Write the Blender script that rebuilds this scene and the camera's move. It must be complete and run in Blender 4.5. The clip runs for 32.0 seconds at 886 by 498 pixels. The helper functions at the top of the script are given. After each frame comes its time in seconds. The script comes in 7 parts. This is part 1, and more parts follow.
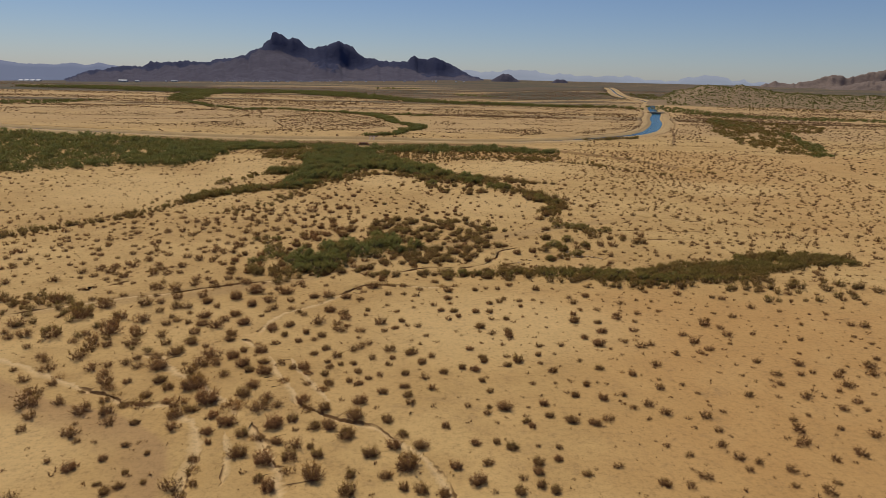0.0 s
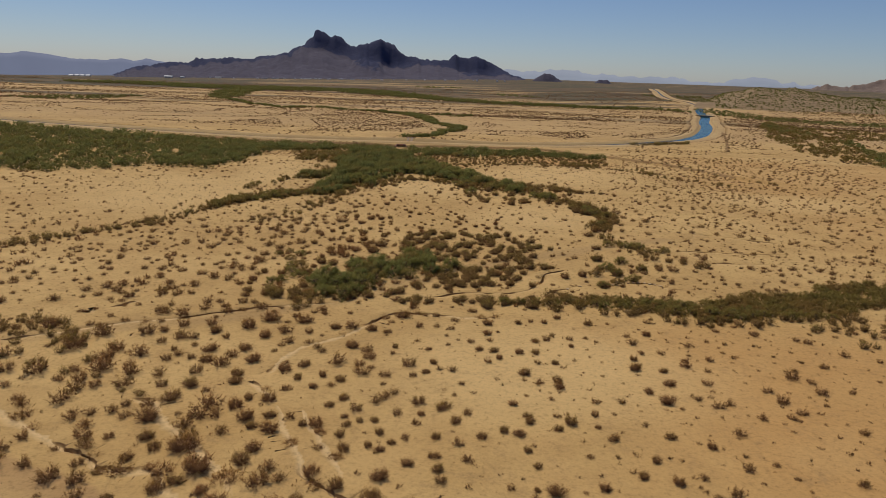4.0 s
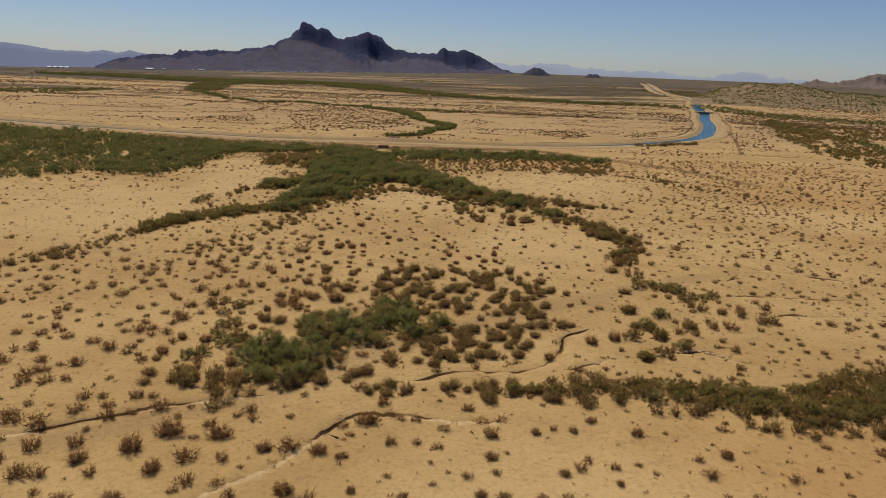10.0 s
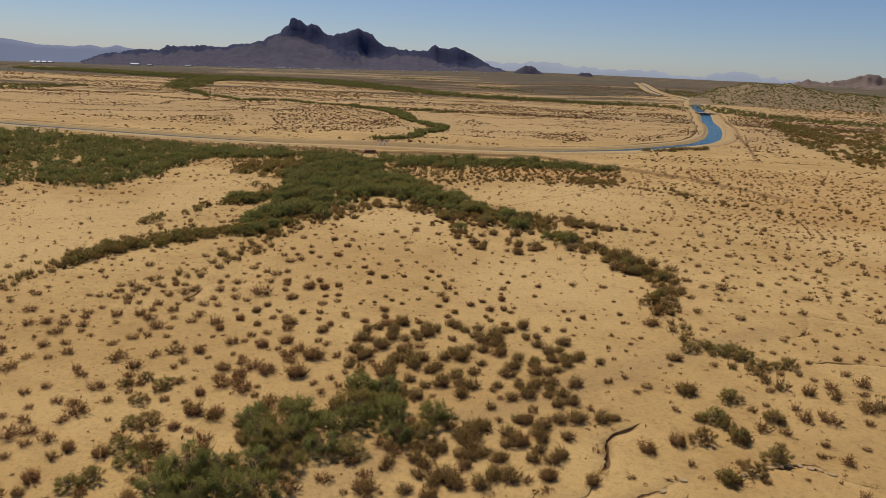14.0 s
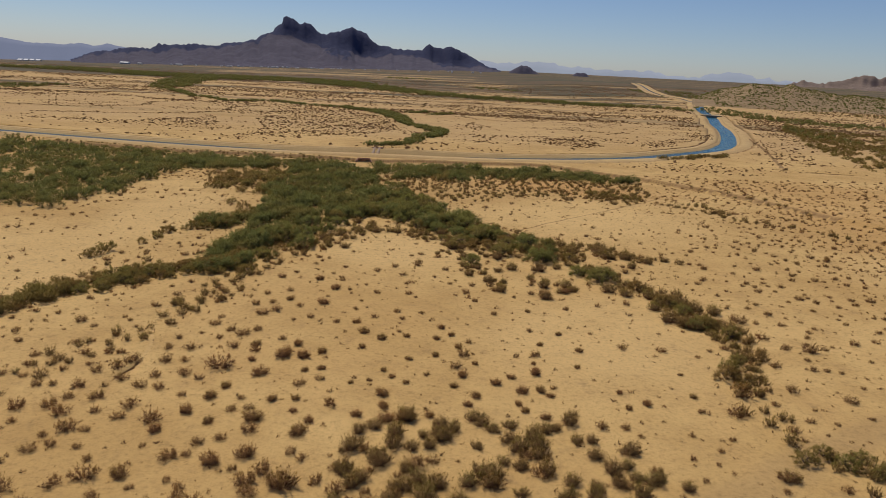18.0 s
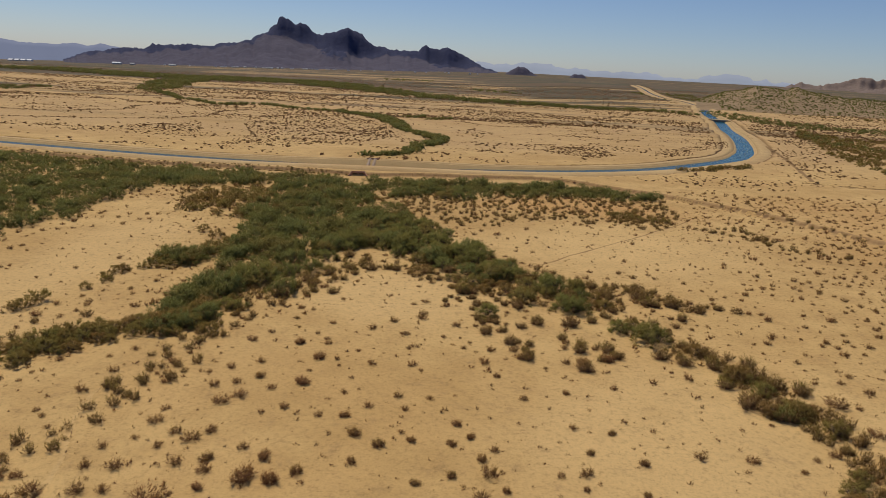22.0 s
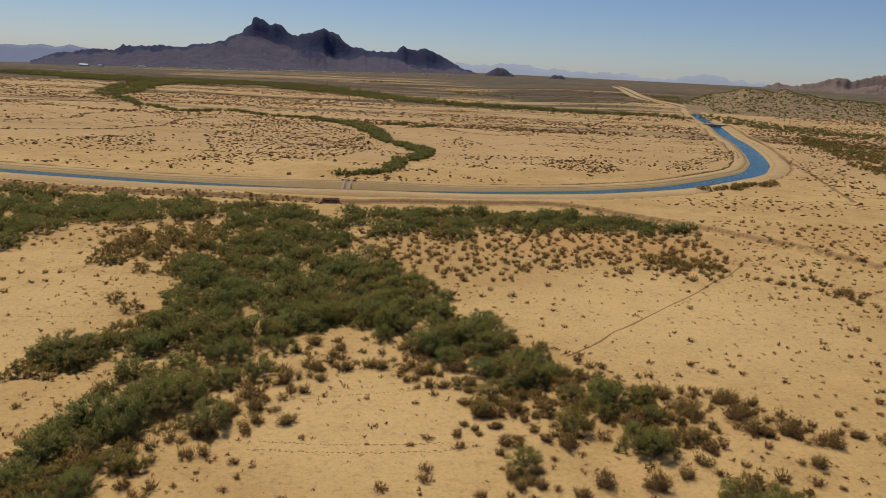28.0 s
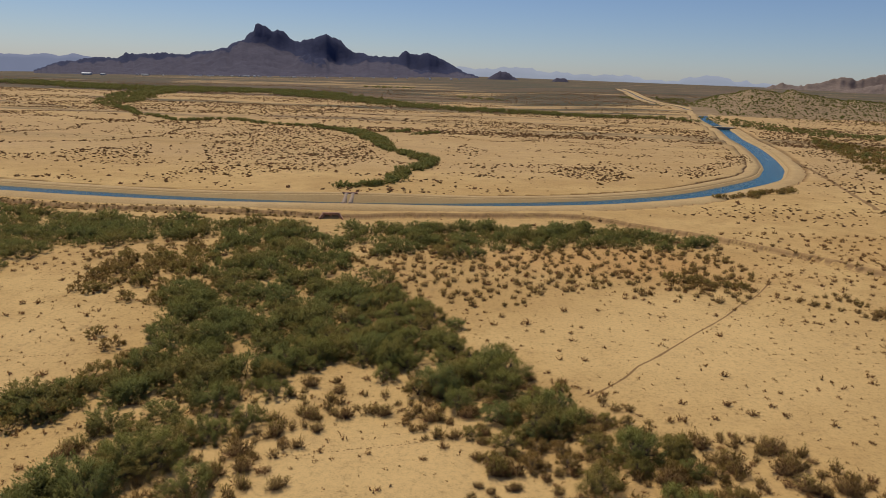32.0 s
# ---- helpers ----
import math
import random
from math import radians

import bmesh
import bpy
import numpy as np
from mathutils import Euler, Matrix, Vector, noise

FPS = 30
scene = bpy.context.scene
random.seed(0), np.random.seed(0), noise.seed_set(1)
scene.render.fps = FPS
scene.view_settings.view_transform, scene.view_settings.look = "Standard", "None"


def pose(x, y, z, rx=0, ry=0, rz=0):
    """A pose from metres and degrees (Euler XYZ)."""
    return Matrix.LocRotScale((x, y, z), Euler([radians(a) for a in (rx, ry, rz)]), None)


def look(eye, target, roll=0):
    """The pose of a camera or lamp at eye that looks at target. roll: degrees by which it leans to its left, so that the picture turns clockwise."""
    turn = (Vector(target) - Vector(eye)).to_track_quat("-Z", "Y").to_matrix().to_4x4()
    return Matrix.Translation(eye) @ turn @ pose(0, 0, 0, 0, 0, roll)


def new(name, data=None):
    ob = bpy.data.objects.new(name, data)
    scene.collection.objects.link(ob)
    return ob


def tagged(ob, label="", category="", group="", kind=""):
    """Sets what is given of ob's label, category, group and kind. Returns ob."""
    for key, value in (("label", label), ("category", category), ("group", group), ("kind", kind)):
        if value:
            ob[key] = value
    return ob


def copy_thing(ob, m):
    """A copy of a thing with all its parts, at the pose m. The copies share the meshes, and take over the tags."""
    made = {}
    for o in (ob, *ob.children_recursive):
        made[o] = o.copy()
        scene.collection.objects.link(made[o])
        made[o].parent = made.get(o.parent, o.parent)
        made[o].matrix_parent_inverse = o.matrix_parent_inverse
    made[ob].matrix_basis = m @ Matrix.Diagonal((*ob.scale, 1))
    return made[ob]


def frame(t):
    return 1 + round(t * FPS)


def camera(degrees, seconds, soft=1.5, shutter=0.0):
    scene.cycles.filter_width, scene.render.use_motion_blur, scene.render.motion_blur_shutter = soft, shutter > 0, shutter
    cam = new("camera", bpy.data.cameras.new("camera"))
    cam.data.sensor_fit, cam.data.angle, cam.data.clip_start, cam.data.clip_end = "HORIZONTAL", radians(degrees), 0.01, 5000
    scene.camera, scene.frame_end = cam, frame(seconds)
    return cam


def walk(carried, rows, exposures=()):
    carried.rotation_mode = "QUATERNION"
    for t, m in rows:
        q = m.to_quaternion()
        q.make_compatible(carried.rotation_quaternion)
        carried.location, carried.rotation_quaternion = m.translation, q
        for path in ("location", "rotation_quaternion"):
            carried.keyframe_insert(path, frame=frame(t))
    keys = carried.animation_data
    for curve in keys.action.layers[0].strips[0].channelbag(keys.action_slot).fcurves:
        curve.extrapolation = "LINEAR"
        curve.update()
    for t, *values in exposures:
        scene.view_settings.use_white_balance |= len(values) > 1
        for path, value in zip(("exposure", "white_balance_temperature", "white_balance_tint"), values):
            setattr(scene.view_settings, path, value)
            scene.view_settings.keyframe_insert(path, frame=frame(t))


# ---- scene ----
cam = camera(65.1, 32.0, soft=0.65)
PATH = [
    (0, (0.512, 1.412, 34.735), (0.505, 3.350, 34.2473), 1.40),
    (0.5, (0.629, 2.868, 34.806), (0.612, 4.806, 34.3153), 1.41),
    (1, (0.681, 4.519, 34.929), (0.654, 6.456, 34.4384), 1.42),
    (1.5, (0.685, 6.115, 35.009), (0.634, 8.051, 34.5155), 1.52),
    (2, (0.633, 7.672, 35.098), (0.569, 9.608, 34.6035), 1.63),
    (2.5, (0.6, 9.28, 35.167), (0.519, 11.215, 34.6726), 1.74),
    (3, (0.383, 11.213, 35.201), (0.289, 13.148, 34.7066), 1.95),
    (3.5, (0.085, 13.381, 35.221), (-0.019, 15.315, 34.7277), 1.96),
    (5.5, (-0.655, 22.708, 35.104), (-0.780, 24.640, 34.6069), 2.19),
    (6, (-0.744, 25.111, 35.099), (-0.863, 27.043, 34.6010), 2.20),
    (6.5, (-0.875, 27.686, 35.155), (-0.989, 29.618, 34.6550), 2.31),
    (7, (-0.985, 30.503, 35.17), (-1.094, 32.435, 34.6701), 2.21),
    (7.5, (-1.089, 33.384, 35.162), (-1.194, 35.315, 34.6591), 2.12),
    (8, (-1.245, 36.414, 35.163), (-1.348, 38.345, 34.6582), 2.23),
    (8.5, (-1.408, 39.37, 35.144), (-1.504, 41.301, 34.6362), 2.23),
    (9, (-1.519, 42.589, 35.138), (-1.610, 44.520, 34.6293), 2.24),
    (9.5, (-1.611, 45.75, 35.124), (-1.697, 47.680, 34.6143), 2.24),
    (10, (-1.851, 49.081, 35.075), (-1.929, 51.012, 34.5654), 2.25),
    (10.5, (-1.928, 52.412, 35.042), (-2.006, 54.343, 34.5313), 2.34),
    (11, (-2.108, 55.835, 35.061), (-2.184, 57.766, 34.5482), 2.43),
    (11.5, (-2.311, 59.359, 35.026), (-2.380, 61.290, 34.5131), 2.42),
    (12, (-2.505, 62.809, 35.077), (-2.570, 64.740, 34.5651), 2.41),
    (12.5, (-2.685, 66.096, 35.089), (-2.748, 68.027, 34.5760), 2.50),
    (13, (-2.991, 69.399, 35.116), (-3.051, 71.330, 34.6026), 2.45),
    (13.5, (-3.427, 72.757, 35.078), (-3.481, 74.688, 34.5613), 2.50),
    (14, (-3.954, 76.199, 34.992), (-4.004, 78.130, 34.4769), 2.65),
    (14.5, (-4.414, 79.515, 34.937), (-4.460, 81.446, 34.4206), 2.80),
    (16.5, (-6.37, 92.762, 34.989), (-6.409, 94.694, 34.4730), 2.94),
    (17, (-6.741, 96.003, 35.024), (-6.778, 97.935, 34.5077), 2.80),
    (17.5, (-7.063, 99.082, 34.976), (-7.099, 101.013, 34.4595), 2.88),
    (18, (-7.517, 102.158, 34.97), (-7.549, 104.090, 34.4544), 2.85),
    (18.5, (-7.871, 105.049, 35.035), (-7.903, 106.981, 34.5192), 2.92),
    (19, (-8.19, 108.021, 35.094), (-8.221, 109.953, 34.5800), 2.90),
    (19.5, (-8.503, 110.824, 35.207), (-8.531, 112.756, 34.6920), 3.00),
    (20, (-8.873, 113.848, 35.304), (-8.897, 115.780, 34.7890), 3.00),
    (20.5, (-9.246, 116.878, 35.358), (-9.267, 118.810, 34.8420), 3.00),
    (21, (-9.657, 120.011, 35.499), (-9.678, 121.943, 34.9850), 3.00),
    (21.5, (-10.044, 122.995, 35.708), (-10.063, 124.927, 35.1940), 3.00),
    (22, (-10.355, 126.194, 35.854), (-10.375, 128.127, 35.3410), 3.00),
    (22.5, (-10.669, 129.298, 35.979), (-10.688, 131.232, 35.4670), 3.00),
    (23, (-11.058, 132.634, 36.102), (-11.074, 134.568, 35.5910), 3.10),
    (23.5, (-11.335, 135.922, 36.076), (-11.346, 137.856, 35.5660), 2.90),
    (24, (-11.799, 139.45, 36.208), (-11.805, 141.384, 35.6970), 3.00),
    (24.5, (-12.156, 142.783, 36.291), (-12.160, 144.717, 35.7780), 3.00),
    (25, (-12.458, 146.324, 36.361), (-12.463, 148.257, 35.8470), 3.00),
    (25.5, (-12.757, 149.655, 36.406), (-12.763, 151.588, 35.8920), 3.00),
    (27.5, (-14.095, 162.372, 36.833), (-14.053, 164.306, 36.3240), 2.90),
    (28, (-14.408, 164.984, 36.852), (-14.368, 166.918, 36.3440), 2.90),
    (28.5, (-14.593, 167.492, 36.89), (-14.559, 169.426, 36.3810), 3.00),
    (29, (-14.719, 170.101, 37.138), (-14.687, 172.035, 36.6300), 3.00),
    (29.5, (-14.78, 171.982, 37.419), (-14.730, 173.916, 36.9140), 2.70),
    (30, (-14.962, 173.364, 37.63), (-14.906, 175.300, 37.1290), 2.60),
    (30.5, (-14.936, 174.091, 37.787), (-14.882, 176.027, 37.2880), 2.50),
    (31, (-14.867, 174.282, 37.804), (-14.820, 176.218, 37.3060), 2.40),
    (31.5, (-14.791, 174.31, 37.742), (-14.754, 176.246, 37.2440), 2.30),
    (32, (-14.836, 174.301, 37.729), (-14.809, 176.238, 37.2310), 2.20),
]
walk(cam, [(t, look(eye, target, roll)) for t, eye, target, roll in PATH],
     exposures=((0, -0.45), (3.5, -0.45), (7, -0.42), (13, -0.33), (19, -0.30), (32, -0.31)))

# ---- world and sun ----
SUN_EL, SUN_AZ = 62.0, 324.0   # degrees; azimuth from +y towards +x
world = bpy.data.worlds.new("sky")
scene.world = world
world.use_nodes = True
wn = world.node_tree.nodes
bg = wn["Background"]
sky = wn.new("ShaderNodeTexSky")
sky.sky_type = "NISHITA"
sky.sun_disc = False
sky.sun_elevation, sky.sun_rotation = radians(SUN_EL), radians(SUN_AZ)
sky.altitude, sky.air_density, sky.dust_density, sky.ozone_density = 500, 0.9, 0.3, 5.0
tint = wn.new("ShaderNodeMix")
tint.data_type, tint.blend_type = "RGBA", "MULTIPLY"
tint.inputs[0].default_value = 1.0
tint.inputs[7].default_value = (0.95, 0.955, 1.07, 1)
world.node_tree.links.new(sky.outputs[0], tint.inputs[6])
world.node_tree.links.new(tint.outputs[2], bg.inputs[0])
bg.inputs[1].default_value = 0.085
sun = new("sun", bpy.data.lights.new("sun", "SUN"))
sun.data.energy, sun.data.angle, sun.data.color = 3.3, radians(0.55), (1.0, 0.90, 0.74)
sd = Vector((math.sin(radians(SUN_AZ)) * math.cos(radians(SUN_EL)), math.cos(radians(SUN_AZ)) * math.cos(radians(SUN_EL)), math.sin(radians(SUN_EL))))
sun.matrix_world = look(tuple(sd * 300), (0, 0, 0))

rng = np.random.default_rng(7)


# ---- materials ----
def material(name, rough=0.9):
    m = bpy.data.materials.new(name)
    m.use_nodes = True
    t = m.node_tree
    b = t.nodes["Principled BSDF"]
    b.inputs["Roughness"].default_value = rough
    b.inputs["Specular IOR Level"].default_value = 0.2
    return m, t, b


def add(t, kind, **inputs):
    n = t.nodes.new(kind)
    for k, v in inputs.items():
        n.inputs[k.replace("_", " ")].default_value = v
    return n


def noise_of(t, scale, detail=4, stretch=(1, 1, 1), rough=0.5, shift=0.0):
    co = t.nodes.new("ShaderNodeTexCoord")
    mp = t.nodes.new("ShaderNodeMapping")
    mp.inputs["Scale"].default_value = stretch
    mp.inputs["Location"].default_value = (shift, shift * 0.7, 0)
    t.links.new(co.outputs["Object"], mp.inputs[0])
    n = add(t, "ShaderNodeTexNoise", Scale=scale, Detail=detail, Roughness=rough)
    t.links.new(mp.outputs[0], n.inputs["Vector"])
    return n.outputs[0]


def ramp(t, fac, stops):
    r = t.nodes.new("ShaderNodeValToRGB")
    e = r.color_ramp.elements
    while len(e) < len(stops):
        e.new(0.5)
    for el, (p, c) in zip(e, stops):
        el.position, el.color = p, (*c, 1) if len(c) == 3 else c
    t.links.new(fac, r.inputs[0])
    return r.outputs[0]


def mix(t, fac, a, b, how="MIX"):
    n = t.nodes.new("ShaderNodeMix")
    n.data_type, n.blend_type = "RGBA", how
    for sock, v in ((n.inputs[0], fac), (n.inputs[6], a), (n.inputs[7], b)):
        if isinstance(v, (int, float)):
            sock.default_value = v
        elif isinstance(v, tuple):
            sock.default_value = (*v, 1)
        else:
            t.links.new(v, sock)
    return n.outputs[2]


def bump(t, b, height, strength, distance):
    n = add(t, "ShaderNodeBump", Strength=strength, Distance=distance)
    t.links.new(height, n.inputs["Height"])
    t.links.new(n.outputs[0], b.inputs["Normal"])


G1 = ((0.25, (0, 0, 0)), (0.75, (1, 1, 1)))


def math_node(t, how, a, c):
    n = t.nodes.new("ShaderNodeMath")
    n.operation = how
    for sock, v in ((n.inputs[0], a), (n.inputs[1], c)):
        if isinstance(v, (int, float)):
            sock.default_value = v
        else:
            t.links.new(v, sock)
    return n.outputs[0]


def soil_mask(t, name):
    n = t.nodes.new("ShaderNodeAttribute")
    n.attribute_name = name
    return n.outputs["Fac"]


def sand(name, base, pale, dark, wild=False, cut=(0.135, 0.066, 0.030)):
    m, t, b = material(name, 0.95)
    big = ramp(t, noise_of(t, 0.018, 5, (1, 1.6, 1)), ((0.38, (0, 0, 0)), (0.62, (1, 1, 1))))
    mid = ramp(t, noise_of(t, 0.16, 6, shift=31), ((0.42, (0, 0, 0)), (0.66, (1, 1, 1))))
    fine = noise_of(t, 1.7, 8, rough=0.75, shift=11)
    c = mix(t, big, base, pale)
    c = mix(t, math_node(t, "MULTIPLY", mid, 0.45), c, dark)
    if wild:
        c = mix(t, math_node(t, "MULTIPLY", soil_mask(t, "orange_soil"), 0.72), c, (0.545, 0.302, 0.105))
        # sand dulls with distance: haze over the plain put into its colour
        c = mix(t, math_node(t, "MULTIPLY", soil_mask(t, "hazy_plain"), 0.65), c, (0.515, 0.338, 0.160))
        c = mix(t, math_node(t, "MULTIPLY", soil_mask(t, "pan"), 0.75), c, (0.688, 0.464, 0.197))
        c = mix(t, math_node(t, "MULTIPLY", soil_mask(t, "wash_bed"), 0.35), c, (0.375, 0.245, 0.115))
        c = mix(t, math_node(t, "MULTIPLY", soil_mask(t, "red_silt"), 0.6), c, (0.385, 0.225, 0.105))
        c = mix(t, soil_mask(t, "channel"), c, (0.74, 0.53, 0.27))
        # crust broken into darker gravel between the bushes
        grav = ramp(t, noise_of(t, 0.55, 9, rough=0.8, shift=77), ((0.52, (0, 0, 0)), (0.66, (1, 1, 1))))
        c = mix(t, math_node(t, "MULTIPLY", grav, math_node(t, "MULTIPLY", mid, 0.55)), c, (0.27, 0.175, 0.085))
    c = mix(t, 0.42, c, ramp(t, fine, ((0.36, (0.42, 0.39, 0.36)), (0.46, (0.93, 0.93, 0.93)), (0.62, (1.12, 1.12, 1.12)))), "MULTIPLY")
    # cloddy crust and grit
    grit = noise_of(t, 4.5, 6, rough=0.8, shift=23)
    c = mix(t, 0.4, c, ramp(t, grit, ((0.36, (0.5, 0.47, 0.43)), (0.45, (0.97, 0.97, 0.97)), (0.62, (1.08, 1.08, 1.08)))), "MULTIPLY")
    geo = t.nodes.new("ShaderNodeNewGeometry")
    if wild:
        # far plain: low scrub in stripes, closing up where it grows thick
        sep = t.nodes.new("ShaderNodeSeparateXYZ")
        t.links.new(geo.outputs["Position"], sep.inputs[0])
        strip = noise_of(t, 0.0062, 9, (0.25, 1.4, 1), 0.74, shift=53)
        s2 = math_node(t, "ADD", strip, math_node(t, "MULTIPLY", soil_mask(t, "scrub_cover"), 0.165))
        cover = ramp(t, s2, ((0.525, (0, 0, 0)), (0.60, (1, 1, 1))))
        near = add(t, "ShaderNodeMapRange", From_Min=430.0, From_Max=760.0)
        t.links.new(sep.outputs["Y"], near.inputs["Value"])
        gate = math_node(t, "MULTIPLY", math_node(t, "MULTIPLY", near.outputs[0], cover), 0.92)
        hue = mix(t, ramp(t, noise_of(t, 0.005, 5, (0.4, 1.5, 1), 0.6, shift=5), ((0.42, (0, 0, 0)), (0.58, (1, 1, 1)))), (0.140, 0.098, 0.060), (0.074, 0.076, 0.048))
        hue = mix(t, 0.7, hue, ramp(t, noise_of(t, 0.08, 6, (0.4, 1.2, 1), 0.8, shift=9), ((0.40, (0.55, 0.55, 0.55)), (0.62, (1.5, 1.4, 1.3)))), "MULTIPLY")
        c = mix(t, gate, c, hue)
    # cut banks: darker earth under the crust, deepened to carry the walls' shade
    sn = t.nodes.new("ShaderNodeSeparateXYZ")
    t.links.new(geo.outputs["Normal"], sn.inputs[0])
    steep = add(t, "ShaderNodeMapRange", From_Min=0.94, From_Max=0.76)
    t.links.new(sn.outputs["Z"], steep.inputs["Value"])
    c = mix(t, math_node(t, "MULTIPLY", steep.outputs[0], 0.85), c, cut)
    t.links.new(c, b.inputs["Base Color"])
    bump(t, b, noise_of(t, 1.2, 10, rough=0.72), 0.42, 0.16)
    return m


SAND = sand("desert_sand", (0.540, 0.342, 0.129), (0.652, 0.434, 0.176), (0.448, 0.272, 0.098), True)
DIRT = sand("graded_dirt", (0.515, 0.345, 0.155), (0.57, 0.395, 0.185), (0.44, 0.285, 0.125), cut=(0.47, 0.305, 0.135))
SCARP = sand("eroded_earth", (0.52, 0.325, 0.135), (0.58, 0.38, 0.165), (0.42, 0.25, 0.105), cut=(0.36, 0.215, 0.095))


def plain(name, col, rough=0.9, var=0.25, scale=2.0):
    m, t, b = material(name, rough)
    n = ramp(t, noise_of(t, scale, 5), G1)
    lo = tuple(v * (1 - var) for v in col)
    hi = tuple(min(1, v * (1 + var)) for v in col)
    t.links.new(mix(t, n, lo, hi), b.inputs["Base Color"])
    return m


def leafy(name, a, bcol, dry, per_island=False, thin=0.48, inner=(0.100, 0.052, 0.040)):
    m, t, b = material(name, 0.8)
    if per_island:
        r = t.nodes.new("ShaderNodeNewGeometry").outputs["Random Per Island"]
        patch = ramp(t, noise_of(t, 0.13, 3, shift=17), ((0.36, (0, 0, 0)), (0.64, (1, 1, 1))))
        r = math_node(t, "ADD", math_node(t, "MULTIPLY", r, 0.3), math_node(t, "MULTIPLY", patch, 0.7))
    else:
        r = t.nodes.new("ShaderNodeObjectInfo").outputs["Random"]
    c = ramp(t, r, ((0.0, a), (0.55, bcol), (1.0, dry)))
    c = mix(t, 0.5, c, ramp(t, noise_of(t, 2.3, 4), ((0.3, (0.6, 0.6, 0.6)), (0.7, (1.25, 1.25, 1.25)))), "MULTIPLY")
    c = mix(t, soil_mask(t, "outer_shoot"), inner, c)
    t.links.new(c, b.inputs["Base Color"])
    # thin leaves let some light through
    tr = t.nodes.new("ShaderNodeBsdfTranslucent")
    t.links.new(c, tr.inputs["Color"])
    mx = add(t, "ShaderNodeMixShader", Fac=thin)
    t.links.new(b.outputs[0], mx.inputs[1])
    t.links.new(tr.outputs[0], mx.inputs[2])
    t.links.new(mx.outputs[0], t.nodes["Material Output"].inputs[0])
    return m


CREOSOTE = leafy("creosote_leaf", (0.345, 0.225, 0.062), (0.360, 0.198, 0.060), (0.355, 0.166, 0.062), thin=0.32, inner=(0.192, 0.096, 0.046))
CREOSOTE_FAR = leafy("scrub_leaf", (0.335, 0.220, 0.062), (0.352, 0.194, 0.060), (0.348, 0.164, 0.062), True, 0.32, (0.192, 0.096, 0.046))
MESQUITE = leafy("mesquite_leaf", (0.222, 0.234, 0.072), (0.262, 0.246, 0.066), (0.300, 0.226, 0.066), thin=0.4, inner=(0.118, 0.106, 0.040))
MESQUITE_FAR = leafy("thicket_leaf", (0.196, 0.212, 0.066), (0.228, 0.220, 0.062), (0.265, 0.204, 0.062), True, 0.4, (0.104, 0.096, 0.038))
OLIVE_FAR = leafy("olive_shrub_leaf", (0.270, 0.222, 0.060), (0.285, 0.200, 0.058), (0.290, 0.172, 0.058), True, 0.35, (0.165, 0.114, 0.046))
BRUSH_FAR = leafy("half_dry_brush", (0.310, 0.240, 0.064), (0.320, 0.212, 0.062), (0.315, 0.182, 0.062), True, 0.35, (0.182, 0.112, 0.048))
OLIVE = leafy("olive_mesquite_leaf", (0.275, 0.240, 0.064), (0.295, 0.215, 0.060), (0.300, 0.182, 0.058), thin=0.38, inner=(0.165, 0.116, 0.046))
GREYBRUSH = leafy("brown_brush_twig", (0.320, 0.245, 0.068), (0.330, 0.220, 0.066), (0.315, 0.195, 0.072), thin=0.35, inner=(0.185, 0.116, 0.050))
PLAIN_SCRUB = leafy("plain_scrub_leaf", (0.250, 0.165, 0.070), (0.275, 0.155, 0.072), (0.300, 0.155, 0.080), True, 0.3, (0.200, 0.118, 0.066))
TWIG = plain("dry_twig", (0.175, 0.082, 0.042), 0.9, 0.3, 6)
BARK = plain("mesquite_bark", (0.085, 0.060, 0.042), 0.95, 0.35, 5)
CONCRETE = plain("weathered_concrete", (0.40, 0.36, 0.29), 0.85, 0.22, 0.7)
LINING = sand("canal_lining", (0.53, 0.360, 0.165), (0.58, 0.405, 0.19), (0.45, 0.30, 0.135), cut=(0.50, 0.335, 0.15))
PIPE = plain("stained_pipe", (0.50, 0.36, 0.25), 0.7, 0.15, 1.5)
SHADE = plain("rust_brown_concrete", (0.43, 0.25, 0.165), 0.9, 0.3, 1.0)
ROCKM = plain("pale_ledge_rock", (0.52, 0.37, 0.20), 0.95, 0.2, 1.4)
WHITE = plain("white_roof", (0.80, 0.80, 0.80), 0.6, 0.05, 0.1)
GREYB = plain("grey_shed", (0.42, 0.42, 0.44), 0.7, 0.1, 0.1)
STEEL = plain("dull_steel", (0.30, 0.30, 0.31), 0.5, 0.1, 2)


def water():
    m, t, b = material("canal_water", 0.22)
    b.inputs["Base Color"].default_value = (0.012, 0.075, 0.14, 1)
    b.inputs["Specular IOR Level"].default_value = 0.5
    n = ramp(t, noise_of(t, 0.05, 3), G1)
    t.links.new(mix(t, n, (0.014, 0.100, 0.150), (0.020, 0.115, 0.155)), b.inputs["Base Color"])
    bump(t, b, noise_of(t, 1.6, 5, (1, 1, 1)), 0.9, 0.25)
    return m


WATER = water()


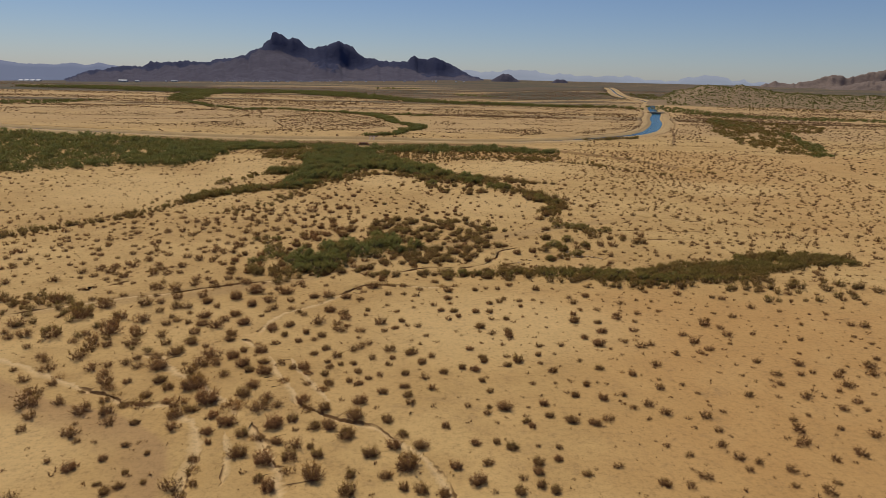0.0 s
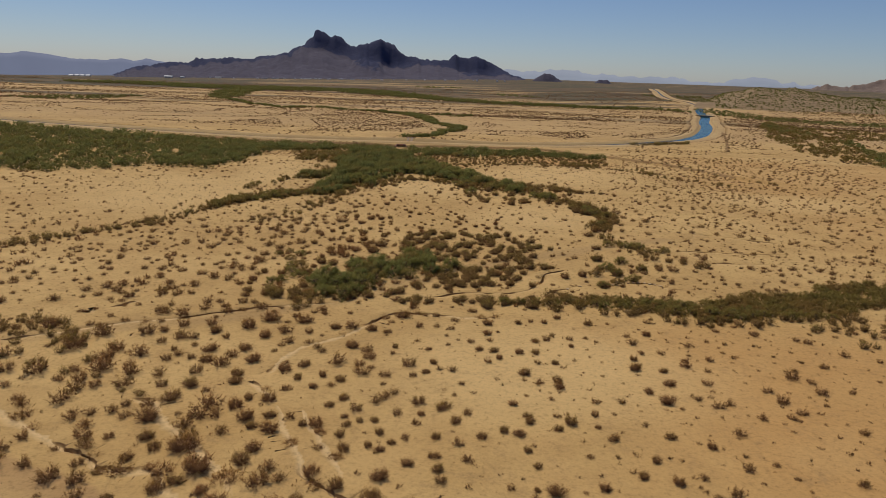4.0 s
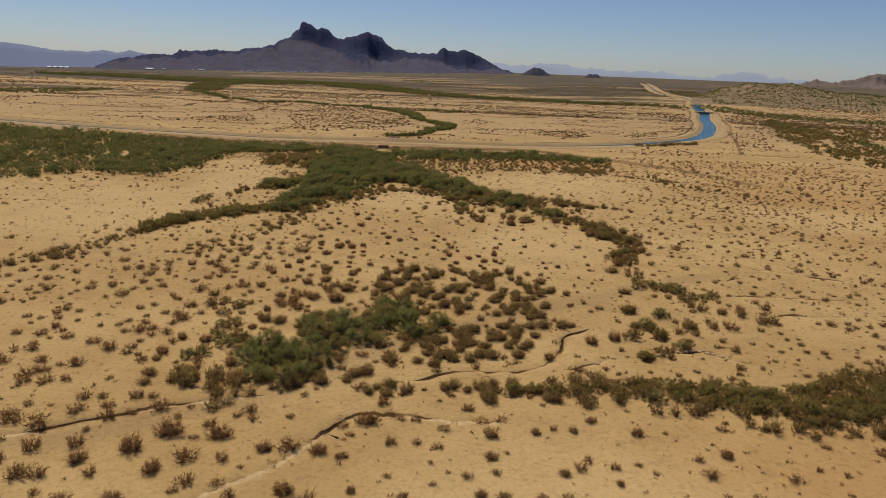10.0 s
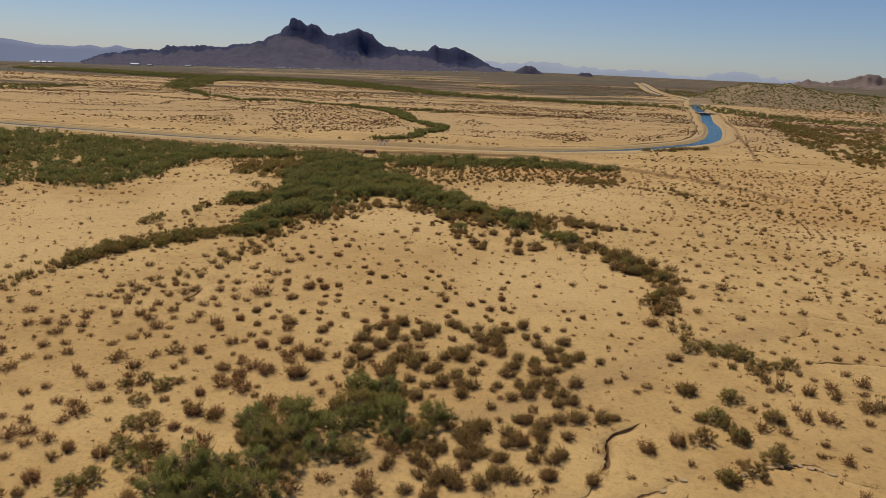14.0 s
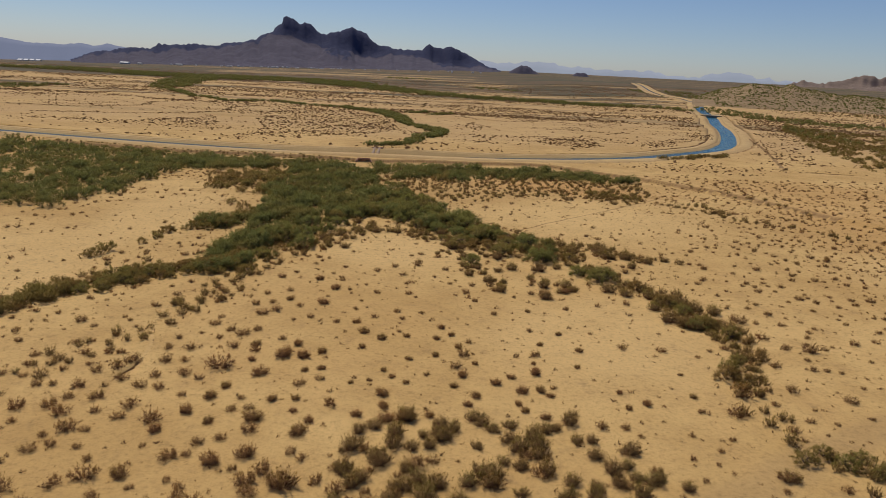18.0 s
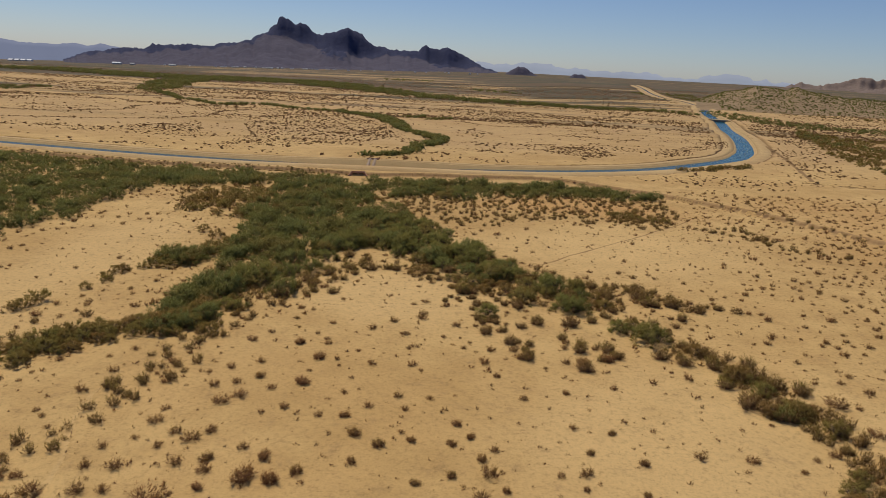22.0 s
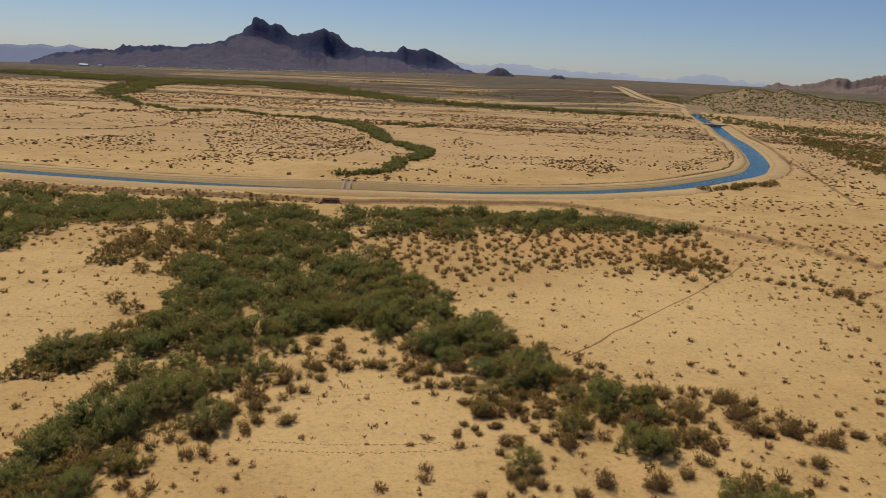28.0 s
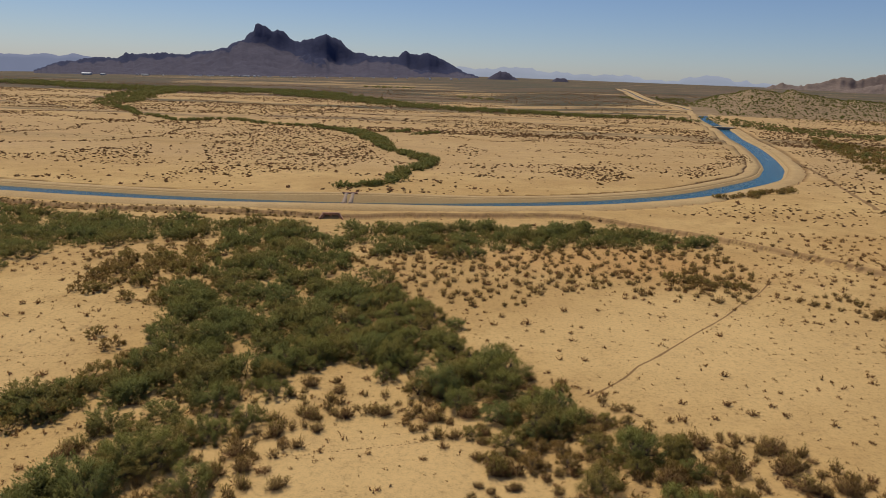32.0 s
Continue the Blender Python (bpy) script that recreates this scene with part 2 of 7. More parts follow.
def rockslope(name, cliff, slope, scale, banded=False):
    m, t, b = material(name, 1.0)
    geo = t.nodes.new("ShaderNodeNewGeometry")
    sep = t.nodes.new("ShaderNodeSeparateXYZ")
    t.links.new(geo.outputs["Normal"], sep.inputs[0])
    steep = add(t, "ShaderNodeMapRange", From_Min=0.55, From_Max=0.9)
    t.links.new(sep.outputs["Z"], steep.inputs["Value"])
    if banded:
        # mask for the darker cliff colour, which holds the cliffs' shade
        at = soil_mask(t, "shaded_cliff")
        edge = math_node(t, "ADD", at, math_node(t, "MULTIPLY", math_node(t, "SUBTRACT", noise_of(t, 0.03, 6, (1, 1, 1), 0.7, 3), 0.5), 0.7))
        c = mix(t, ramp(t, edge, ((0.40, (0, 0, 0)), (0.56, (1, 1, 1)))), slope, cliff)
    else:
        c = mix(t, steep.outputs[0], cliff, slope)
    c = mix(t, 0.45, c, ramp(t, noise_of(t, scale, 7, (1, 1, 0.5), 0.65), ((0.3, (0.55, 0.55, 0.58)), (0.7, (1.2, 1.2, 1.2)))), "MULTIPLY")
    t.links.new(c, b.inputs["Base Color"])
    bump(t, b, noise_of(t, scale * 2.2, 6, rough=0.6), 0.4, 0.25 / scale)
    return m


# bluish distance haze and the shade of the cliffs are in these colours
MOUNTAIN = rockslope("hazy_dark_rock", (0.048, 0.054, 0.104), (0.104, 0.094, 0.124), 0.02, True)
HILLROCK = rockslope("brown_hill_rock", (0.195, 0.138, 0.118), (0.240, 0.180, 0.145), 0.02)
HILLSCRUB = rockslope("stony_hill_soil", (0.26, 0.18, 0.10), (0.33, 0.23, 0.125), 0.03)


# distance haze painted in: a flat bluish colour that glows by itself
def haze_glow_mat(name, col):
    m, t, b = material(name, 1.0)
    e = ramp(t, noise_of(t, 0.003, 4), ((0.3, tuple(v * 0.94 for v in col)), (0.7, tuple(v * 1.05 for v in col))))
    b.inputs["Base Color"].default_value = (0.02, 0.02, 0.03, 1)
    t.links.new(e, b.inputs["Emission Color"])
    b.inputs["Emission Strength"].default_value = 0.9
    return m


RANGE_L = haze_glow_mat("hazy_range", (0.23, 0.26, 0.37))
RANGE_R = haze_glow_mat("paler_hazy_range", (0.39, 0.43, 0.52))


# ---- mesh helpers ----
def mesh_of(name, verts, faces_tri, mats=(), smooth=False, quads=None, normals=None):
    """A mesh from numpy arrays: verts (n,3), triangles (m,3) and, if given, quads (k,4)."""
    me = bpy.data.meshes.new(name)
    tri = np.asarray(faces_tri, np.int32).reshape(-1, 3)
    quad = np.zeros((0, 4), np.int32) if quads is None else np.asarray(quads, np.int32).reshape(-1, 4)
    me.vertices.add(len(verts))
    me.vertices.foreach_set("co", np.asarray(verts, np.float32).ravel())
    loops = np.concatenate([tri.ravel(), quad.ravel()])
    me.loops.add(len(loops))
    me.loops.foreach_set("vertex_index", loops)
    start = np.concatenate([np.arange(len(tri)) * 3, len(tri) * 3 + np.arange(len(quad)) * 4]).astype(np.int32)
    me.polygons.add(len(start))
    me.polygons.foreach_set("loop_start", start)
    if smooth or normals is not None:
        me.polygons.foreach_set("use_smooth", np.ones(len(start), bool))
    me.update(calc_edges=True)
    if normals is not None:
        at = me.attributes.new("custom_normal", "FLOAT_VECTOR", "POINT")
        at.data.foreach_set("vector", np.ascontiguousarray(normals[:, :3], np.float32).ravel())
        at = me.attributes.new("outer_shoot", "FLOAT", "POINT")
        at.data.foreach_set("value", np.ascontiguousarray(normals[:, 3], np.float32))
    for m in mats:
        me.materials.append(m)
    return me


def part(name, bm, mat, parent, label=""):
    me = bpy.data.meshes.new(name)
    bm.to_mesh(me)
    bm.free()
    me.materials.append(mat)
    ob = new(name, me)
    ob.parent = parent
    return tagged(ob, label) if label else ob


def empty(name, m):
    ob = new(name)
    ob.matrix_world = m
    return ob


def box(bm, x0, y0, z0, x1, y1, z1, bev=0.0):
    vs = [bm.verts.new(p) for p in ((x0, y0, z0), (x1, y0, z0), (x1, y1, z0), (x0, y1, z0), (x0, y0, z1), (x1, y0, z1), (x1, y1, z1), (x0, y1, z1))]
    fs = [bm.faces.new([vs[i] for i in f]) for f in ((3, 2, 1, 0), (4, 5, 6, 7), (0, 1, 5, 4), (1, 2, 6, 5), (2, 3, 7, 6), (3, 0, 4, 7))]
    if bev:
        es = {e for f in fs for e in f.edges}
        bmesh.ops.bevel(bm, geom=list(es), offset=bev, segments=1, affect="EDGES")


def spline(pts, step):
    """Points at even steps along a smooth curve through pts."""
    p = np.array(pts, float)
    p = np.vstack([2 * p[0] - p[1], p, 2 * p[-1] - p[-2]])
    out = []
    for i in range(1, len(p) - 2):
        n = max(2, int(np.linalg.norm(p[i + 1] - p[i]) / step) + 1)
        u = np.linspace(0, 1, n, endpoint=False)[:, None]
        out.append(0.5 * (2 * p[i] + (p[i + 1] - p[i - 1]) * u + (2 * p[i - 1] - 5 * p[i] + 4 * p[i + 1] - p[i + 2]) * u**2 + (3 * p[i] - p[i - 1] - 3 * p[i + 1] + p[i + 2]) * u**3))
    return np.vstack(out + [p[-2][None]])


def dist_to(line, xy):
    """Distance, signed side and index of the nearest segment of a polyline, for many points."""
    best = np.full(len(xy), 1e9)
    side = np.zeros(len(xy))
    along = np.zeros(len(xy))
    run = 0.0
    for a, b in zip(line[:-1], line[1:]):
        d = b - a
        L = np.hypot(*d) + 1e-9
        rel = xy - a
        u = np.clip((rel @ d) / L**2, 0, 1)
        near = rel - u[:, None] * d
        r = np.hypot(near[:, 0], near[:, 1])
        hit = r < best
        best[hit] = r[hit]
        side[hit] = np.sign(d[0] * rel[hit, 1] - d[1] * rel[hit, 0])
        along[hit] = run + u[hit] * L
        run += L
    return best, side, along


def lumps(x, y, size, seed):
    """Smooth value noise in -1..1 for arrays."""
    r = np.random.default_rng(seed).uniform(-1, 1, (64, 64))
    fx, fy = x / size, y / size
    ix, iy = np.floor(fx).astype(int), np.floor(fy).astype(int)
    ux, uy = fx - ix, fy - iy
    ux, uy = ux * ux * (3 - 2 * ux), uy * uy * (3 - 2 * uy)
    g = lambda i, j: r[i % 64, j % 64]
    return (g(ix, iy) * (1 - ux) + g(ix + 1, iy) * ux) * (1 - uy) + (g(ix, iy + 1) * (1 - ux) + g(ix + 1, iy + 1) * ux) * uy


def smooth(a, b, v):
    u = np.clip((v - a) / (b - a), 0, 1)
    return u * u * (3 - 2 * u)


# ---- plan: canal, washes, gullies ----
CANAL = spline([(-900, 640), (-560, 510), (-420, 452), (-290, 412), (-205, 389), (-148, 378), (-110, 372.5), (-76, 370), (-40, 370.5), (-8, 375), (28.5, 385), (49, 394),
                (73.5, 409), (104.5, 438), (122, 458), (133.8, 479), (142, 496), (158.5, 541), (175.5, 595), (191, 655), (219, 748), (241, 845), (273, 952), (278, 999), (288, 1083), (288, 1170), (310, 1321), (352, 1537), (385, 1707), (418, 1877)], 5.0)
GULLIES = [
    # line, depth, half width
    (spline([(-8, 122.4), (-6.5, 123), (-5.3, 124), (-3.3, 125.1), (-0.2, 125.8), (1.9, 125.7), (4.5, 126.1), (7.2, 127.5), (9.2, 129.9), (10.4, 133.2), (10.9, 136.2), (12.4, 138.8), (14.5, 140.2), (16, 141.5)], 0.7), 0.46, 0.42),
    (spline([(10, 127.2), (11.5, 127.8), (14.5, 129.3), (15.8, 130.5), (17.6, 130.9)], 0.7), 0.28, 0.45),
    (spline([(25, 133.7), (27.6, 134.3), (30.1, 134.7), (30.7, 133.4), (32, 132.2), (36, 131)], 0.7), 0.3, 0.45),
    (spline([(43, 168), (45.5, 170), (47.7, 173.3), (49.7, 177), (57, 174), (66, 171)], 0.8), 0.3, 0.5),
    (spline([(40.5, 159.3), (49.6, 159.4), (56, 158.9), (64, 160)], 0.8), 0.25, 0.4),
    (spline([(-38.1, 82.5), (-34.4, 81.7), (-32.3, 78.4), (-30.2, 76.4), (-26, 72.8), (-22.6, 68.9), (-20.1, 66.4), (-17.6, 62.7), (-15.6, 59.4), (-13.5, 55), (-12.5, 49)], 0.8), 0.36, 0.95),
    (spline([(-60, 83), (-46.8, 76.6), (-41.8, 73.6), (-38.5, 71.9), (-35.3, 70.4), (-33.3, 68.8), (-28.1, 68.6), (-26.9, 67), (-25, 65.1), (-22.8, 61.5), (-22.1, 59), (-21.5, 54), (-19, 48)], 0.8), 0.34, 0.8),
    (spline([(-26.7, 89.5), (-24.6, 86.1), (-21.5, 83.8), (-19.5, 78.6), (-18, 75.3), (-15.9, 71.7), (-15.1, 69.4), (-12.7, 67.4), (-10.8, 66), (-6.3, 64.4), (-4, 61.8), (-1.9, 59.8), (1, 55), (2, 49)], 0.8), 0.34, 0.6),
    (spline([(-18, 53), (-19.1, 58.2), (-20.3, 61.6), (-20.4, 64.9), (-21.1, 66.9), (-22.6, 68.9)], 0.8), 0.26, 0.5),
    (spline([(-21.5, 86.3), (-17.9, 80.2), (-14.8, 74.9), (-13, 71.9), (-11, 68)], 0.8), 0.16, 0.55),
    (spline([(-26.7, 89.5), (-24.8, 90.5), (-24, 95.6), (-22.4, 99), (-17.8, 104.1), (-13.9, 112.4), (-10.4, 114.2), (-2.7, 113.4), (4, 114)], 0.8), 0.34, 0.6),
    (spline([(-62, 95), (-56.2, 98.5), (-49.1, 103.9), (-43.9, 105.7), (-36.8, 110.4), (-30.6, 113.8), (-22, 117)], 0.8), 0.32, 0.5),
    (spline([(-58.9, 108.4), (-56.4, 107.3), (-57.5, 109.5), (-58.2, 111.4)], 0.8), 0.4, 0.6),
    (spline([(-47.4, 199), (-47.8, 194.5), (-46.9, 188.2), (-45.5, 184.4), (-44.1, 180.2), (-43.5, 175.6), (-44.5, 170)], 0.8), 0.42, 0.5),
    (spline([(45, 150.4), (47.9, 150.7), (50, 149.9), (58, 151)], 1.0), 0.5, 0.6),
    (spline([(119, 384.5), (124, 382), (131, 381), (140, 379), (150, 380)], 1.0), 0.9, 1.2),
    (spline([(-55, 109.5), (-53.6, 111), (-52.8, 112.6), (-50.5, 113.4)], 0.6), 0.6, 0.6),
]


SCARP_LINE = spline([(-200, 380), (-165, 366), (-140, 360.5), (-110, 357.3), (-85, 355.5), (-70, 355), (-55, 354.5), (-38, 354), (-25, 357), (6, 362.5), (25, 364.5), (39, 356), (52, 347), (63, 336), (72, 326), (84, 308), (97, 285), (118, 262)], 3.0)
WASH_BED = spline([(-75, 92), (-56, 98.4), (-47, 104), (-39, 107), (-28, 113.6), (-21, 119.5), (-15, 127.5), (-5, 138), (6, 146.5), (18, 154), (25, 160), (40, 170)], 2.0)
TRAILS = [spline([(4.8, 251.7), (10.4, 257.2), (13.4, 261.2), (17.3, 264.8), (25.4, 273.6), (33.0, 281.4), (39.7, 289.7), (44.7, 295.2), (50.2, 302.9), (53, 308)], 2.0), spline([(124, 388), (127.8, 398), (146, 455), (160, 505), (185, 600)], 3.0),
          spline([(-66, 86), (-48, 98), (-30, 109), (-16, 118), (0, 123.5), (12, 127)], 2.0)]
PANS = [(28, 268, 27, 22), (-90, 205, 24, 30), (-18, 231, 15, 13), (12, 190, 17, 18), (-72, 250, 13, 26), (-44, 58, 12, 9), (90, 230, 25, 18), (8, 95, 20, 14)]


def far_plain(x, y):
    east = smooth(60, 220, x)
    return (1 - east) * smooth(700, 3200, y) * (11 + 0.028 * np.minimum(x, 0)) + east * (4.5 * smooth(720, 1000, y) + 6.5 * smooth(960, 1700, y))


def ground_z(x, y, gullies=True):
    x, y = np.asarray(x, float), np.asarray(y, float)
    amp = 1 - 0.6 * smooth(900, 1800, y)
    z = far_plain(x, y) + amp * (0.40 * lumps(x, y, 60, 1) + 0.16 * lumps(x, y, 19, 2) + 0.06 * lumps(x, y, 6, 3) + 0.02 * lumps(x, y, 2.3, 4))
    # the near flat leans a little
    z = z + (0.0113 * np.clip(x + 3, -200, 200) + 0.2) * (1 - smooth(110, 230, y))
    if gullies:
        xy = np.stack([x.ravel(), y.ravel()], 1)
        zz = z.ravel().copy()
        k = np.where((xy[:, 0] > -230) & (xy[:, 0] < 140) & (xy[:, 1] > 220) & (xy[:, 1] < 420))[0]
        if len(k):
            # the flood bank before the canal: a rilled step down to the wash
            d, s, a = dist_to(SCARP_LINE, xy[k])
            d = d * s + 0.2 * lumps(xy[k, 0], xy[k, 1], 5, 15)
            fade = smooth(118, 92, xy[k, 0])
            zz[k] -= fade * np.where(d < 0, 1.15 * smooth(0.0, 1.5, -d) * (1 - smooth(4, 60, -d)), 0)
        for line, depth, half in GULLIES:
            lo, hi = line.min(0) - 6, line.max(0) + 6
            k = np.where(((xy > lo) & (xy < hi)).all(1))[0]
            if len(k):
                d, _, a = dist_to(line, xy[k])
                ends = smooth(-0.5, 3, a) * smooth(a.max() + 0.5, a.max() - 3, a)
                zz[k] -= (0.9 * depth + 0.10) * ends * (1 - smooth(half * 0.55, half * 0.85 + 0.2, d))
        z = zz.reshape(z.shape)
    return z


NEAR_TOE, FAR_TOE = 13.0, 12.0


def canal_side(xy):
    d, s, a = dist_to(CANAL, xy)
    return d * s, a      # positive: far (left) side of the way along it


# ---- ground: one sheet, fine along the way ----
def axis(parts_):
    out = []
    for a, b, st in parts_:
        out.append(np.arange(a, b, st))
    return np.concatenate(out)


gx = axis(((-6500, -1500, 250), (-1500, -500, 25), (-500, -160, 8), (-160, -64, 1.6), (-64, -44, 0.7), (-44, -10, 0.45), (-10, 34, 0.36), (34, 70, 0.7), (70, 130, 1.4), (130, 240, 3), (240, 500, 8), (500, 1500, 50), (1500, 6501, 250)))
gy = axis(((-1500, -200, 130), (-200, 20, 10), (20, 46, 2), (46, 92, 0.45), (92, 121, 0.7), (121, 142, 0.36), (142, 215, 0.9), (215, 300, 1.3), (300, 372, 0.75), (372, 520, 2.5), (520, 900, 9), (900, 2700, 22), (2700, 6501, 150)))
X, Y = np.meshgrid(gx, gy)
Z = ground_z(X, Y)
cd, ca = canal_side(np.stack([X.ravel(), Y.ravel()], 1))
cd = cd.reshape(X.shape)
Z = np.where((cd > -NEAR_TOE + 1.0) & (cd < FAR_TOE - 1.0), -6.0, Z)
nx, ny = len(gx), len(gy)
q = (np.arange(ny - 1)[:, None] * nx + np.arange(nx - 1)[None]).ravel()
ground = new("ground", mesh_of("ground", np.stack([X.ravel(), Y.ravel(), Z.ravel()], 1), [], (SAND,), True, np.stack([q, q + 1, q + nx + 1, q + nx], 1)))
gxy = np.stack([X.ravel(), Y.ravel()], 1)


def soil(name, values):
    at = ground.data.attributes.new(name, "FLOAT", "POINT")
    at.data.foreach_set("value", np.clip(values, 0, 1).astype(np.float32))


RIM = spline([(-62, 84), (-50.5, 75), (-40.7, 69.3), (-33.6, 67), (-28.7, 63.6), (-25.4, 60.6), (-23.6, 56), (-22, 48)], 1.5)


def soils(p):
    """What the ground is made of at the places p: a value from 0 to 1 for each kind."""
    x, y = p[:, 0], p[:, 1]
    soft = 0.35 * lumps(x, y, 7, 61) + 0.25 * lumps(x, y, 2.6, 62)
    out = {}
    out["pan"] = sum(np.exp(-(((x - a) / c) ** 2 + ((y - e) / f) ** 2) ** 2) for a, e, c, f in PANS) + 0.5 * soft
    out["orange_soil"] = smooth(2, 34, x) * smooth(125, 100, y) + 1.3 * np.exp(-(((x - 24) / 26) ** 2 + ((y - 317) / 13) ** 2)) + 0.5 * smooth(60, 100, x) * smooth(360, 330, y) + 0.5 * soft * (y < 420)
    out["hazy_plain"] = smooth(392, 470, y) * (0.8 + 0.5 * soft + 0.35 * lumps(x * 0.4, y, 30, 65))
    for name in ("wash_bed", "red_silt"):
        out[name] = np.zeros(len(p))
    k = np.where((x > -85) & (x < 50) & (y > 40) & (y < 180))[0]
    if len(k):
        out["wash_bed"][k] = 1 - smooth(1.3, 3.2, dist_to(WASH_BED, p[k])[0] + 1.2 * soft[k])
        # the red silt left at the rim of the pan
        dr, sr, _ = dist_to(RIM, p[k])
        out["red_silt"][k] = np.where(sr < 0, (1 - smooth(0.5, 7.5, dr + 2.5 * soft[k])) * smooth(0, 0.5, dr), 0) * (y[k] < 90)
    # thicker cover of scrub far out on the plain
    edge = 60 * lumps(x, y, 160, 63) + 35 * lumps(x * 0.3, y, 45, 64)
    west_ = smooth(-0.24, -0.34, x / np.maximum(y, 1) + 0.0006 * edge) * smooth(960, 1080, y + edge)
    band = smooth(1080, 1200, y + edge) * smooth(1560, 1400, y + edge) * smooth(250, -150, x)
    east = smooth(-0.02, 0.10, x / np.maximum(y, 1)) * smooth(900, 1150, y + edge)
    # at the mountain foot the scrub tone also carries grey distance haze
    foot = smooth(1600, 1950, y + edge)
    out["scrub_cover"] = np.maximum.reduce([west_, band, east, foot, 0.55 * smooth(930, 1130, y + edge)])
    return out


def lay_soils(ob, p, channel=None):
    values = soils(p)
    values["channel"] = np.zeros(len(p)) if channel is None else channel
    for name, v in values.items():
        at = ob.data.attributes.new(name, "FLOAT", "POINT")
        at.data.foreach_set("value", np.clip(v, 0, 1).astype(np.float32))


lay_soils(ground, gxy)
tagged(ground, "flat sandy tan desert ground with gullies and crusted patches", "ground", kind="structure")


def ribbon(name, line, half, mat, label, lift=0.035):
    tan = np.gradient(line, axis=0)
    tan /= np.hypot(tan[:, 0], tan[:, 1])[:, None]
    nor = np.stack([-tan[:, 1], tan[:, 0]], 1)
    w = half * (1 + 0.35 * lumps(line[:, 0], line[:, 1], 3.0, 71))[:, None]
    rows = [line + nor * w * k for k in (-1, -0.4, 0.4, 1)]
    v = np.stack([np.column_stack([r_, ground_z(r_[:, 0], r_[:, 1]) + lift * (1 if 0 < i < 3 else 0.2)]) for i, r_ in enumerate(rows)], 1).reshape(-1, 3)
    a = (np.arange(len(line) - 1)[:, None] * 4 + np.arange(3)[None]).ravel()
    return tagged(new(name, mesh_of(name, v, [], (mat,), True, np.stack([a, a + 4, a + 5, a + 1], 1))), label, "path", kind="structure")


def run_channel(line, depth, half, pale):
    """A dry channel: crust lips, one steep cut side, one sloping side and a bed of washed sand."""
    seg = np.concatenate([[0], np.cumsum(np.hypot(*np.diff(line, axis=0).T))])
    u = np.linspace(0, seg[-1], max(8, int(seg[-1] / 0.3)))
    c = np.stack([np.interp(u, seg, line[:, 0]), np.interp(u, seg, line[:, 1])], 1)
    c = c + 0.20 * np.stack([lumps(u, u * 0 + depth * 9, 1.7, 72), lumps(u, u * 0 + half * 7, 1.7, 73)], 1) + 0.10 * np.stack([lumps(u, u * 0 + depth * 5, 0.6, 77), lumps(u, u * 0 + half * 3, 0.6, 78)], 1)
    tan = np.gradient(c, axis=0)
    tan /= np.hypot(tan[:, 0], tan[:, 1])[:, None] + 1e-9
    nor = np.stack([-tan[:, 1], tan[:, 0]], 1)
    ends = smooth(0, 3, u) * smooth(seg[-1], seg[-1] - 3, u)
    h = half * (0.60 + 0.34 * lumps(u, u * 0 + 2, 2.6, 74) + 0.22 * lumps(u, u * 0 + 6, 0.8, 79)) * (0.25 + 0.75 * ends)
    depth = 0.8 * depth * np.clip(0.62 + 1.1 * lumps(u, u * 0 + 8 * half, 5.0, 76) + 0.4 * lumps(u, u * 0 + 3, 1.1, 80), 0.06, 1.4)
    w = half * 1.6 + 1.0
    jag = np.random.default_rng(int(1000 * half) + len(u)).uniform(-1, 1, len(u))
    rows, bed = [], []
    for off, dz, b in ((-w, 0.015, 0), (-1.0, 0.03, 0), (-0.82, -0.02, 0.0), (-0.45, -1.0, 0.6), (0.0, -1.0, 1), (0.5, -0.75, 0.8), (1.2, -0.3, 0.4), (2.0, 0.015, 0), (w, 0.012, 0)):
        o = np.full(len(u), off) if abs(off) == w else off * h
        if off in (-1.0, -0.82, -0.45):
            o = o + 0.3 * half * ends * jag
        q = c - nor * o[:, None]
        z = ground_z(q[:, 0], q[:, 1], False) + (dz * ends - 0.01 * (1 - ends) if dz > 0 else dz * depth * ends - 0.01 * (1 - ends))
        rows.append(np.column_stack([q, z]))
        bed.append(np.full(len(u), b) * ends * pale)
    k = len(rows)
    v = np.stack(rows, 1).reshape(-1, 3)
    a = (np.arange(len(u) - 1)[:, None] * k + np.arange(k - 1)[None]).ravel()
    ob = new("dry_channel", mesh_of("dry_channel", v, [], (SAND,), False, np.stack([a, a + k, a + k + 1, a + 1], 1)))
    lay_soils(ob, v[:, :2], np.stack(bed, 1).ravel())
    return tagged(ob, "narrow dry channel cut into the sandy crust", "gully", kind="structure")


for line, depth, half in GULLIES:
    run_channel(line, depth, half, 0.75 if line[:, 1].min() < 112 else 0.2)

PATHM = sand("trodden_soil", (0.30, 0.175, 0.07), (0.34, 0.205, 0.085), (0.24, 0.14, 0.058))
ribbon("footpath", TRAILS[0], 0.16, PATHM, "narrow trodden track across the bare pan")
ribbon("footpath_side", TRAILS[1], 0.9, PATHM, "faint vehicle track beside the canal bend", 0.05)


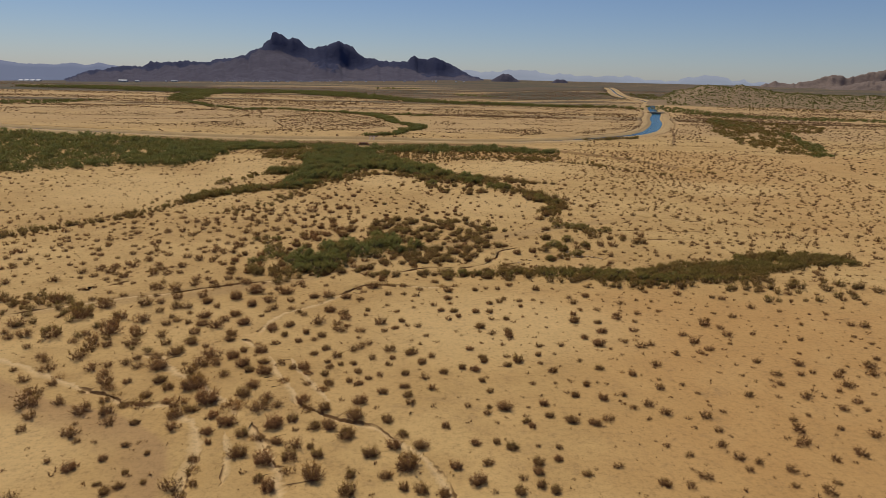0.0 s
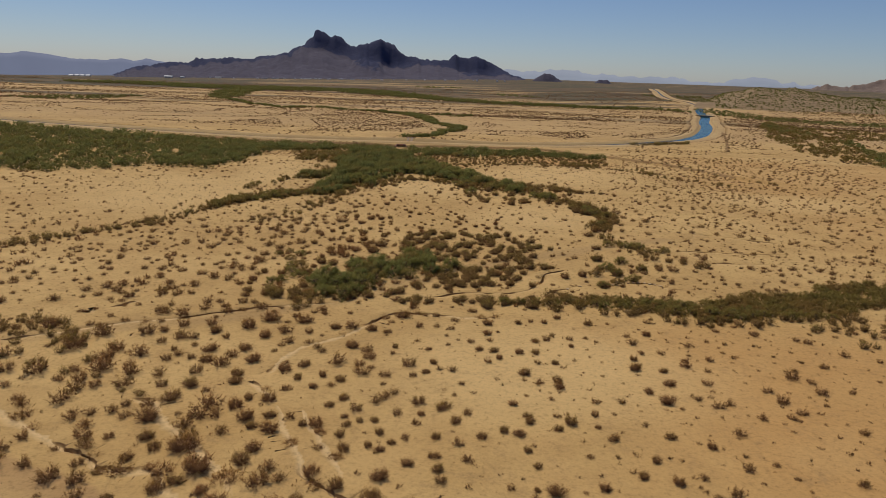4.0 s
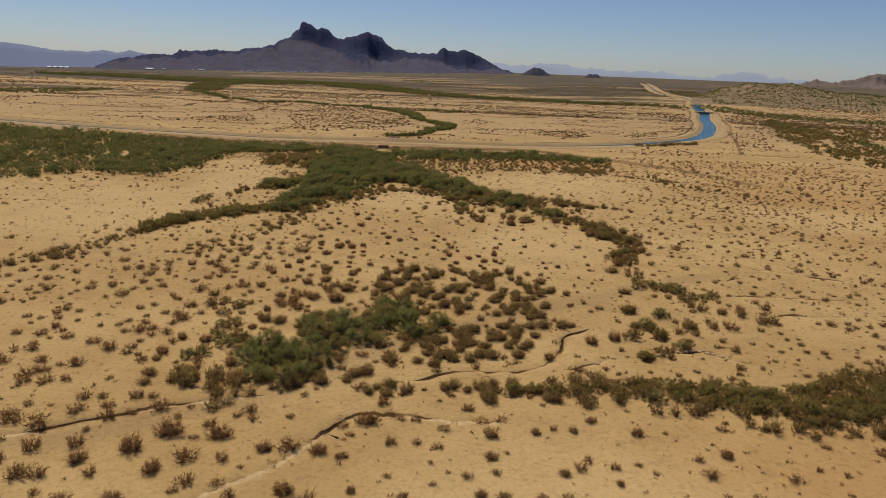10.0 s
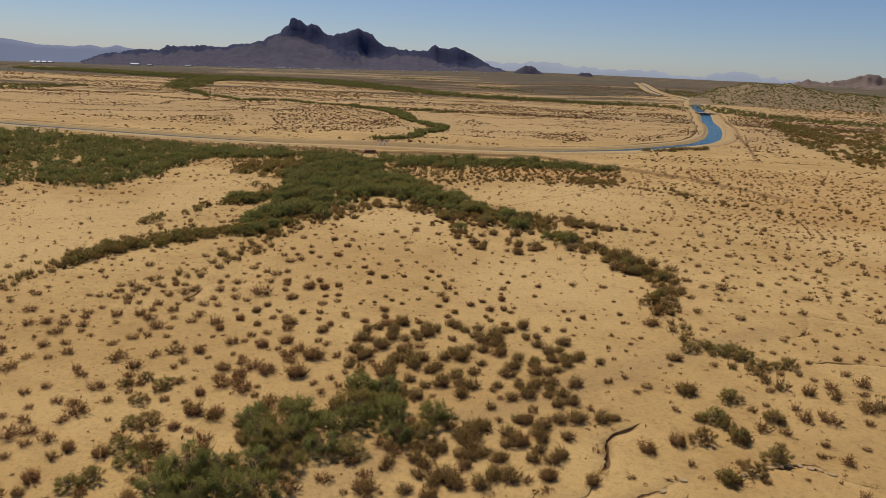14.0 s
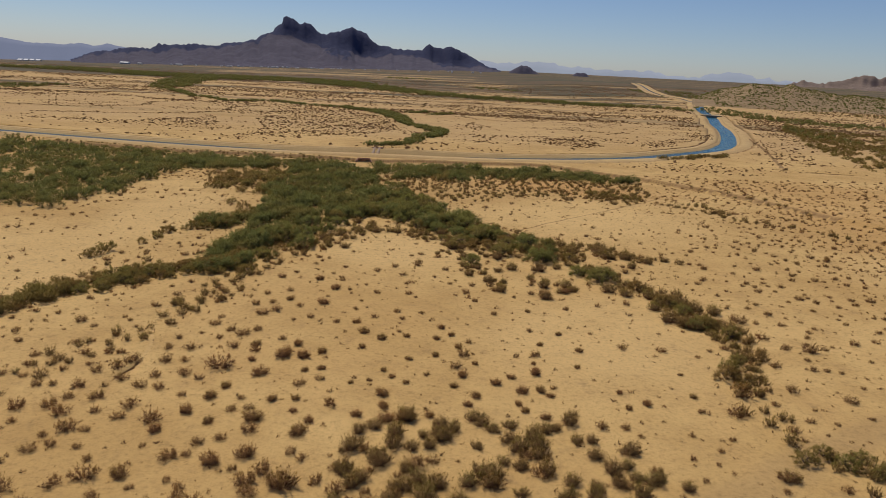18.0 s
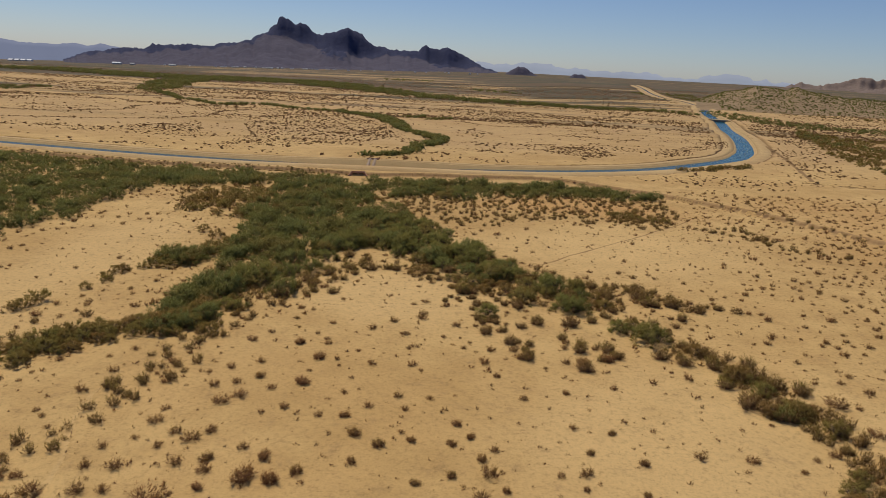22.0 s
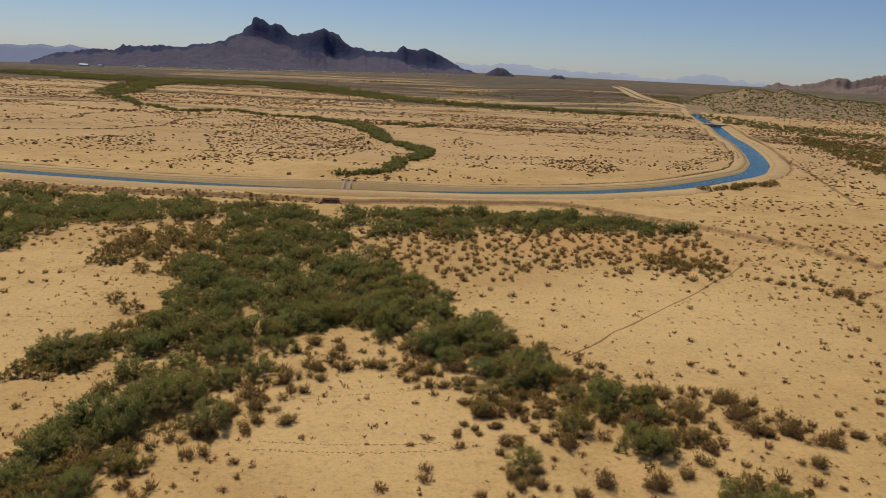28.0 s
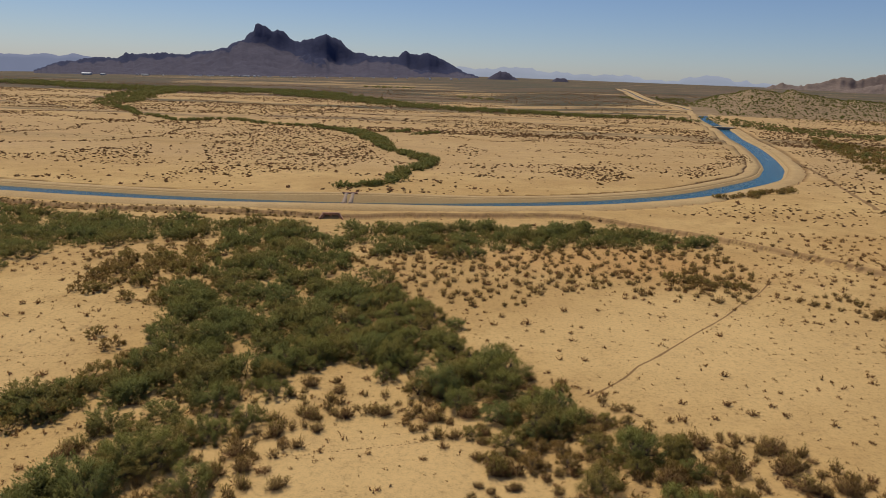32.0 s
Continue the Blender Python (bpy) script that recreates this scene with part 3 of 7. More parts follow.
for k_, pts_ in enumerate((((-30, 236), (-28.2, 236.5), (-21.5, 238.5), (-13.6, 240.7), (-11, 241.6)), ((-31, 225.4), (-28.9, 225.6), (-20.1, 225.9), (-12.4, 226.8), (-8, 228)), ((-80, 256.8), (-74.2, 257.4), (-65.3, 258.6), (-57.3, 260.3)), ((-30, 227.0), (-20, 227.4), (-9, 228.6)))):
    line_ = spline(pts_, 0.45)
    line_ = line_ + rng.normal(size=line_.shape) * 0.09
    hv_, hf_ = [], []
    for q_, (hx_, hy_) in enumerate(line_):
        a_ = np.arange(5) * 1.2566 + rng.uniform(0, 1)
        r_ = 0.09 * rng.uniform(0.7, 1.3)
        px_, py_ = hx_ + r_ * 1.4 * np.cos(a_), hy_ + r_ * np.sin(a_)
        hv_.append(np.column_stack([px_, py_, ground_z(px_, py_) + 0.03]))
        hf_ += [(5 * q_, 5 * q_ + 1, 5 * q_ + 2), (5 * q_, 5 * q_ + 2, 5 * q_ + 3), (5 * q_, 5 * q_ + 3, 5 * q_ + 4)]
    tagged(new("hoof_trail", mesh_of("hoof_trail", np.vstack(hv_), hf_, (PATHM,))), "line of hoof prints in the sand", "tracks", kind="stuff")


# ---- cut bank before the canal, rilled by run-off ----
def cut_bank(name, x0, x1, seed):
    line = spline([(-200, 380), (-165, 366), (-140, 360.5), (-110, 357.3), (-85, 355.5), (-70, 355), (-55, 354.5), (-38, 354), (-25, 357), (6, 362.5), (25, 364.5), (39, 356), (52, 347), (63, 336), (72, 326), (84, 308), (97, 285), (118, 262)], 0.32)
    tan = np.gradient(line, axis=0)
    tan /= np.hypot(tan[:, 0], tan[:, 1])[:, None]
    nor = np.stack([-tan[:, 1], tan[:, 0]], 1)
    keep_ = (line[:, 0] > x0) & (line[:, 0] < x1)
    line, nor = line[keep_], nor[keep_]
    r = np.random.default_rng(seed)
    a = np.arange(len(line)) * 0.32
    rill = 0.5 * lumps(a, a * 0, 0.9, seed) + 0.5 * lumps(a, a * 0 + 4, 2.3, seed + 1) + r.uniform(-0.25, 0.25, len(a))
    up, low = line + nor * 1.4, line - nor * 2.6
    zu, zl = ground_z(up[:, 0], up[:, 1]), ground_z(low[:, 0], low[:, 1])
    h = np.maximum(zu - zl, 0.05)
    rows = []
    for off, wob, f, lift in ((0.4, 0.15, 1.0, -0.05), (-0.15, 0.2, 1.0, 0.08), (-0.45, 0.35, 0.95, 0.07), (-1.0, 0.5, 0.45, 0.07), (-1.55, 0.4, 0.1, 0.06), (-2.3, 0.3, 0.0, -0.06)):
        p = line + nor * (off + 1.7 * wob * rill)[:, None]
        rows.append(np.column_stack([p, zl + h * f + lift]))
    v = np.stack(rows, 1).reshape(-1, 3)
    k = len(rows)
    q_ = (np.arange(len(line) - 1)[:, None] * k + np.arange(k - 1)[None]).ravel()
    return tagged(new(name, mesh_of(name, v, [], (SCARP,), False, np.stack([q_, q_ + k, q_ + k + 1, q_ + 1], 1))), "rilled brown cut bank eroded by run-off", "earth bank", kind="structure")


cut_bank("cut_bank_west", -150, -45.2, 41)
cut_bank("cut_bank_east", -38.8, 96, 45)


# ---- canal ----
def sweep(name, profile, mat, label, category, smooth_=False):
    """A strip along the canal. profile(s, x): list of (offset, z) at a point of the centre line."""
    c = CANAL
    tan = np.gradient(c, axis=0)
    tan /= np.hypot(tan[:, 0], tan[:, 1])[:, None]
    nor = np.stack([-tan[:, 1], tan[:, 0]], 1)
    rows = []
    for p, n in zip(c, nor):
        zf = float(far_plain(p[0], p[1]))
        rows.append([(p[0] + n[0] * o, p[1] + n[1] * o, z + zf) for o, z in profile(p)])
    k = len(rows[0])
    v = np.array(rows).reshape(-1, 3)
    a = (np.arange(len(c) - 1)[:, None] * k + np.arange(k - 1)[None]).ravel()
    ob = new(name, mesh_of(name, v, [], (mat,), smooth_, np.stack([a, a + k, a + k + 1, a + 1], 1)))
    return tagged(ob, label, category, kind="structure")


def raised(p):
    return math.exp(-((p[0] + 38) / 34) ** 2)


WL = -0.75
sweep("water", lambda p: [(-4.7 + 1.9 * float(smooth(880, 1050, p[1])), WL), (4.7 - 1.9 * float(smooth(880, 1050, p[1])), WL)], WATER, "blue rippled water filling the canal", "water")
sweep("canal_lining_near", lambda p: [(-1.5, -3.0 + 2.6 * float(smooth(880, 1050, p[1]))), (-5.3, 0.02 + 0.78 * raised(p)), (-5.7, 0.18 + 0.75 * raised(p)), (-5.7, -0.5)], LINING, "sloped concrete lining of the canal, stained at the waterline", "canal lining")
sweep("canal_lining_far", lambda p: [(5.7 + raised(p), -0.5), (5.7 + raised(p), 0.12 + 1.1 * raised(p)), (5.3 + raised(p), -0.02 + 1.1 * raised(p)), (1.5, -3.0 + 2.6 * float(smooth(880, 1050, p[1])))], LINING, "sloped concrete lining of the canal, stained at the waterline", "canal lining")
sweep("canal_road_near", lambda p: [(-NEAR_TOE - 1, -1.0), (-NEAR_TOE + 1.0, 0.02 + 0.2 * raised(p)), (-NEAR_TOE + 2.2, 0.10 + 0.75 * raised(p)), (-9.5, 0.24 + 0.65 * raised(p)), (-5.65, 0.16 + 0.75 * raised(p)), (-5.65, -0.8)], DIRT, "graded dirt service road on the canal embankment", "dirt road")
sweep("canal_road_far", lambda p: [(5.65 + raised(p), -0.8), (5.65 + raised(p), 0.1 + 1.1 * raised(p)), (8.5 + raised(p), 0.15 + 1.1 * raised(p)), (FAR_TOE - 1.2 + raised(p), 0.1 + 0.9 * raised(p)), (FAR_TOE + 2, -1.4)], DIRT, "graded dirt service road on the far canal embankment", "dirt road")


# ---- mountains and distance ----
def ridge(name, prof, y0, front, back, base, mat, label, step, seed, cliff=0.55, rough=3.0, spur=0.35, dome=False, cliffs=None):
    """A range of hills: a crest profile (x, z), falling to its foot before and behind it with spurs and gullies."""
    p = np.array(prof, float)
    x = np.arange(p[0, 0], p[-1, 0] + step, step)
    fr = np.linspace(-1, 0, 42) ** 1
    v = np.concatenate([fr * front, np.linspace(0, 1, 8)[1:] * back])
    XX, VV = np.meshgrid(x, v)
    crest = np.interp(XX, p[:, 0], p[:, 1])
    crest = crest + rough * (lumps(XX, VV * 0 + 3, step * 4, seed) * 0.7 + lumps(XX, VV * 0 + 9, step * 1.8, seed + 1) * 0.7 + lumps(XX, VV * 0 + 17, step * 1.05, seed + 8) * 0.5)
    base = base[0] + (base[1] - base[0]) * (XX - p[0, 0]) / (p[-1, 0] - p[0, 0]) if isinstance(base, tuple) else base
    hgt = np.maximum(crest - base, 0.5)
    t = np.where(VV < 0, 1 + VV / front, 1 - VV / back)
    warp = -spur * np.abs(1.2 * lumps(XX, VV * 0.35, 170, seed + 2) + 0.7 * lumps(XX, VV * 0.5, 70, seed + 3) + 0.35 * lumps(XX, VV, 28, seed + 6)) * np.minimum(1, 1.3 * (1 - t)) ** 1.2
    tt = np.clip(t + warp * t, 0, 1)
    apron = 0.10 * tt + 0.42 * tt**2.6
    wall = smooth(0.80, 0.97, tt + 0.05 * lumps(XX, VV * 0, 55, seed + 4))
    H = hgt * (apron * (1 - cliff * 0.2) + wall * cliff + (1 - cliff) * 0.48 * tt**5)
    H = np.minimum(H / (0.52 * (1 - cliff * 0.2) + cliff + (1 - cliff) * 0.48), hgt)
    if dome:
        H = np.sin(0.5 * math.pi * np.clip(tt, 0, 1)) ** 1.25 * hgt
    knoll = np.zeros(H.shape)
    if cliffs:
        # loose slopes up to the foot of the cliffs, sheer rock above it
        c_ = np.array(cliffs, float)
        foot = np.minimum(np.interp(XX, c_[:, 0], c_[:, 1]) + 9 * lumps(XX, VV * 0 + 1, 45, seed + 4) + 5 * lumps(XX, VV * 0 + 1, 17, seed + 9), crest - 6) - base
        foot = np.maximum(foot, 0.25 * hgt)
        tt = np.clip(t + 0.045 * lumps(XX, VV, 150, seed + 2) + 0.03 * lumps(XX, VV, 60, seed + 3), 0, 1)
        H = foot * np.clip(tt / 0.86, 0, 1) ** 1.7 + (hgt - foot) * smooth(0.84, 0.99, tt)
        for kx, kt, rx, rt, kh in ((-615, 0.66, 62, 0.13, 34), (-560, 0.52, 40, 0.09, 20), (-100, 0.62, 60, 0.12, 16), (-1250, 0.6, 90, 0.14, 14), (-1010, 0.70, 55, 0.10, 16)):
            knoll += kh * np.exp(-(((XX - kx) / rx) ** 2 + ((t - kt) / rt) ** 2)) * (1 + 0.6 * lumps(XX, VV, 22, seed + 11))
        H = np.minimum(H + knoll, hgt)
    H = np.where(np.abs(VV) < 1e-6, hgt, H)
    H = H + (rough * 1.2 * lumps(XX, VV, 40, seed + 5) + rough * 0.6 * lumps(XX, VV, 16, seed + 7)) * np.clip(4 * t * (1 - t), 0, 1) * np.clip(hgt / 80, 0.05, 1)
    zf = far_plain(XX, y0 + VV) * 1.0
    floor_ = np.minimum(base, zf - 1.5)
    ZZ = np.where(VV < 0, floor_ + (base - floor_) * np.clip(t * 3, 0, 1) + H, base + H)
    n, m = XX.shape[1], XX.shape[0]
    a = (np.arange(m - 1)[:, None] * n + np.arange(n - 1)[None]).ravel()
    # the crest line keeps its bearing from the middle of the way
    k = (y0 + VV - 120) / (y0 - 120)
    ob = new(name, mesh_of(name, np.stack([(XX * k).ravel(), (y0 + VV).ravel(), ZZ.ravel()], 1), [], (mat,), False, np.stack([a, a + 1, a + n + 1, a + n], 1)))
    at = ob.data.attributes.new("shaded_cliff", "FLOAT", "POINT")
    lift_ = np.clip((H / np.maximum(hgt, 1) - 0.42) * 2.2, 0, 1) * np.clip((hgt - 55) / 70, 0.12, 1)
    if cliffs:
        lift_ = np.clip(np.clip(0.42 + (H - foot) / 26, 0, 1) + knoll / 40, 0, 1)
    at.data.foreach_set("value", lift_.ravel().astype(np.float32))
    return tagged(ob, label, "mountain", kind="structure")


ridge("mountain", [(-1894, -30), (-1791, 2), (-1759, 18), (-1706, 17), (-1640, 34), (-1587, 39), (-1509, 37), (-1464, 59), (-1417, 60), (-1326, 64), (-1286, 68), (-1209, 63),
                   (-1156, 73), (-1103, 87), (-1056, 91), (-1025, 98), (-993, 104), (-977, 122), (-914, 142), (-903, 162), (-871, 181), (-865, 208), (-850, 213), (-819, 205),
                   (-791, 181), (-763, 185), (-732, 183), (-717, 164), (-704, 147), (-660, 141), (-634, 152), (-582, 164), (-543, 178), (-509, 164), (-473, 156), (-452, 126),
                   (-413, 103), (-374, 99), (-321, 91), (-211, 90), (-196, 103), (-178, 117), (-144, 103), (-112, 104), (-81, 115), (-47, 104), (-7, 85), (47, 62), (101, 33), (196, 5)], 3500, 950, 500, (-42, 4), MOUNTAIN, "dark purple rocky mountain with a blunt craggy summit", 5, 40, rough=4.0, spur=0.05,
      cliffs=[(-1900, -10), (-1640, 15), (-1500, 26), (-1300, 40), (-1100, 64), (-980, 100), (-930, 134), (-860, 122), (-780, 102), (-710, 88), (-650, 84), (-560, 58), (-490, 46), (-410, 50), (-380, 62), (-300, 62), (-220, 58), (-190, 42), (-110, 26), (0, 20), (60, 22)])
ridge("dark_hill", [(160, 0), (180, 19), (203, 33), (223, 44), (232, 42), (246, 43), (262, 33), (281, 22), (310, 4)], 3000, 60, 80, 0, MOUNTAIN, "small dark rocky hill on the plain", 4, 70, rough=1.5, dome=True)
ridge("dark_hill_low", [(411, 0), (425, 9), (437, 18), (446, 25), (461, 24), (475, 26), (487, 22), (499, 11), (511, 0)], 3000, 45, 60, 0, MOUNTAIN, "small dark rocky hill on the plain", 3, 74, rough=1.5, dome=True)
ridge("brown_mountain", [(1483, 2), (1533, 11), (1599, 30), (1638, 39), (1695, 28), (1803, 43), (1881, 67), (1921, 76), (1991, 68), (2070, 87), (2117, 97), (2233, 120), (2383, 105), (2683, 60), (2983, 20)],
      3600, 420, 300, 0, HILLROCK, "bare brown rocky mountain", 7, 80, cliff=0.3, rough=6.0, spur=0.55)
ridge("pale_spur", [(1600, 2), (1707, 22), (1800, 42), (1891, 53), (1990, 60), (2100, 50), (2250, 10)], 3150, 180, 150, 4, HILLROCK, "pale brown stony spur of the hills", 6, 84, cliff=0.15, rough=5.0, spur=0.5, dome=True)
scrub_hill = ridge("stony_hill", [(322, 4.0), (338, 9.0), (355, 18.7), (385, 23.3), (405, 27.9), (415, 29.2), (430, 27.2), (447, 23.9), (460, 28.6), (480, 25.3), (492, 23.3), (539, 18.7), (591, 16.7), (648, 16.0), (778, 18.7), (940, 13.4)],
                   1130, 250, 260, 5.5, HILLSCRUB, "low stony hill dotted with scrub", 5, 88, cliff=0.1, rough=1.4, spur=0.3, dome=True)


def backdrop(name, prof, y0, mat, label, seed, jag=1.0):
    p = np.array(prof, float)
    x = np.arange(p[0, 0], p[-1, 0], 14.0)
    z = np.interp(x, p[:, 0], p[:, 1]) + jag * (4 * lumps(x, x * 0, 60, seed) + 3 * lumps(x, x * 0 + 5, 24, seed + 1))
    n = len(x)
    v = np.concatenate([np.stack([x, x * 0 + y0, x * 0 - 160], 1), np.stack([x, x * 0 + y0, z * 0.5], 1), np.stack([x, x * 0 + y0 + 40, z], 1), np.stack([x, x * 0 + y0 + 90, x * 0 - 160], 1)])
    a = np.arange(n - 1)
    f = np.concatenate([np.stack([a + k * n, a + 1 + k * n, a + 1 + (k + 1) * n, a + (k + 1) * n], 1) for k in range(3)])
    tagged(new(name, mesh_of(name, v, [], (mat,), False, f)), label, "mountains", kind="structure")


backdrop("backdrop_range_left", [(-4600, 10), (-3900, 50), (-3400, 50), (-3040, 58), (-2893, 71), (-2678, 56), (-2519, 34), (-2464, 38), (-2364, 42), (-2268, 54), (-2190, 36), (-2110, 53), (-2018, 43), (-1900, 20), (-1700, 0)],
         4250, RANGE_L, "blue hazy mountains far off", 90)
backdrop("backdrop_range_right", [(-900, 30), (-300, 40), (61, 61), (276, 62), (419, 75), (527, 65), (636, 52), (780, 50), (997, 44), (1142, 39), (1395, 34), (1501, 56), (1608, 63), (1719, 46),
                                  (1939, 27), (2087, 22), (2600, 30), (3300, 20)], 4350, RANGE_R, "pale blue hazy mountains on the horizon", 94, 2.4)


# ---- plants: meshes ----
def ortho(d):
    a = np.cross(d, np.array([0.3, 0.5, 0.81]))
    a /= np.linalg.norm(a, axis=-1, keepdims=True) + 1e-9
    return a, np.cross(d, a)


def blades(p0, p1, w, sides=3):
    """Thin tapered twigs from p0 to p1, three-sided or, far off, one: verts, tris."""
    n = len(p0)
    d = p1 - p0
    d = d / (np.linalg.norm(d, axis=1, keepdims=True) + 1e-9)
    a, b = ortho(d)
    w = np.broadcast_to(np.asarray(w, float).reshape(-1, 1), (n, 1))
    if sides == 1:
        v = np.stack([p0 - w * a, p0 + w * a, p1], 1).reshape(-1, 3)
        return v, np.arange(n * 3).reshape(-1, 3)
    ring = [p0 + w * (math.cos(k) * a + math.sin(k) * b) for k in (0, 2.094, 4.189)]
    v = np.stack(ring + [p1], 1).reshape(-1, 3)
    i = np.arange(n)[:, None] * 4
    t = np.concatenate([np.concatenate([i + 0, i + 1, i + 3], 1), np.concatenate([i + 1, i + 2, i + 3], 1), np.concatenate([i + 2, i + 0, i + 3], 1)])
    return v, t


def dome(v):
    """Outward directions of a rounded plant of unit size."""
    n = v * [1, 1, 1.15] + [0, 0, 0.10]
    return n / (np.linalg.norm(n, axis=1, keepdims=True) + 1e-9)


def sprays(c, axis_, size, r, slim=0.42, out=None, shoot=0.75, stray=0.55):
    """Small pointed leaf sprays at the places c, lying along their twigs, their faces turned outward from the crown;
    shoot: 0 for the darker inner colour, 1 for the outer leaf colour.
    """
    n = len(c)
    a = axis_ + r.normal(size=(n, 3)) * stray
    a /= np.linalg.norm(a, axis=1, keepdims=True) + 1e-9
    p, q_ = ortho(a)
    th = r.uniform(0, 6.28, (n, 1))
    p = p * np.cos(th) + q_ * np.sin(th)
    s = np.asarray(size).reshape(-1, 1) * r.uniform(0.55, 1.35, (n, 1))
    v = np.stack([c - a * s * 0.8 - p * s * slim, c - a * s * 0.8 + p * s * slim, c + a * s * 1.1], 1).reshape(-1, 3)
    o = (dome(c) if out is None else out) + r.normal(size=(n, 3)) * 0.2
    o /= np.linalg.norm(o, axis=1, keepdims=True) + 1e-9
    face = np.cross(v[1::3] - v[::3], v[2::3] - v[::3])
    t = np.arange(n * 3).reshape(-1, 3)
    turned = np.sum(face * o, 1) < 0
    t[turned] = t[turned][:, ::-1]
    return v, t, np.repeat(np.column_stack([o, np.broadcast_to(shoot, n)]), 3, 0)


def joined(*sets):
    vs, ts, ns, k = [], [], [], 0
    for v, t, *n in sets:
        vs.append(v)
        ts.append(t + k)
        if not n:
            n = [np.column_stack([dome(v), np.full(len(v), 0.15)])]
            turned = np.sum(np.cross(v[t[:, 1]] - v[t[:, 0]], v[t[:, 2]] - v[t[:, 0]]) * n[0][t[:, 0], :3], 1) < 0
            ts[-1][turned] = ts[-1][turned][:, ::-1]
        ns.append(n[0])
        k += len(v)
    return np.vstack(vs), np.vstack(ts), np.vstack(ns)


def creosote(seed, stems, per, leaf, width=0.012, sides=3):
    """A bush of unit radius: a broad fan of thin stems rising from many roots, fine leaf sprays on their upper parts."""
    r = np.random.default_rng(seed)
    az = r.uniform(0, 6.283, stems)
    out = np.sqrt(r.uniform(0, 1, stems))
    lobe = 0.84 + 0.2 * np.sin(az * 2 + seed) + 0.12 * np.sin(az * 5 + 2 * seed)
    ring = np.stack([np.cos(az), np.sin(az)], 1)
    p0 = np.column_stack([ring * (0.30 * out * lobe)[:, None], np.zeros(stems)])
    hgt = r.uniform(0.6, 0.98, stems) * (1 - 0.40 * out**2)
    reach = (0.40 * out + 0.08) * lobe
    mid = p0 + np.column_stack([ring * (reach * 0.6)[:, None], hgt * 0.45]) + r.normal(size=(stems, 3)) * 0.04
    p1 = p0 + np.column_stack([ring * reach[:, None], hgt]) + r.normal(size=(stems, 3)) * 0.07
    low = max(6, stems // 3)
    la = r.uniform(0, 6.283, low)
    l0 = np.stack([np.cos(la) * 0.15, np.sin(la) * 0.15, la * 0 + 0.02], 1)
    l1 = l0 + np.stack([np.cos(la), np.sin(la), la * 0], 1) * r.uniform(0.35, 0.75, (low, 1)) + np.stack([la * 0, la * 0, r.uniform(0.05, 0.3, low)], 1)
    tw = joined(blades(p0, mid, width * 1.4, sides), blades(mid, p1, width, sides), blades(l0, l1, width * 1.5, sides))
    # a dense dark heart of old twigs, and leafy shoots that stand out of it
    n = stems * per
    k = np.repeat(np.arange(stems), per)
    young = r.uniform(size=(n, 1)) < 0.48
    u = np.where(young, r.uniform(0.55, 1.12, (n, 1)), r.uniform(0.04, 0.72, (n, 1)) ** 0.8)
    c = np.where(u < 0.5, p0[k] + (mid - p0)[k] * u * 2, mid[k] + (p1 - mid)[k] * (u - 0.5) * 2) + r.normal(size=(n, 3)) * np.where(young, 0.03, 0.075) * [1, 1, 0.7]
    c[:, 2] = np.abs(c[:, 2]) + 0.03
    way = (p1 - p0) / np.linalg.norm(p1 - p0, axis=1, keepdims=True)
    return joined(tw), sprays(c, way[k] + [0, 0, 0.2], leaf * np.where(young, 1.35, 1.1), r, np.where(young, 0.24, 0.5), None, np.where(young, smooth(0.5, 0.95, u), 0.12 * u)[:, 0], np.where(young, 0.28, 0.6))


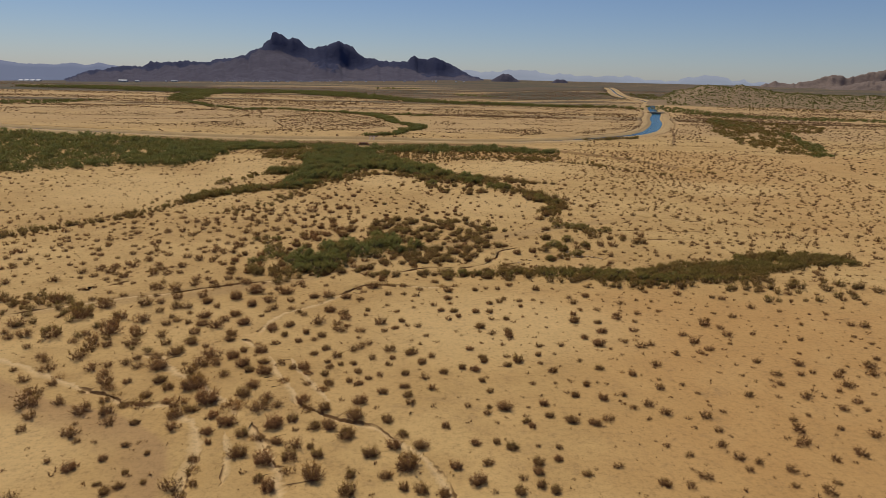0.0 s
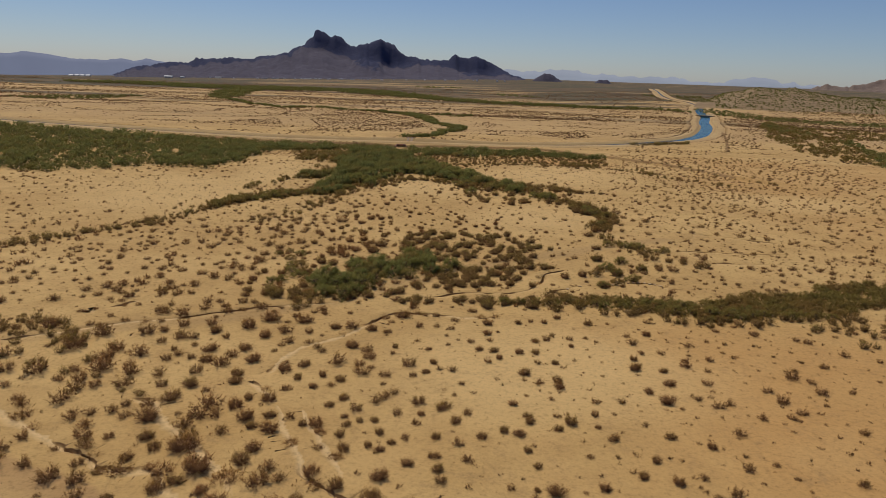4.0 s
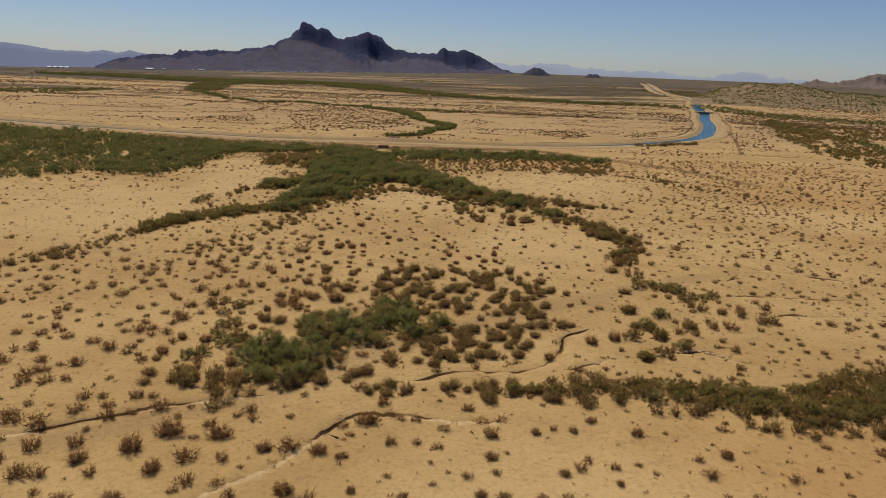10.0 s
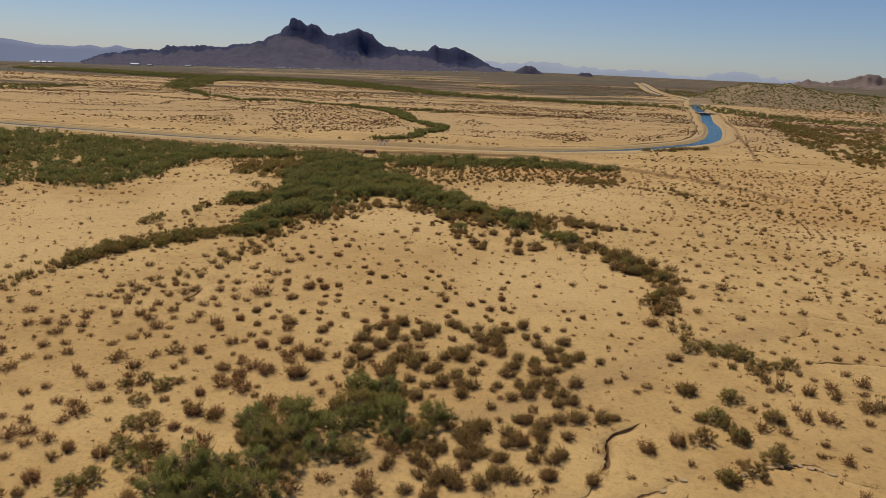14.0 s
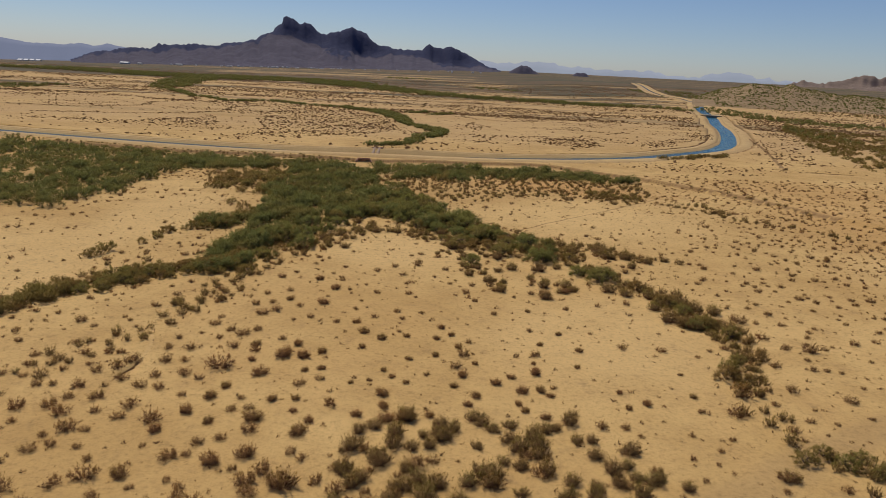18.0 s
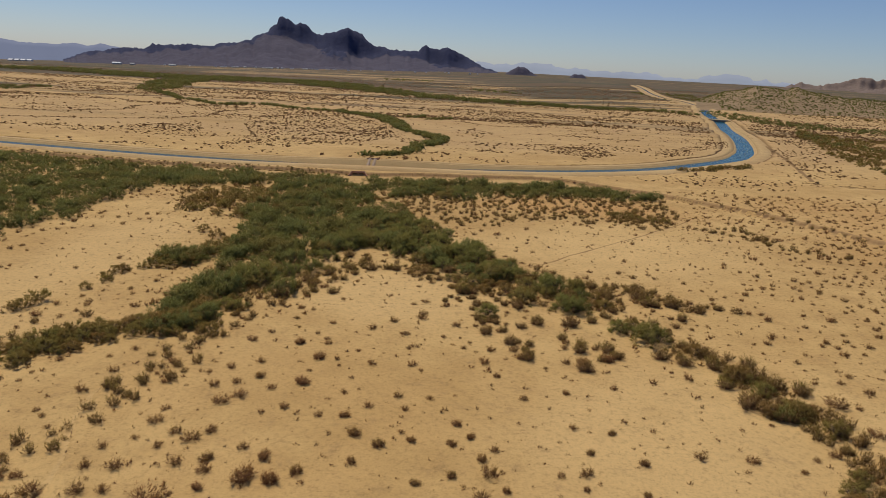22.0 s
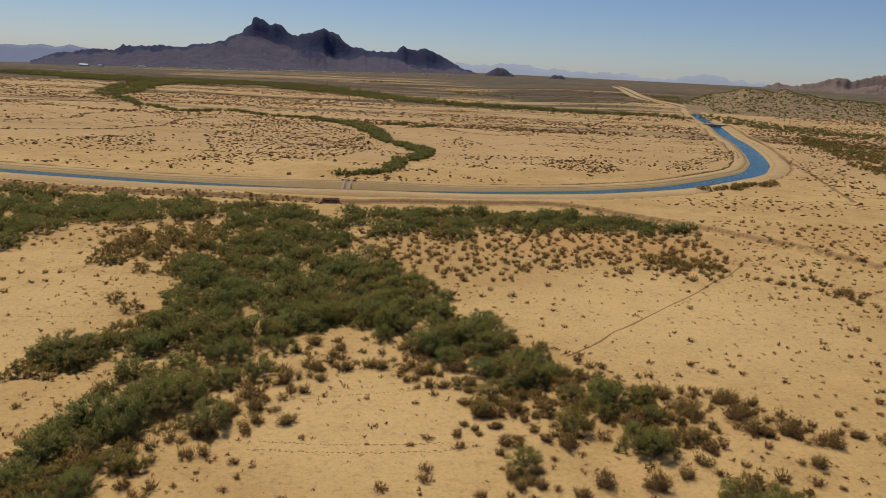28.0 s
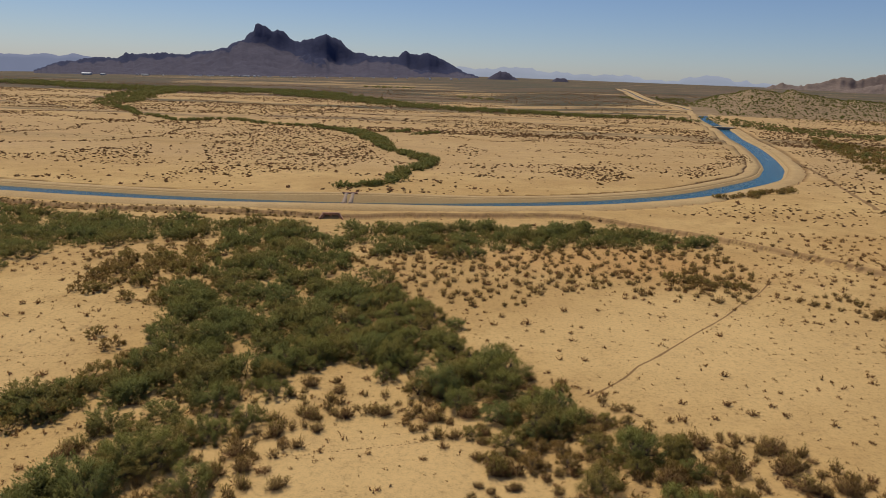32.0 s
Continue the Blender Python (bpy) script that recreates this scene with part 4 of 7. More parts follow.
def mesquite(seed, limbs, clumps, per, leaf, squat=0.62, sides=3):
    """A spreading tree of unit radius: crooked limbs from the root, feathery clumps of leaf sprays."""
    r = np.random.default_rng(seed)
    az = np.arange(limbs) * 6.283 / limbs + r.uniform(-0.5, 0.5, limbs)
    el = np.radians(r.uniform(28, 75, limbs))
    d = np.stack([np.cos(az) * np.cos(el), np.sin(az) * np.cos(el), np.sin(el)], 1)
    p0 = d * [0.06, 0.06, 0]
    k1 = p0 + d * r.uniform(0.3, 0.5, (limbs, 1)) + r.normal(size=(limbs, 3)) * 0.04
    k2 = k1 + (d * 0.8 + [0, 0, 0.2] + r.normal(size=(limbs, 3)) * 0.2) * r.uniform(0.3, 0.5, (limbs, 1))
    sets = [blades(p0, k1 + (k1 - p0) * 0.6, 0.035, sides), blades(k1, k2, 0.024, sides)]
    side = k1 + r.normal(size=(limbs, 3)) * [0.3, 0.3, 0.15] + [0, 0, 0.2]
    sets.append(blades(k1, side, 0.018, sides))
    ca = r.uniform(0, 6.283, clumps)
    rad = np.sqrt(r.uniform(0.02, 1, clumps)) * (0.86 + 0.22 * np.sin(ca * 3 + seed) * r.uniform(0.4, 1, clumps))
    top = squat * 1.35 * np.sqrt(np.clip(1.08 - rad**2, 0.05, 1)) * r.uniform(0.72, 1.1, clumps)
    low = r.uniform(0, 1, clumps) < 0.36
    cz = np.where(low, top * r.uniform(0.2, 0.65, clumps), top)
    cc = np.stack([np.cos(ca) * rad, np.sin(ca) * rad, cz], 1)
    sets.append(blades(k2[r.integers(0, limbs, clumps)] * [0.7, 0.7, 0.6], cc, 0.009, sides))
    out = cc * [1, 1, 0.9] + [0, 0, 0.15] + r.normal(size=(clumps, 3)) * 0.25
    out /= np.linalg.norm(out, axis=1, keepdims=True)
    k = np.repeat(np.arange(clumps), per)
    # each clump is a few twigs that feather out along its own direction
    twig = r.integers(0, 4, clumps * per)
    lean = r.normal(size=(clumps, 4, 3)) * 0.5
    way = out[k] + lean[k, twig]
    way /= np.linalg.norm(way, axis=1, keepdims=True)
    c = cc[k] + way * r.uniform(-0.12, 0.25, (clumps * per, 1)) + r.normal(size=(clumps * per, 3)) * 0.05
    c[:, 2] = np.maximum(c[:, 2], 0.04)
    puff = 0.75 * dome(c) + 2.4 * (c - cc[k]) + [0, 0, 0.12]
    # leaf colour runs from darker inside the crown to lighter at its outside
    outerness = np.clip(0.35 + 1.1 * (np.linalg.norm(c * [1, 1, 1.2], axis=1) - 0.35) + 1.2 * np.sum((c - cc[k]) * way, 1), 0, 1)
    return joined(*sets), sprays(c, way, leaf * 1.15, r, 0.30, puff / np.linalg.norm(puff, axis=1, keepdims=True), outerness, 0.4)


def plant(name, parts_):
    """A plant of unit size as a thing with its parts, at the origin of its own copy list."""
    ob = new(name)
    for pname, (v, t, n), mat in parts_:
        me = mesh_of(pname, v, t, (mat,), normals=n)
        p = new(pname, me)
        p.parent = ob
    return ob


def scatter_stuff(name, variants, xy, size, turn, mat, label, category, lean=1.0):
    """Many plants too far or too many to tell apart: one mesh."""
    z = ground_z(xy[:, 0], xy[:, 1], bool(xy[:, 1].min() < 420)) - 0.05
    which = rng.integers(0, len(variants), len(xy))
    vs, ts, ns, k = [], [], [], 0
    for i, (v, t, nn) in enumerate(variants):
        sel = np.where(which == i)[0]
        if not len(sel):
            continue
        c, s = np.cos(turn[sel])[:, None], np.sin(turn[sel])[:, None]
        sz = size[sel][:, None]
        vv = np.stack([(v[:, 0] * c - v[:, 1] * s) * sz + xy[sel, 0][:, None], (v[:, 0] * s + v[:, 1] * c) * sz + xy[sel, 1][:, None], v[:, 2] * sz * lean + z[sel][:, None]], 2)
        ts.append((t[None] + (np.arange(len(sel)) * len(v))[:, None, None] + k).reshape(-1, 3))
        vs.append(vv.reshape(-1, 3))
        ns.append(np.stack([nn[:, 0] * c - nn[:, 1] * s, nn[:, 0] * s + nn[:, 1] * c, nn[:, 2] + 0 * c, nn[:, 3] + 0 * c], 2).reshape(-1, 4))
        k += len(sel) * len(v)
    ob = new(name, mesh_of(name, np.vstack(vs), np.vstack(ts), (mat,), normals=np.vstack(ns)))
    return tagged(ob, label, category, kind="stuff")


# ---- plants: where they grow ----
def inside(poly, xy):
    res = np.zeros(len(xy), bool)
    p = np.array(poly, float)
    for (x0, y0), (x1, y1) in zip(p, np.roll(p, -1, 0)):
        cr = ((y0 > xy[:, 1]) != (y1 > xy[:, 1])) & (xy[:, 0] < (x1 - x0) * (xy[:, 1] - y0) / (y1 - y0 + 1e-12) + x0)
        res ^= cr
    return res


def in_poly(poly, gap, keep=1.0):
    """Points about `gap` apart inside a polygon."""
    p = np.array(poly, float)
    lo, hi = p.min(0), p.max(0)
    gx_, gy_ = np.meshgrid(np.arange(lo[0], hi[0], gap), np.arange(lo[1], hi[1], gap * 0.87))
    gx_[1::2] += gap / 2
    xy = np.stack([gx_.ravel(), gy_.ravel()], 1)
    xy += rng.uniform(-0.42, 0.42, xy.shape) * gap
    xy = xy[inside(poly, xy)]
    return xy[rng.uniform(size=len(xy)) < keep]


def along(pts, widths, gap, keep=1.0):
    """Points about `gap` apart along a belt whose half width changes evenly along it."""
    line = spline(pts, 1.5)
    lo, hi = line.min(0) - max(widths) - 1, line.max(0) + max(widths) + 1
    gx_, gy_ = np.meshgrid(np.arange(lo[0], hi[0], gap), np.arange(lo[1], hi[1], gap * 0.87))
    gx_[1::2] += gap / 2
    xy = np.stack([gx_.ravel(), gy_.ravel()], 1)
    xy += rng.uniform(-0.45, 0.45, xy.shape) * gap
    d, s, a = dist_to(line, xy)
    L = a.max() + 1e-9
    w = np.interp(a / L, np.linspace(0, 1, len(widths)), widths)
    w = np.maximum(w * (0.95 + 0.4 * lumps(xy[:, 0], xy[:, 1], 9, 21)), 0.75)
    xy = xy[d < w]
    return xy[rng.uniform(size=len(xy)) < keep]


# bushes that stand apart, by belts of the flat: x, y, radius
BELTS = []
BELTS.append([(-27.5, 52.4, 0.6), (-7.2, 52.7, 1), (1, 52.9, 0.7), (-26.7, 53.3, 0.6), (-14, 53.3, 0.9), (-1, 53.3, 0.8), (7.4, 53.3, 0.7), (-28.7, 53.6, 0.4), (10.4, 53.6, 0.6), (-20.5, 53.7, 0.6), (-2.5, 53.7, 0.6), (-24.9, 54, 0.4), (9.3, 54.4, 0.6), (-15.2, 54.6, 0.6), (3.9, 54.7, 0.9), (22.3, 54.8, 0.6), (20.1, 55, 0.7), (31.4, 55, 0.5), (-10.5, 55.1, 1.2), (-4.2, 55.3, 0.7), (-27.1, 55.4, 0.4), (-7.3, 55.4, 0.7), (35.5, 55.8, 0.5), (-21.3, 55.9, 0.8), (-32.4, 56, 0.8), (13.6, 56.3, 0.5), (24, 56.3, 0.7), (9.3, 56.4, 0.6), (-2.4, 57, 1.3), (-34.9, 57.1, 0.5), (2, 57.1, 0.7), (-30.1, 57.5, 0.5), (-15.5, 57.5, 1.1)])
BELTS.append([(28.5, 57.6, 0.5), (32.4, 57.7, 0.7), (4.9, 57.8, 0.6), (-22.1, 58, 0.6), (9.5, 58, 0.7), (-13.3, 58.1, 0.9), (-18.1, 58.4, 1), (-26.5, 58.6, 0.4), (-10.8, 58.6, 0.7), (11.4, 58.7, 0.5), (-5.9, 58.8, 0.9), (29.8, 58.8, 0.6), (28.3, 59.5, 0.7), (37.4, 59.7, 0.6), (23.9, 59.8, 0.5), (-29.1, 60, 0.5), (-11.7, 60, 0.5), (-3.9, 60.3, 0.9), (-1.3, 60.4, 0.8), (-21.5, 60.5, 0.5), (-34.1, 60.6, 0.5), (7.3, 60.6, 0.7), (-15, 60.7, 0.7), (11.8, 60.8, 0.4), (40.4, 60.8, 0.8), (3.9, 61.3, 0.6), (5.9, 61.6, 0.5), (-17.2, 61.7, 0.8), (27.5, 61.7, 0.7), (-18.8, 62.1, 0.8), (-8.6, 62.2, 1.1), (-22.3, 62.4, 0.7), (-3.2, 62.6, 0.7)])
BELTS.append([(-12, 63.8, 0.8), (-10.5, 63.8, 0.9), (-16.1, 63.9, 1.2), (-36.1, 64.2, 0.4), (-30.2, 64.3, 0.6), (-20.9, 64.3, 1.1), (1, 64.4, 0.6), (44, 64.6, 0.8), (9.7, 64.7, 0.5), (28.4, 64.7, 0.6), (-41.3, 65.2, 0.9), (-14.6, 65.3, 0.8), (-4.9, 65.4, 0.8), (16.1, 65.5, 0.7), (9.2, 65.6, 0.5), (-22.8, 65.8, 0.8), (-26.8, 65.9, 1), (-8.3, 65.9, 1.1), (13.9, 66, 0.8), (11.7, 66.9, 0.6), (-25.5, 67.1, 0.9), (-11.7, 67.6, 0.9), (28.1, 67.7, 0.8), (-21.4, 67.9, 1.5), (-33, 68.1, 0.7), (-40.1, 68.5, 0.9), (7.2, 68.5, 0.9), (5.6, 68.8, 0.4), (-35.6, 69.1, 0.8), (-24.5, 69.1, 1.5), (-8.2, 69.2, 0.9), (-28.8, 69.3, 0.7), (-14.3, 69.4, 0.9)])
BELTS.append([(11.5, 69.6, 0.6), (22.8, 70, 0.8), (43.9, 70.1, 0.7), (-31.7, 70.4, 0.8), (-21, 70.5, 1), (-34.8, 70.7, 0.8), (-44.1, 70.8, 1.1), (-3.2, 71.1, 0.7), (18.2, 71.2, 0.7), (-6, 71.7, 0.6), (15.2, 71.8, 0.6), (46.4, 71.9, 0.7), (-36.5, 72.1, 0.9), (-12.7, 72.2, 0.7), (-30, 72.3, 0.8), (-27.2, 72.4, 1.4), (-20.6, 72.6, 0.9), (5.9, 72.6, 0.5), (41.2, 72.7, 0.8), (-3.7, 73.2, 0.6), (-12.3, 73.6, 0.7), (-8.9, 73.8, 0.6), (-35.3, 73.9, 0.7), (-31.6, 74.1, 0.9), (-17.5, 74.2, 0.9), (25.3, 74.2, 0.8), (-10.1, 74.5, 0.5), (17, 74.7, 0.6), (-27.7, 74.7, 1.1), (-43.5, 75.1, 0.9), (-8, 75.3, 0.5), (5.1, 75.3, 0.5), (-38.9, 76, 0.9)])
BELTS.append([(47.6, 76.2, 0.9), (-20.3, 76.3, 1), (-13.2, 76.3, 0.6), (-15.2, 76.5, 0.6), (-22.2, 76.8, 0.7), (-3.8, 76.8, 0.6), (-46.2, 77, 1.2), (-9.4, 77.1, 0.6), (0.7, 77.3, 0.6), (-17.3, 77.9, 0.6), (-33.4, 78, 1.3), (23.1, 78, 0.6), (-16, 78.1, 0.9), (-35.9, 78.2, 0.8), (4.4, 78.3, 0.7), (13.7, 78.4, 0.6), (40.5, 78.6, 0.8), (-23.4, 78.6, 1), (2.9, 78.8, 0.6), (-21.1, 79.3, 0.8), (-11.8, 79.4, 0.5), (19.5, 79.5, 0.6), (-10.3, 79.6, 0.5), (8.4, 79.8, 0.6), (52.7, 79.9, 0.9), (-13.5, 80.1, 0.5), (-2, 80.2, 0.7), (12.5, 80.7, 0.4), (-44.2, 80.9, 1.4), (26.8, 80.9, 0.8), (5.6, 81, 0.7), (-25.4, 81.2, 1), (9.8, 81.3, 0.9)])
BELTS.append([(-5.7, 81.5, 0.5), (53.6, 81.9, 1.1), (44.9, 82.1, 0.8), (5.4, 82.3, 0.6), (-15.6, 82.3, 0.6), (-33, 82.6, 1.2), (-22.4, 83.1, 1), (-3.5, 83.2, 0.9), (-24.7, 83.3, 0.7), (12.6, 83.5, 0.5), (-14.4, 84, 0.7), (30.5, 84.9, 0.7), (4, 85, 0.6), (-39.8, 85.2, 1.2), (33.7, 85.3, 0.6), (-23.5, 85.6, 0.7), (-32.3, 85.9, 1), (-21.3, 85.9, 0.7), (-18.4, 86.6, 0.6), (26.6, 87, 0.8), (-51.1, 87.1, 1.7), (-27.6, 87.2, 0.9), (21.1, 87.4, 0.9), (-47, 87.9, 0.9), (-37, 88.2, 1), (-44.3, 88.6, 1.7), (-15.8, 88.8, 0.7), (-20.8, 88.9, 0.7), (-28.1, 89.2, 0.9), (34.3, 89.4, 1), (-18.1, 89.8, 0.7), (19.6, 89.9, 0.7), (9.4, 90, 0.8)])
BELTS.append([(-58.1, 90.6, 1.4), (-23, 91.1, 1), (9.4, 91.7, 0.8), (-45.5, 91.8, 1.4), (-6.2, 92.2, 0.6), (22.5, 92.3, 0.8), (40, 92.5, 0.9), (-38.3, 92.6, 0.9), (-33.2, 92.6, 1), (-21, 92.7, 0.9), (5.6, 93.2, 0.8), (27.1, 93.2, 0.7), (-27.5, 93.3, 1.1), (-42.1, 93.6, 1.4), (-37.3, 94.2, 0.8), (-51, 94.3, 1.9), (-45.5, 94.5, 1.3), (-5.5, 95.2, 0.6), (22.7, 96.1, 0.6), (-34.1, 96.1, 1), (19.4, 96.5, 0.9), (38.2, 96.6, 1.2), (-29.8, 96.9, 1), (9.6, 97, 0.6), (2.7, 97.9, 0.6), (-49.8, 98.8, 1.6), (-16.5, 99.4, 1), (19.8, 99.6, 0.6), (-6.5, 99.7, 0.5), (5.3, 100.1, 0.7), (-10.9, 100.1, 0.6), (2, 100.2, 0.7), (7.4, 100.4, 0.7)])
BELTS.append([(-57.9, 100.4, 1.6), (-44.4, 100.4, 1.4), (0.1, 100.5, 0.6), (29.7, 100.8, 0.7), (-42.5, 101.5, 0.9), (-28.7, 101.5, 1), (-35.8, 102.3, 1), (12.3, 103.3, 0.5), (7.6, 104.4, 0.6), (-32, 104.6, 1.4), (28.2, 105.3, 0.7), (-12.7, 105.3, 0.6), (-20, 105.8, 0.9), (-15, 105.9, 0.9), (1.1, 106.7, 0.7), (-29.7, 107.7, 1.4), (-24.9, 107.8, 1.3), (23.4, 109, 0.8), (1.1, 110.8, 0.8), (5.6, 111.7, 0.6), (-11.4, 112.1, 1.3), (15.7, 112.3, 0.7), (9.4, 112.4, 0.6), (0.3, 113.7, 0.9), (11.5, 114.7, 0.7), (-1.2, 116.2, 0.7), (-36.9, 117.4, 0.8), (-27.4, 119.6, 1.1), (-37.4, 119.8, 1), (-30.1, 119.8, 0.7), (-39.9, 123.1, 0.8), (-29.4, 123.6, 1), (-38.4, 123.7, 0.7)])
BELTS.append([(-41.1, 124.7, 0.6), (-42.6, 125, 0.8), (-38.5, 125.6, 0.9), (-42.9, 126.7, 0.8), (-42.7, 128.6, 0.6), (-38.7, 129, 0.8), (-34.9, 129.9, 0.9), (8.7, 130.2, 0.9), (-38, 130.4, 0.8), (-42.2, 130.7, 0.7), (4.9, 130.9, 1), (21, 131.3, 1.2), (-46.1, 131.4, 0.7), (-40.7, 131.7, 1), (10, 131.9, 0.8), (-44.8, 134.8, 0.8), (-41.4, 135.1, 0.8), (-30.5, 135.2, 0.7), (27.1, 135.2, 0.9), (10.6, 135.4, 0.9), (14.8, 135.8, 1.1), (3, 136.5, 1.1), (-46, 137.3, 0.6), (18.1, 137.4, 1.1), (-27.5, 138.1, 0.9), (-29.8, 138.3, 1.3), (-42.2, 138.4, 0.9), (24.5, 138.6, 1.2), (-44, 138.8, 0.8), (3.9, 140.6, 0.8), (27.7, 140.9, 1), (12.8, 141.5, 0.8), (-47, 142, 0.7)])
BELTS.append([(-30.6, 142.2, 0.8), (21.9, 142.4, 0.8), (29.8, 143.2, 1.2), (33.2, 143.5, 1.1), (35.7, 143.5, 1.3), (-45.1, 145.4, 0.8), (-53.7, 145.9, 1.2), (-28, 147, 1), (-21.7, 148, 1.4), (-25.3, 148.5, 1.2), (22.3, 148.5, 1.4), (-30.4, 148.8, 1), (36.6, 150, 1.1), (-43.5, 150.1, 1.3), (-49.9, 150.9, 0.9), (39.8, 151.2, 1.1), (-39.7, 151.5, 0.9), (44, 152.5, 1.2), (-37.6, 152.7, 1.2), (-53.8, 152.8, 0.9), (-21, 153, 1.5), (-34.9, 153.4, 0.9), (-46.2, 154.3, 0.7), (-28, 155.8, 1), (-54.7, 156.9, 1.1), (-25.3, 157.2, 1), (23.6, 157.7, 1), (-52.9, 159.8, 0.9), (-35.1, 160.9, 0.8), (-21.5, 161.4, 1.1), (-30.7, 162.9, 0.7), (-21, 163.7, 0.7), (-26.5, 163.8, 1.1)])
BELTS.append([(-42.5, 163.9, 0.7), (-13.3, 164.5, 0.9), (-33.6, 164.8, 0.8), (-11.5, 165, 1.1), (-16.5, 165.3, 0.7), (-39.6, 165.5, 1), (-22.9, 165.5, 0.5), (-9.1, 165.7, 0.6), (2.8, 166.5, 0.7), (-43.8, 166.8, 1), (-14, 167.3, 0.7), (-25.7, 167.8, 0.7), (0.8, 167.9, 0.6), (-32.3, 168, 0.8), (-23.3, 168.1, 0.6), (-5.2, 168.4, 0.6), (-47, 169.2, 0.9), (0.2, 169.2, 0.5), (23.3, 169.5, 1.2), (-44.3, 169.5, 0.5), (11.9, 169.5, 0.5), (-38.5, 169.7, 0.8), (-40.7, 169.9, 0.9), (-14.4, 169.9, 0.9), (-31.5, 170.5, 0.7), (-4.3, 170.5, 0.7), (14.1, 170.6, 0.6), (-43.3, 171.3, 0.9), (3.8, 171.4, 0.5), (0.8, 172, 0.8), (-35.1, 172.3, 0.7), (-18.2, 172.4, 0.4), (-40.1, 172.5, 0.8)])
BELTS.append([(2.9, 172.5, 0.7), (-6.7, 172.7, 0.6), (-12.1, 172.9, 0.5), (19.9, 173.1, 0.5), (-16.2, 173.2, 0.4), (11.7, 173.2, 0.5), (-37.2, 173.4, 0.9), (-2, 173.7, 0.7), (-28.7, 173.9, 1), (-45.1, 174.1, 1.1), (25.7, 174.2, 1.6), (-13.8, 174.3, 0.5), (-23.9, 175, 0.5), (-5.8, 175.4, 0.7), (-33.9, 175.5, 1.7), (-0.2, 175.5, 0.6), (-22.1, 175.7, 0.6), (-44.3, 176, 1.1), (-14.9, 176, 0.5), (-40.6, 176.4, 0.9), (-38.4, 176.7, 0.7), (2.7, 176.9, 0.8), (-50.6, 177.4, 0.8), (-30.7, 177.6, 0.6), (-48, 177.9, 0.7), (-46.6, 178.1, 0.7), (-24.9, 178.9, 0.9), (20.2, 178.9, 0.4), (-4.3, 179, 0.5), (-27.3, 179.2, 1.2), (8, 179.3, 0.5), (-12.3, 179.5, 0.5), (2.8, 179.8, 0.4)])
BELTS.append([(-41.7, 180, 0.7), (-39.1, 180.3, 0.9), (-22.9, 180.4, 0.7), (-9.1, 180.9, 0.6), (30, 181.8, 0.7), (-31.5, 182, 0.7), (-18.3, 182.3, 0.6), (-26.4, 182.6, 0.8), (-41.7, 183.4, 0.6), (-36.8, 183.8, 0.6), (-6.3, 183.8, 0.6), (9, 184.4, 0.6), (-34.1, 185.2, 1), (-16.2, 185.3, 0.7), (4.2, 185.8, 0.5), (-9.2, 186.2, 0.6), (-36.1, 186.4, 0.8), (-13.1, 186.5, 0.6), (-32.7, 186.9, 0.8), (-18.7, 187.2, 0.7), (-7.3, 187.7, 0.6), (-38.8, 188.4, 0.9), (40.3, 189, 1.3), (37.2, 189.3, 0.8), (7.1, 189.9, 0.5), (-8.7, 190.1, 0.6), (-20.3, 190.9, 0.6), (-33.9, 192.9, 1), (35.6, 192.9, 1), (-32.2, 194.4, 0.9), (-35.8, 196.7, 0.8), (30.4, 198, 1.1), (-26.2, 198.2, 1)])
BELTS.append([(3.8, 198.8, 0.5), (-31.4, 199.4, 0.7), (34.7, 199.5, 1.4), (-35.4, 201.4, 0.7), (-32.4, 203.4, 0.7), (-25.8, 205.6, 0.9), (7.2, 207.5, 1), (-0.5, 208.6, 0.8), (10.7, 209.2, 1), (-29.1, 209.8, 0.8), (-35.4, 210, 0.8)])

def open_wood(xy):
    return xy[lumps(xy[:, 0], xy[:, 1], 4.6, 23) + 0.5 * lumps(xy[:, 0], xy[:, 1], 2.3, 24) > -0.32]


def west(xy, far):
    return xy[(xy[:, 0] < -150) == far]


BOSQUE = [(-460, 420), (-330, 392), (-255, 374), (-200, 364), (-160, 357), (-134, 353), (-106, 348), (-83, 345), (-56, 344), (-44, 341), (-50, 331), (-62, 328), (-74, 321), (-80, 314), (-90, 312), (-93, 303), (-94, 288), (-92, 269), (-97, 252), (-118, 250), (-128, 236), (-145, 226), (-215, 225), (-300, 262), (-460, 310)]
FORK = [(-50, 338), (-43, 335), (-36, 327), (-30, 306), (-20.6, 290.4), (-11, 276.5), (-4.6, 262.6), (-0.8, 252), (3, 244.6), (-0.4, 239), (-5.6, 240), (-9.3, 247), (-13.7, 247.5), (-19, 252), (-22, 257), (-27, 260), (-31.8, 255), (-33, 246), (-36.5, 239),
        (-41, 235), (-42.4, 227.8), (-43, 219), (-44.5, 213), (-50.5, 216.5), (-51.6, 229), (-50, 239), (-49.6, 251), (-52, 264), (-57, 284), (-60, 303), (-60, 328)]
BAND = [(-36, 339), (-9, 347), (20, 351), (38, 347.5), (50, 341), (54, 336), (46, 331), (18, 329), (-9, 324), (-33, 325)]
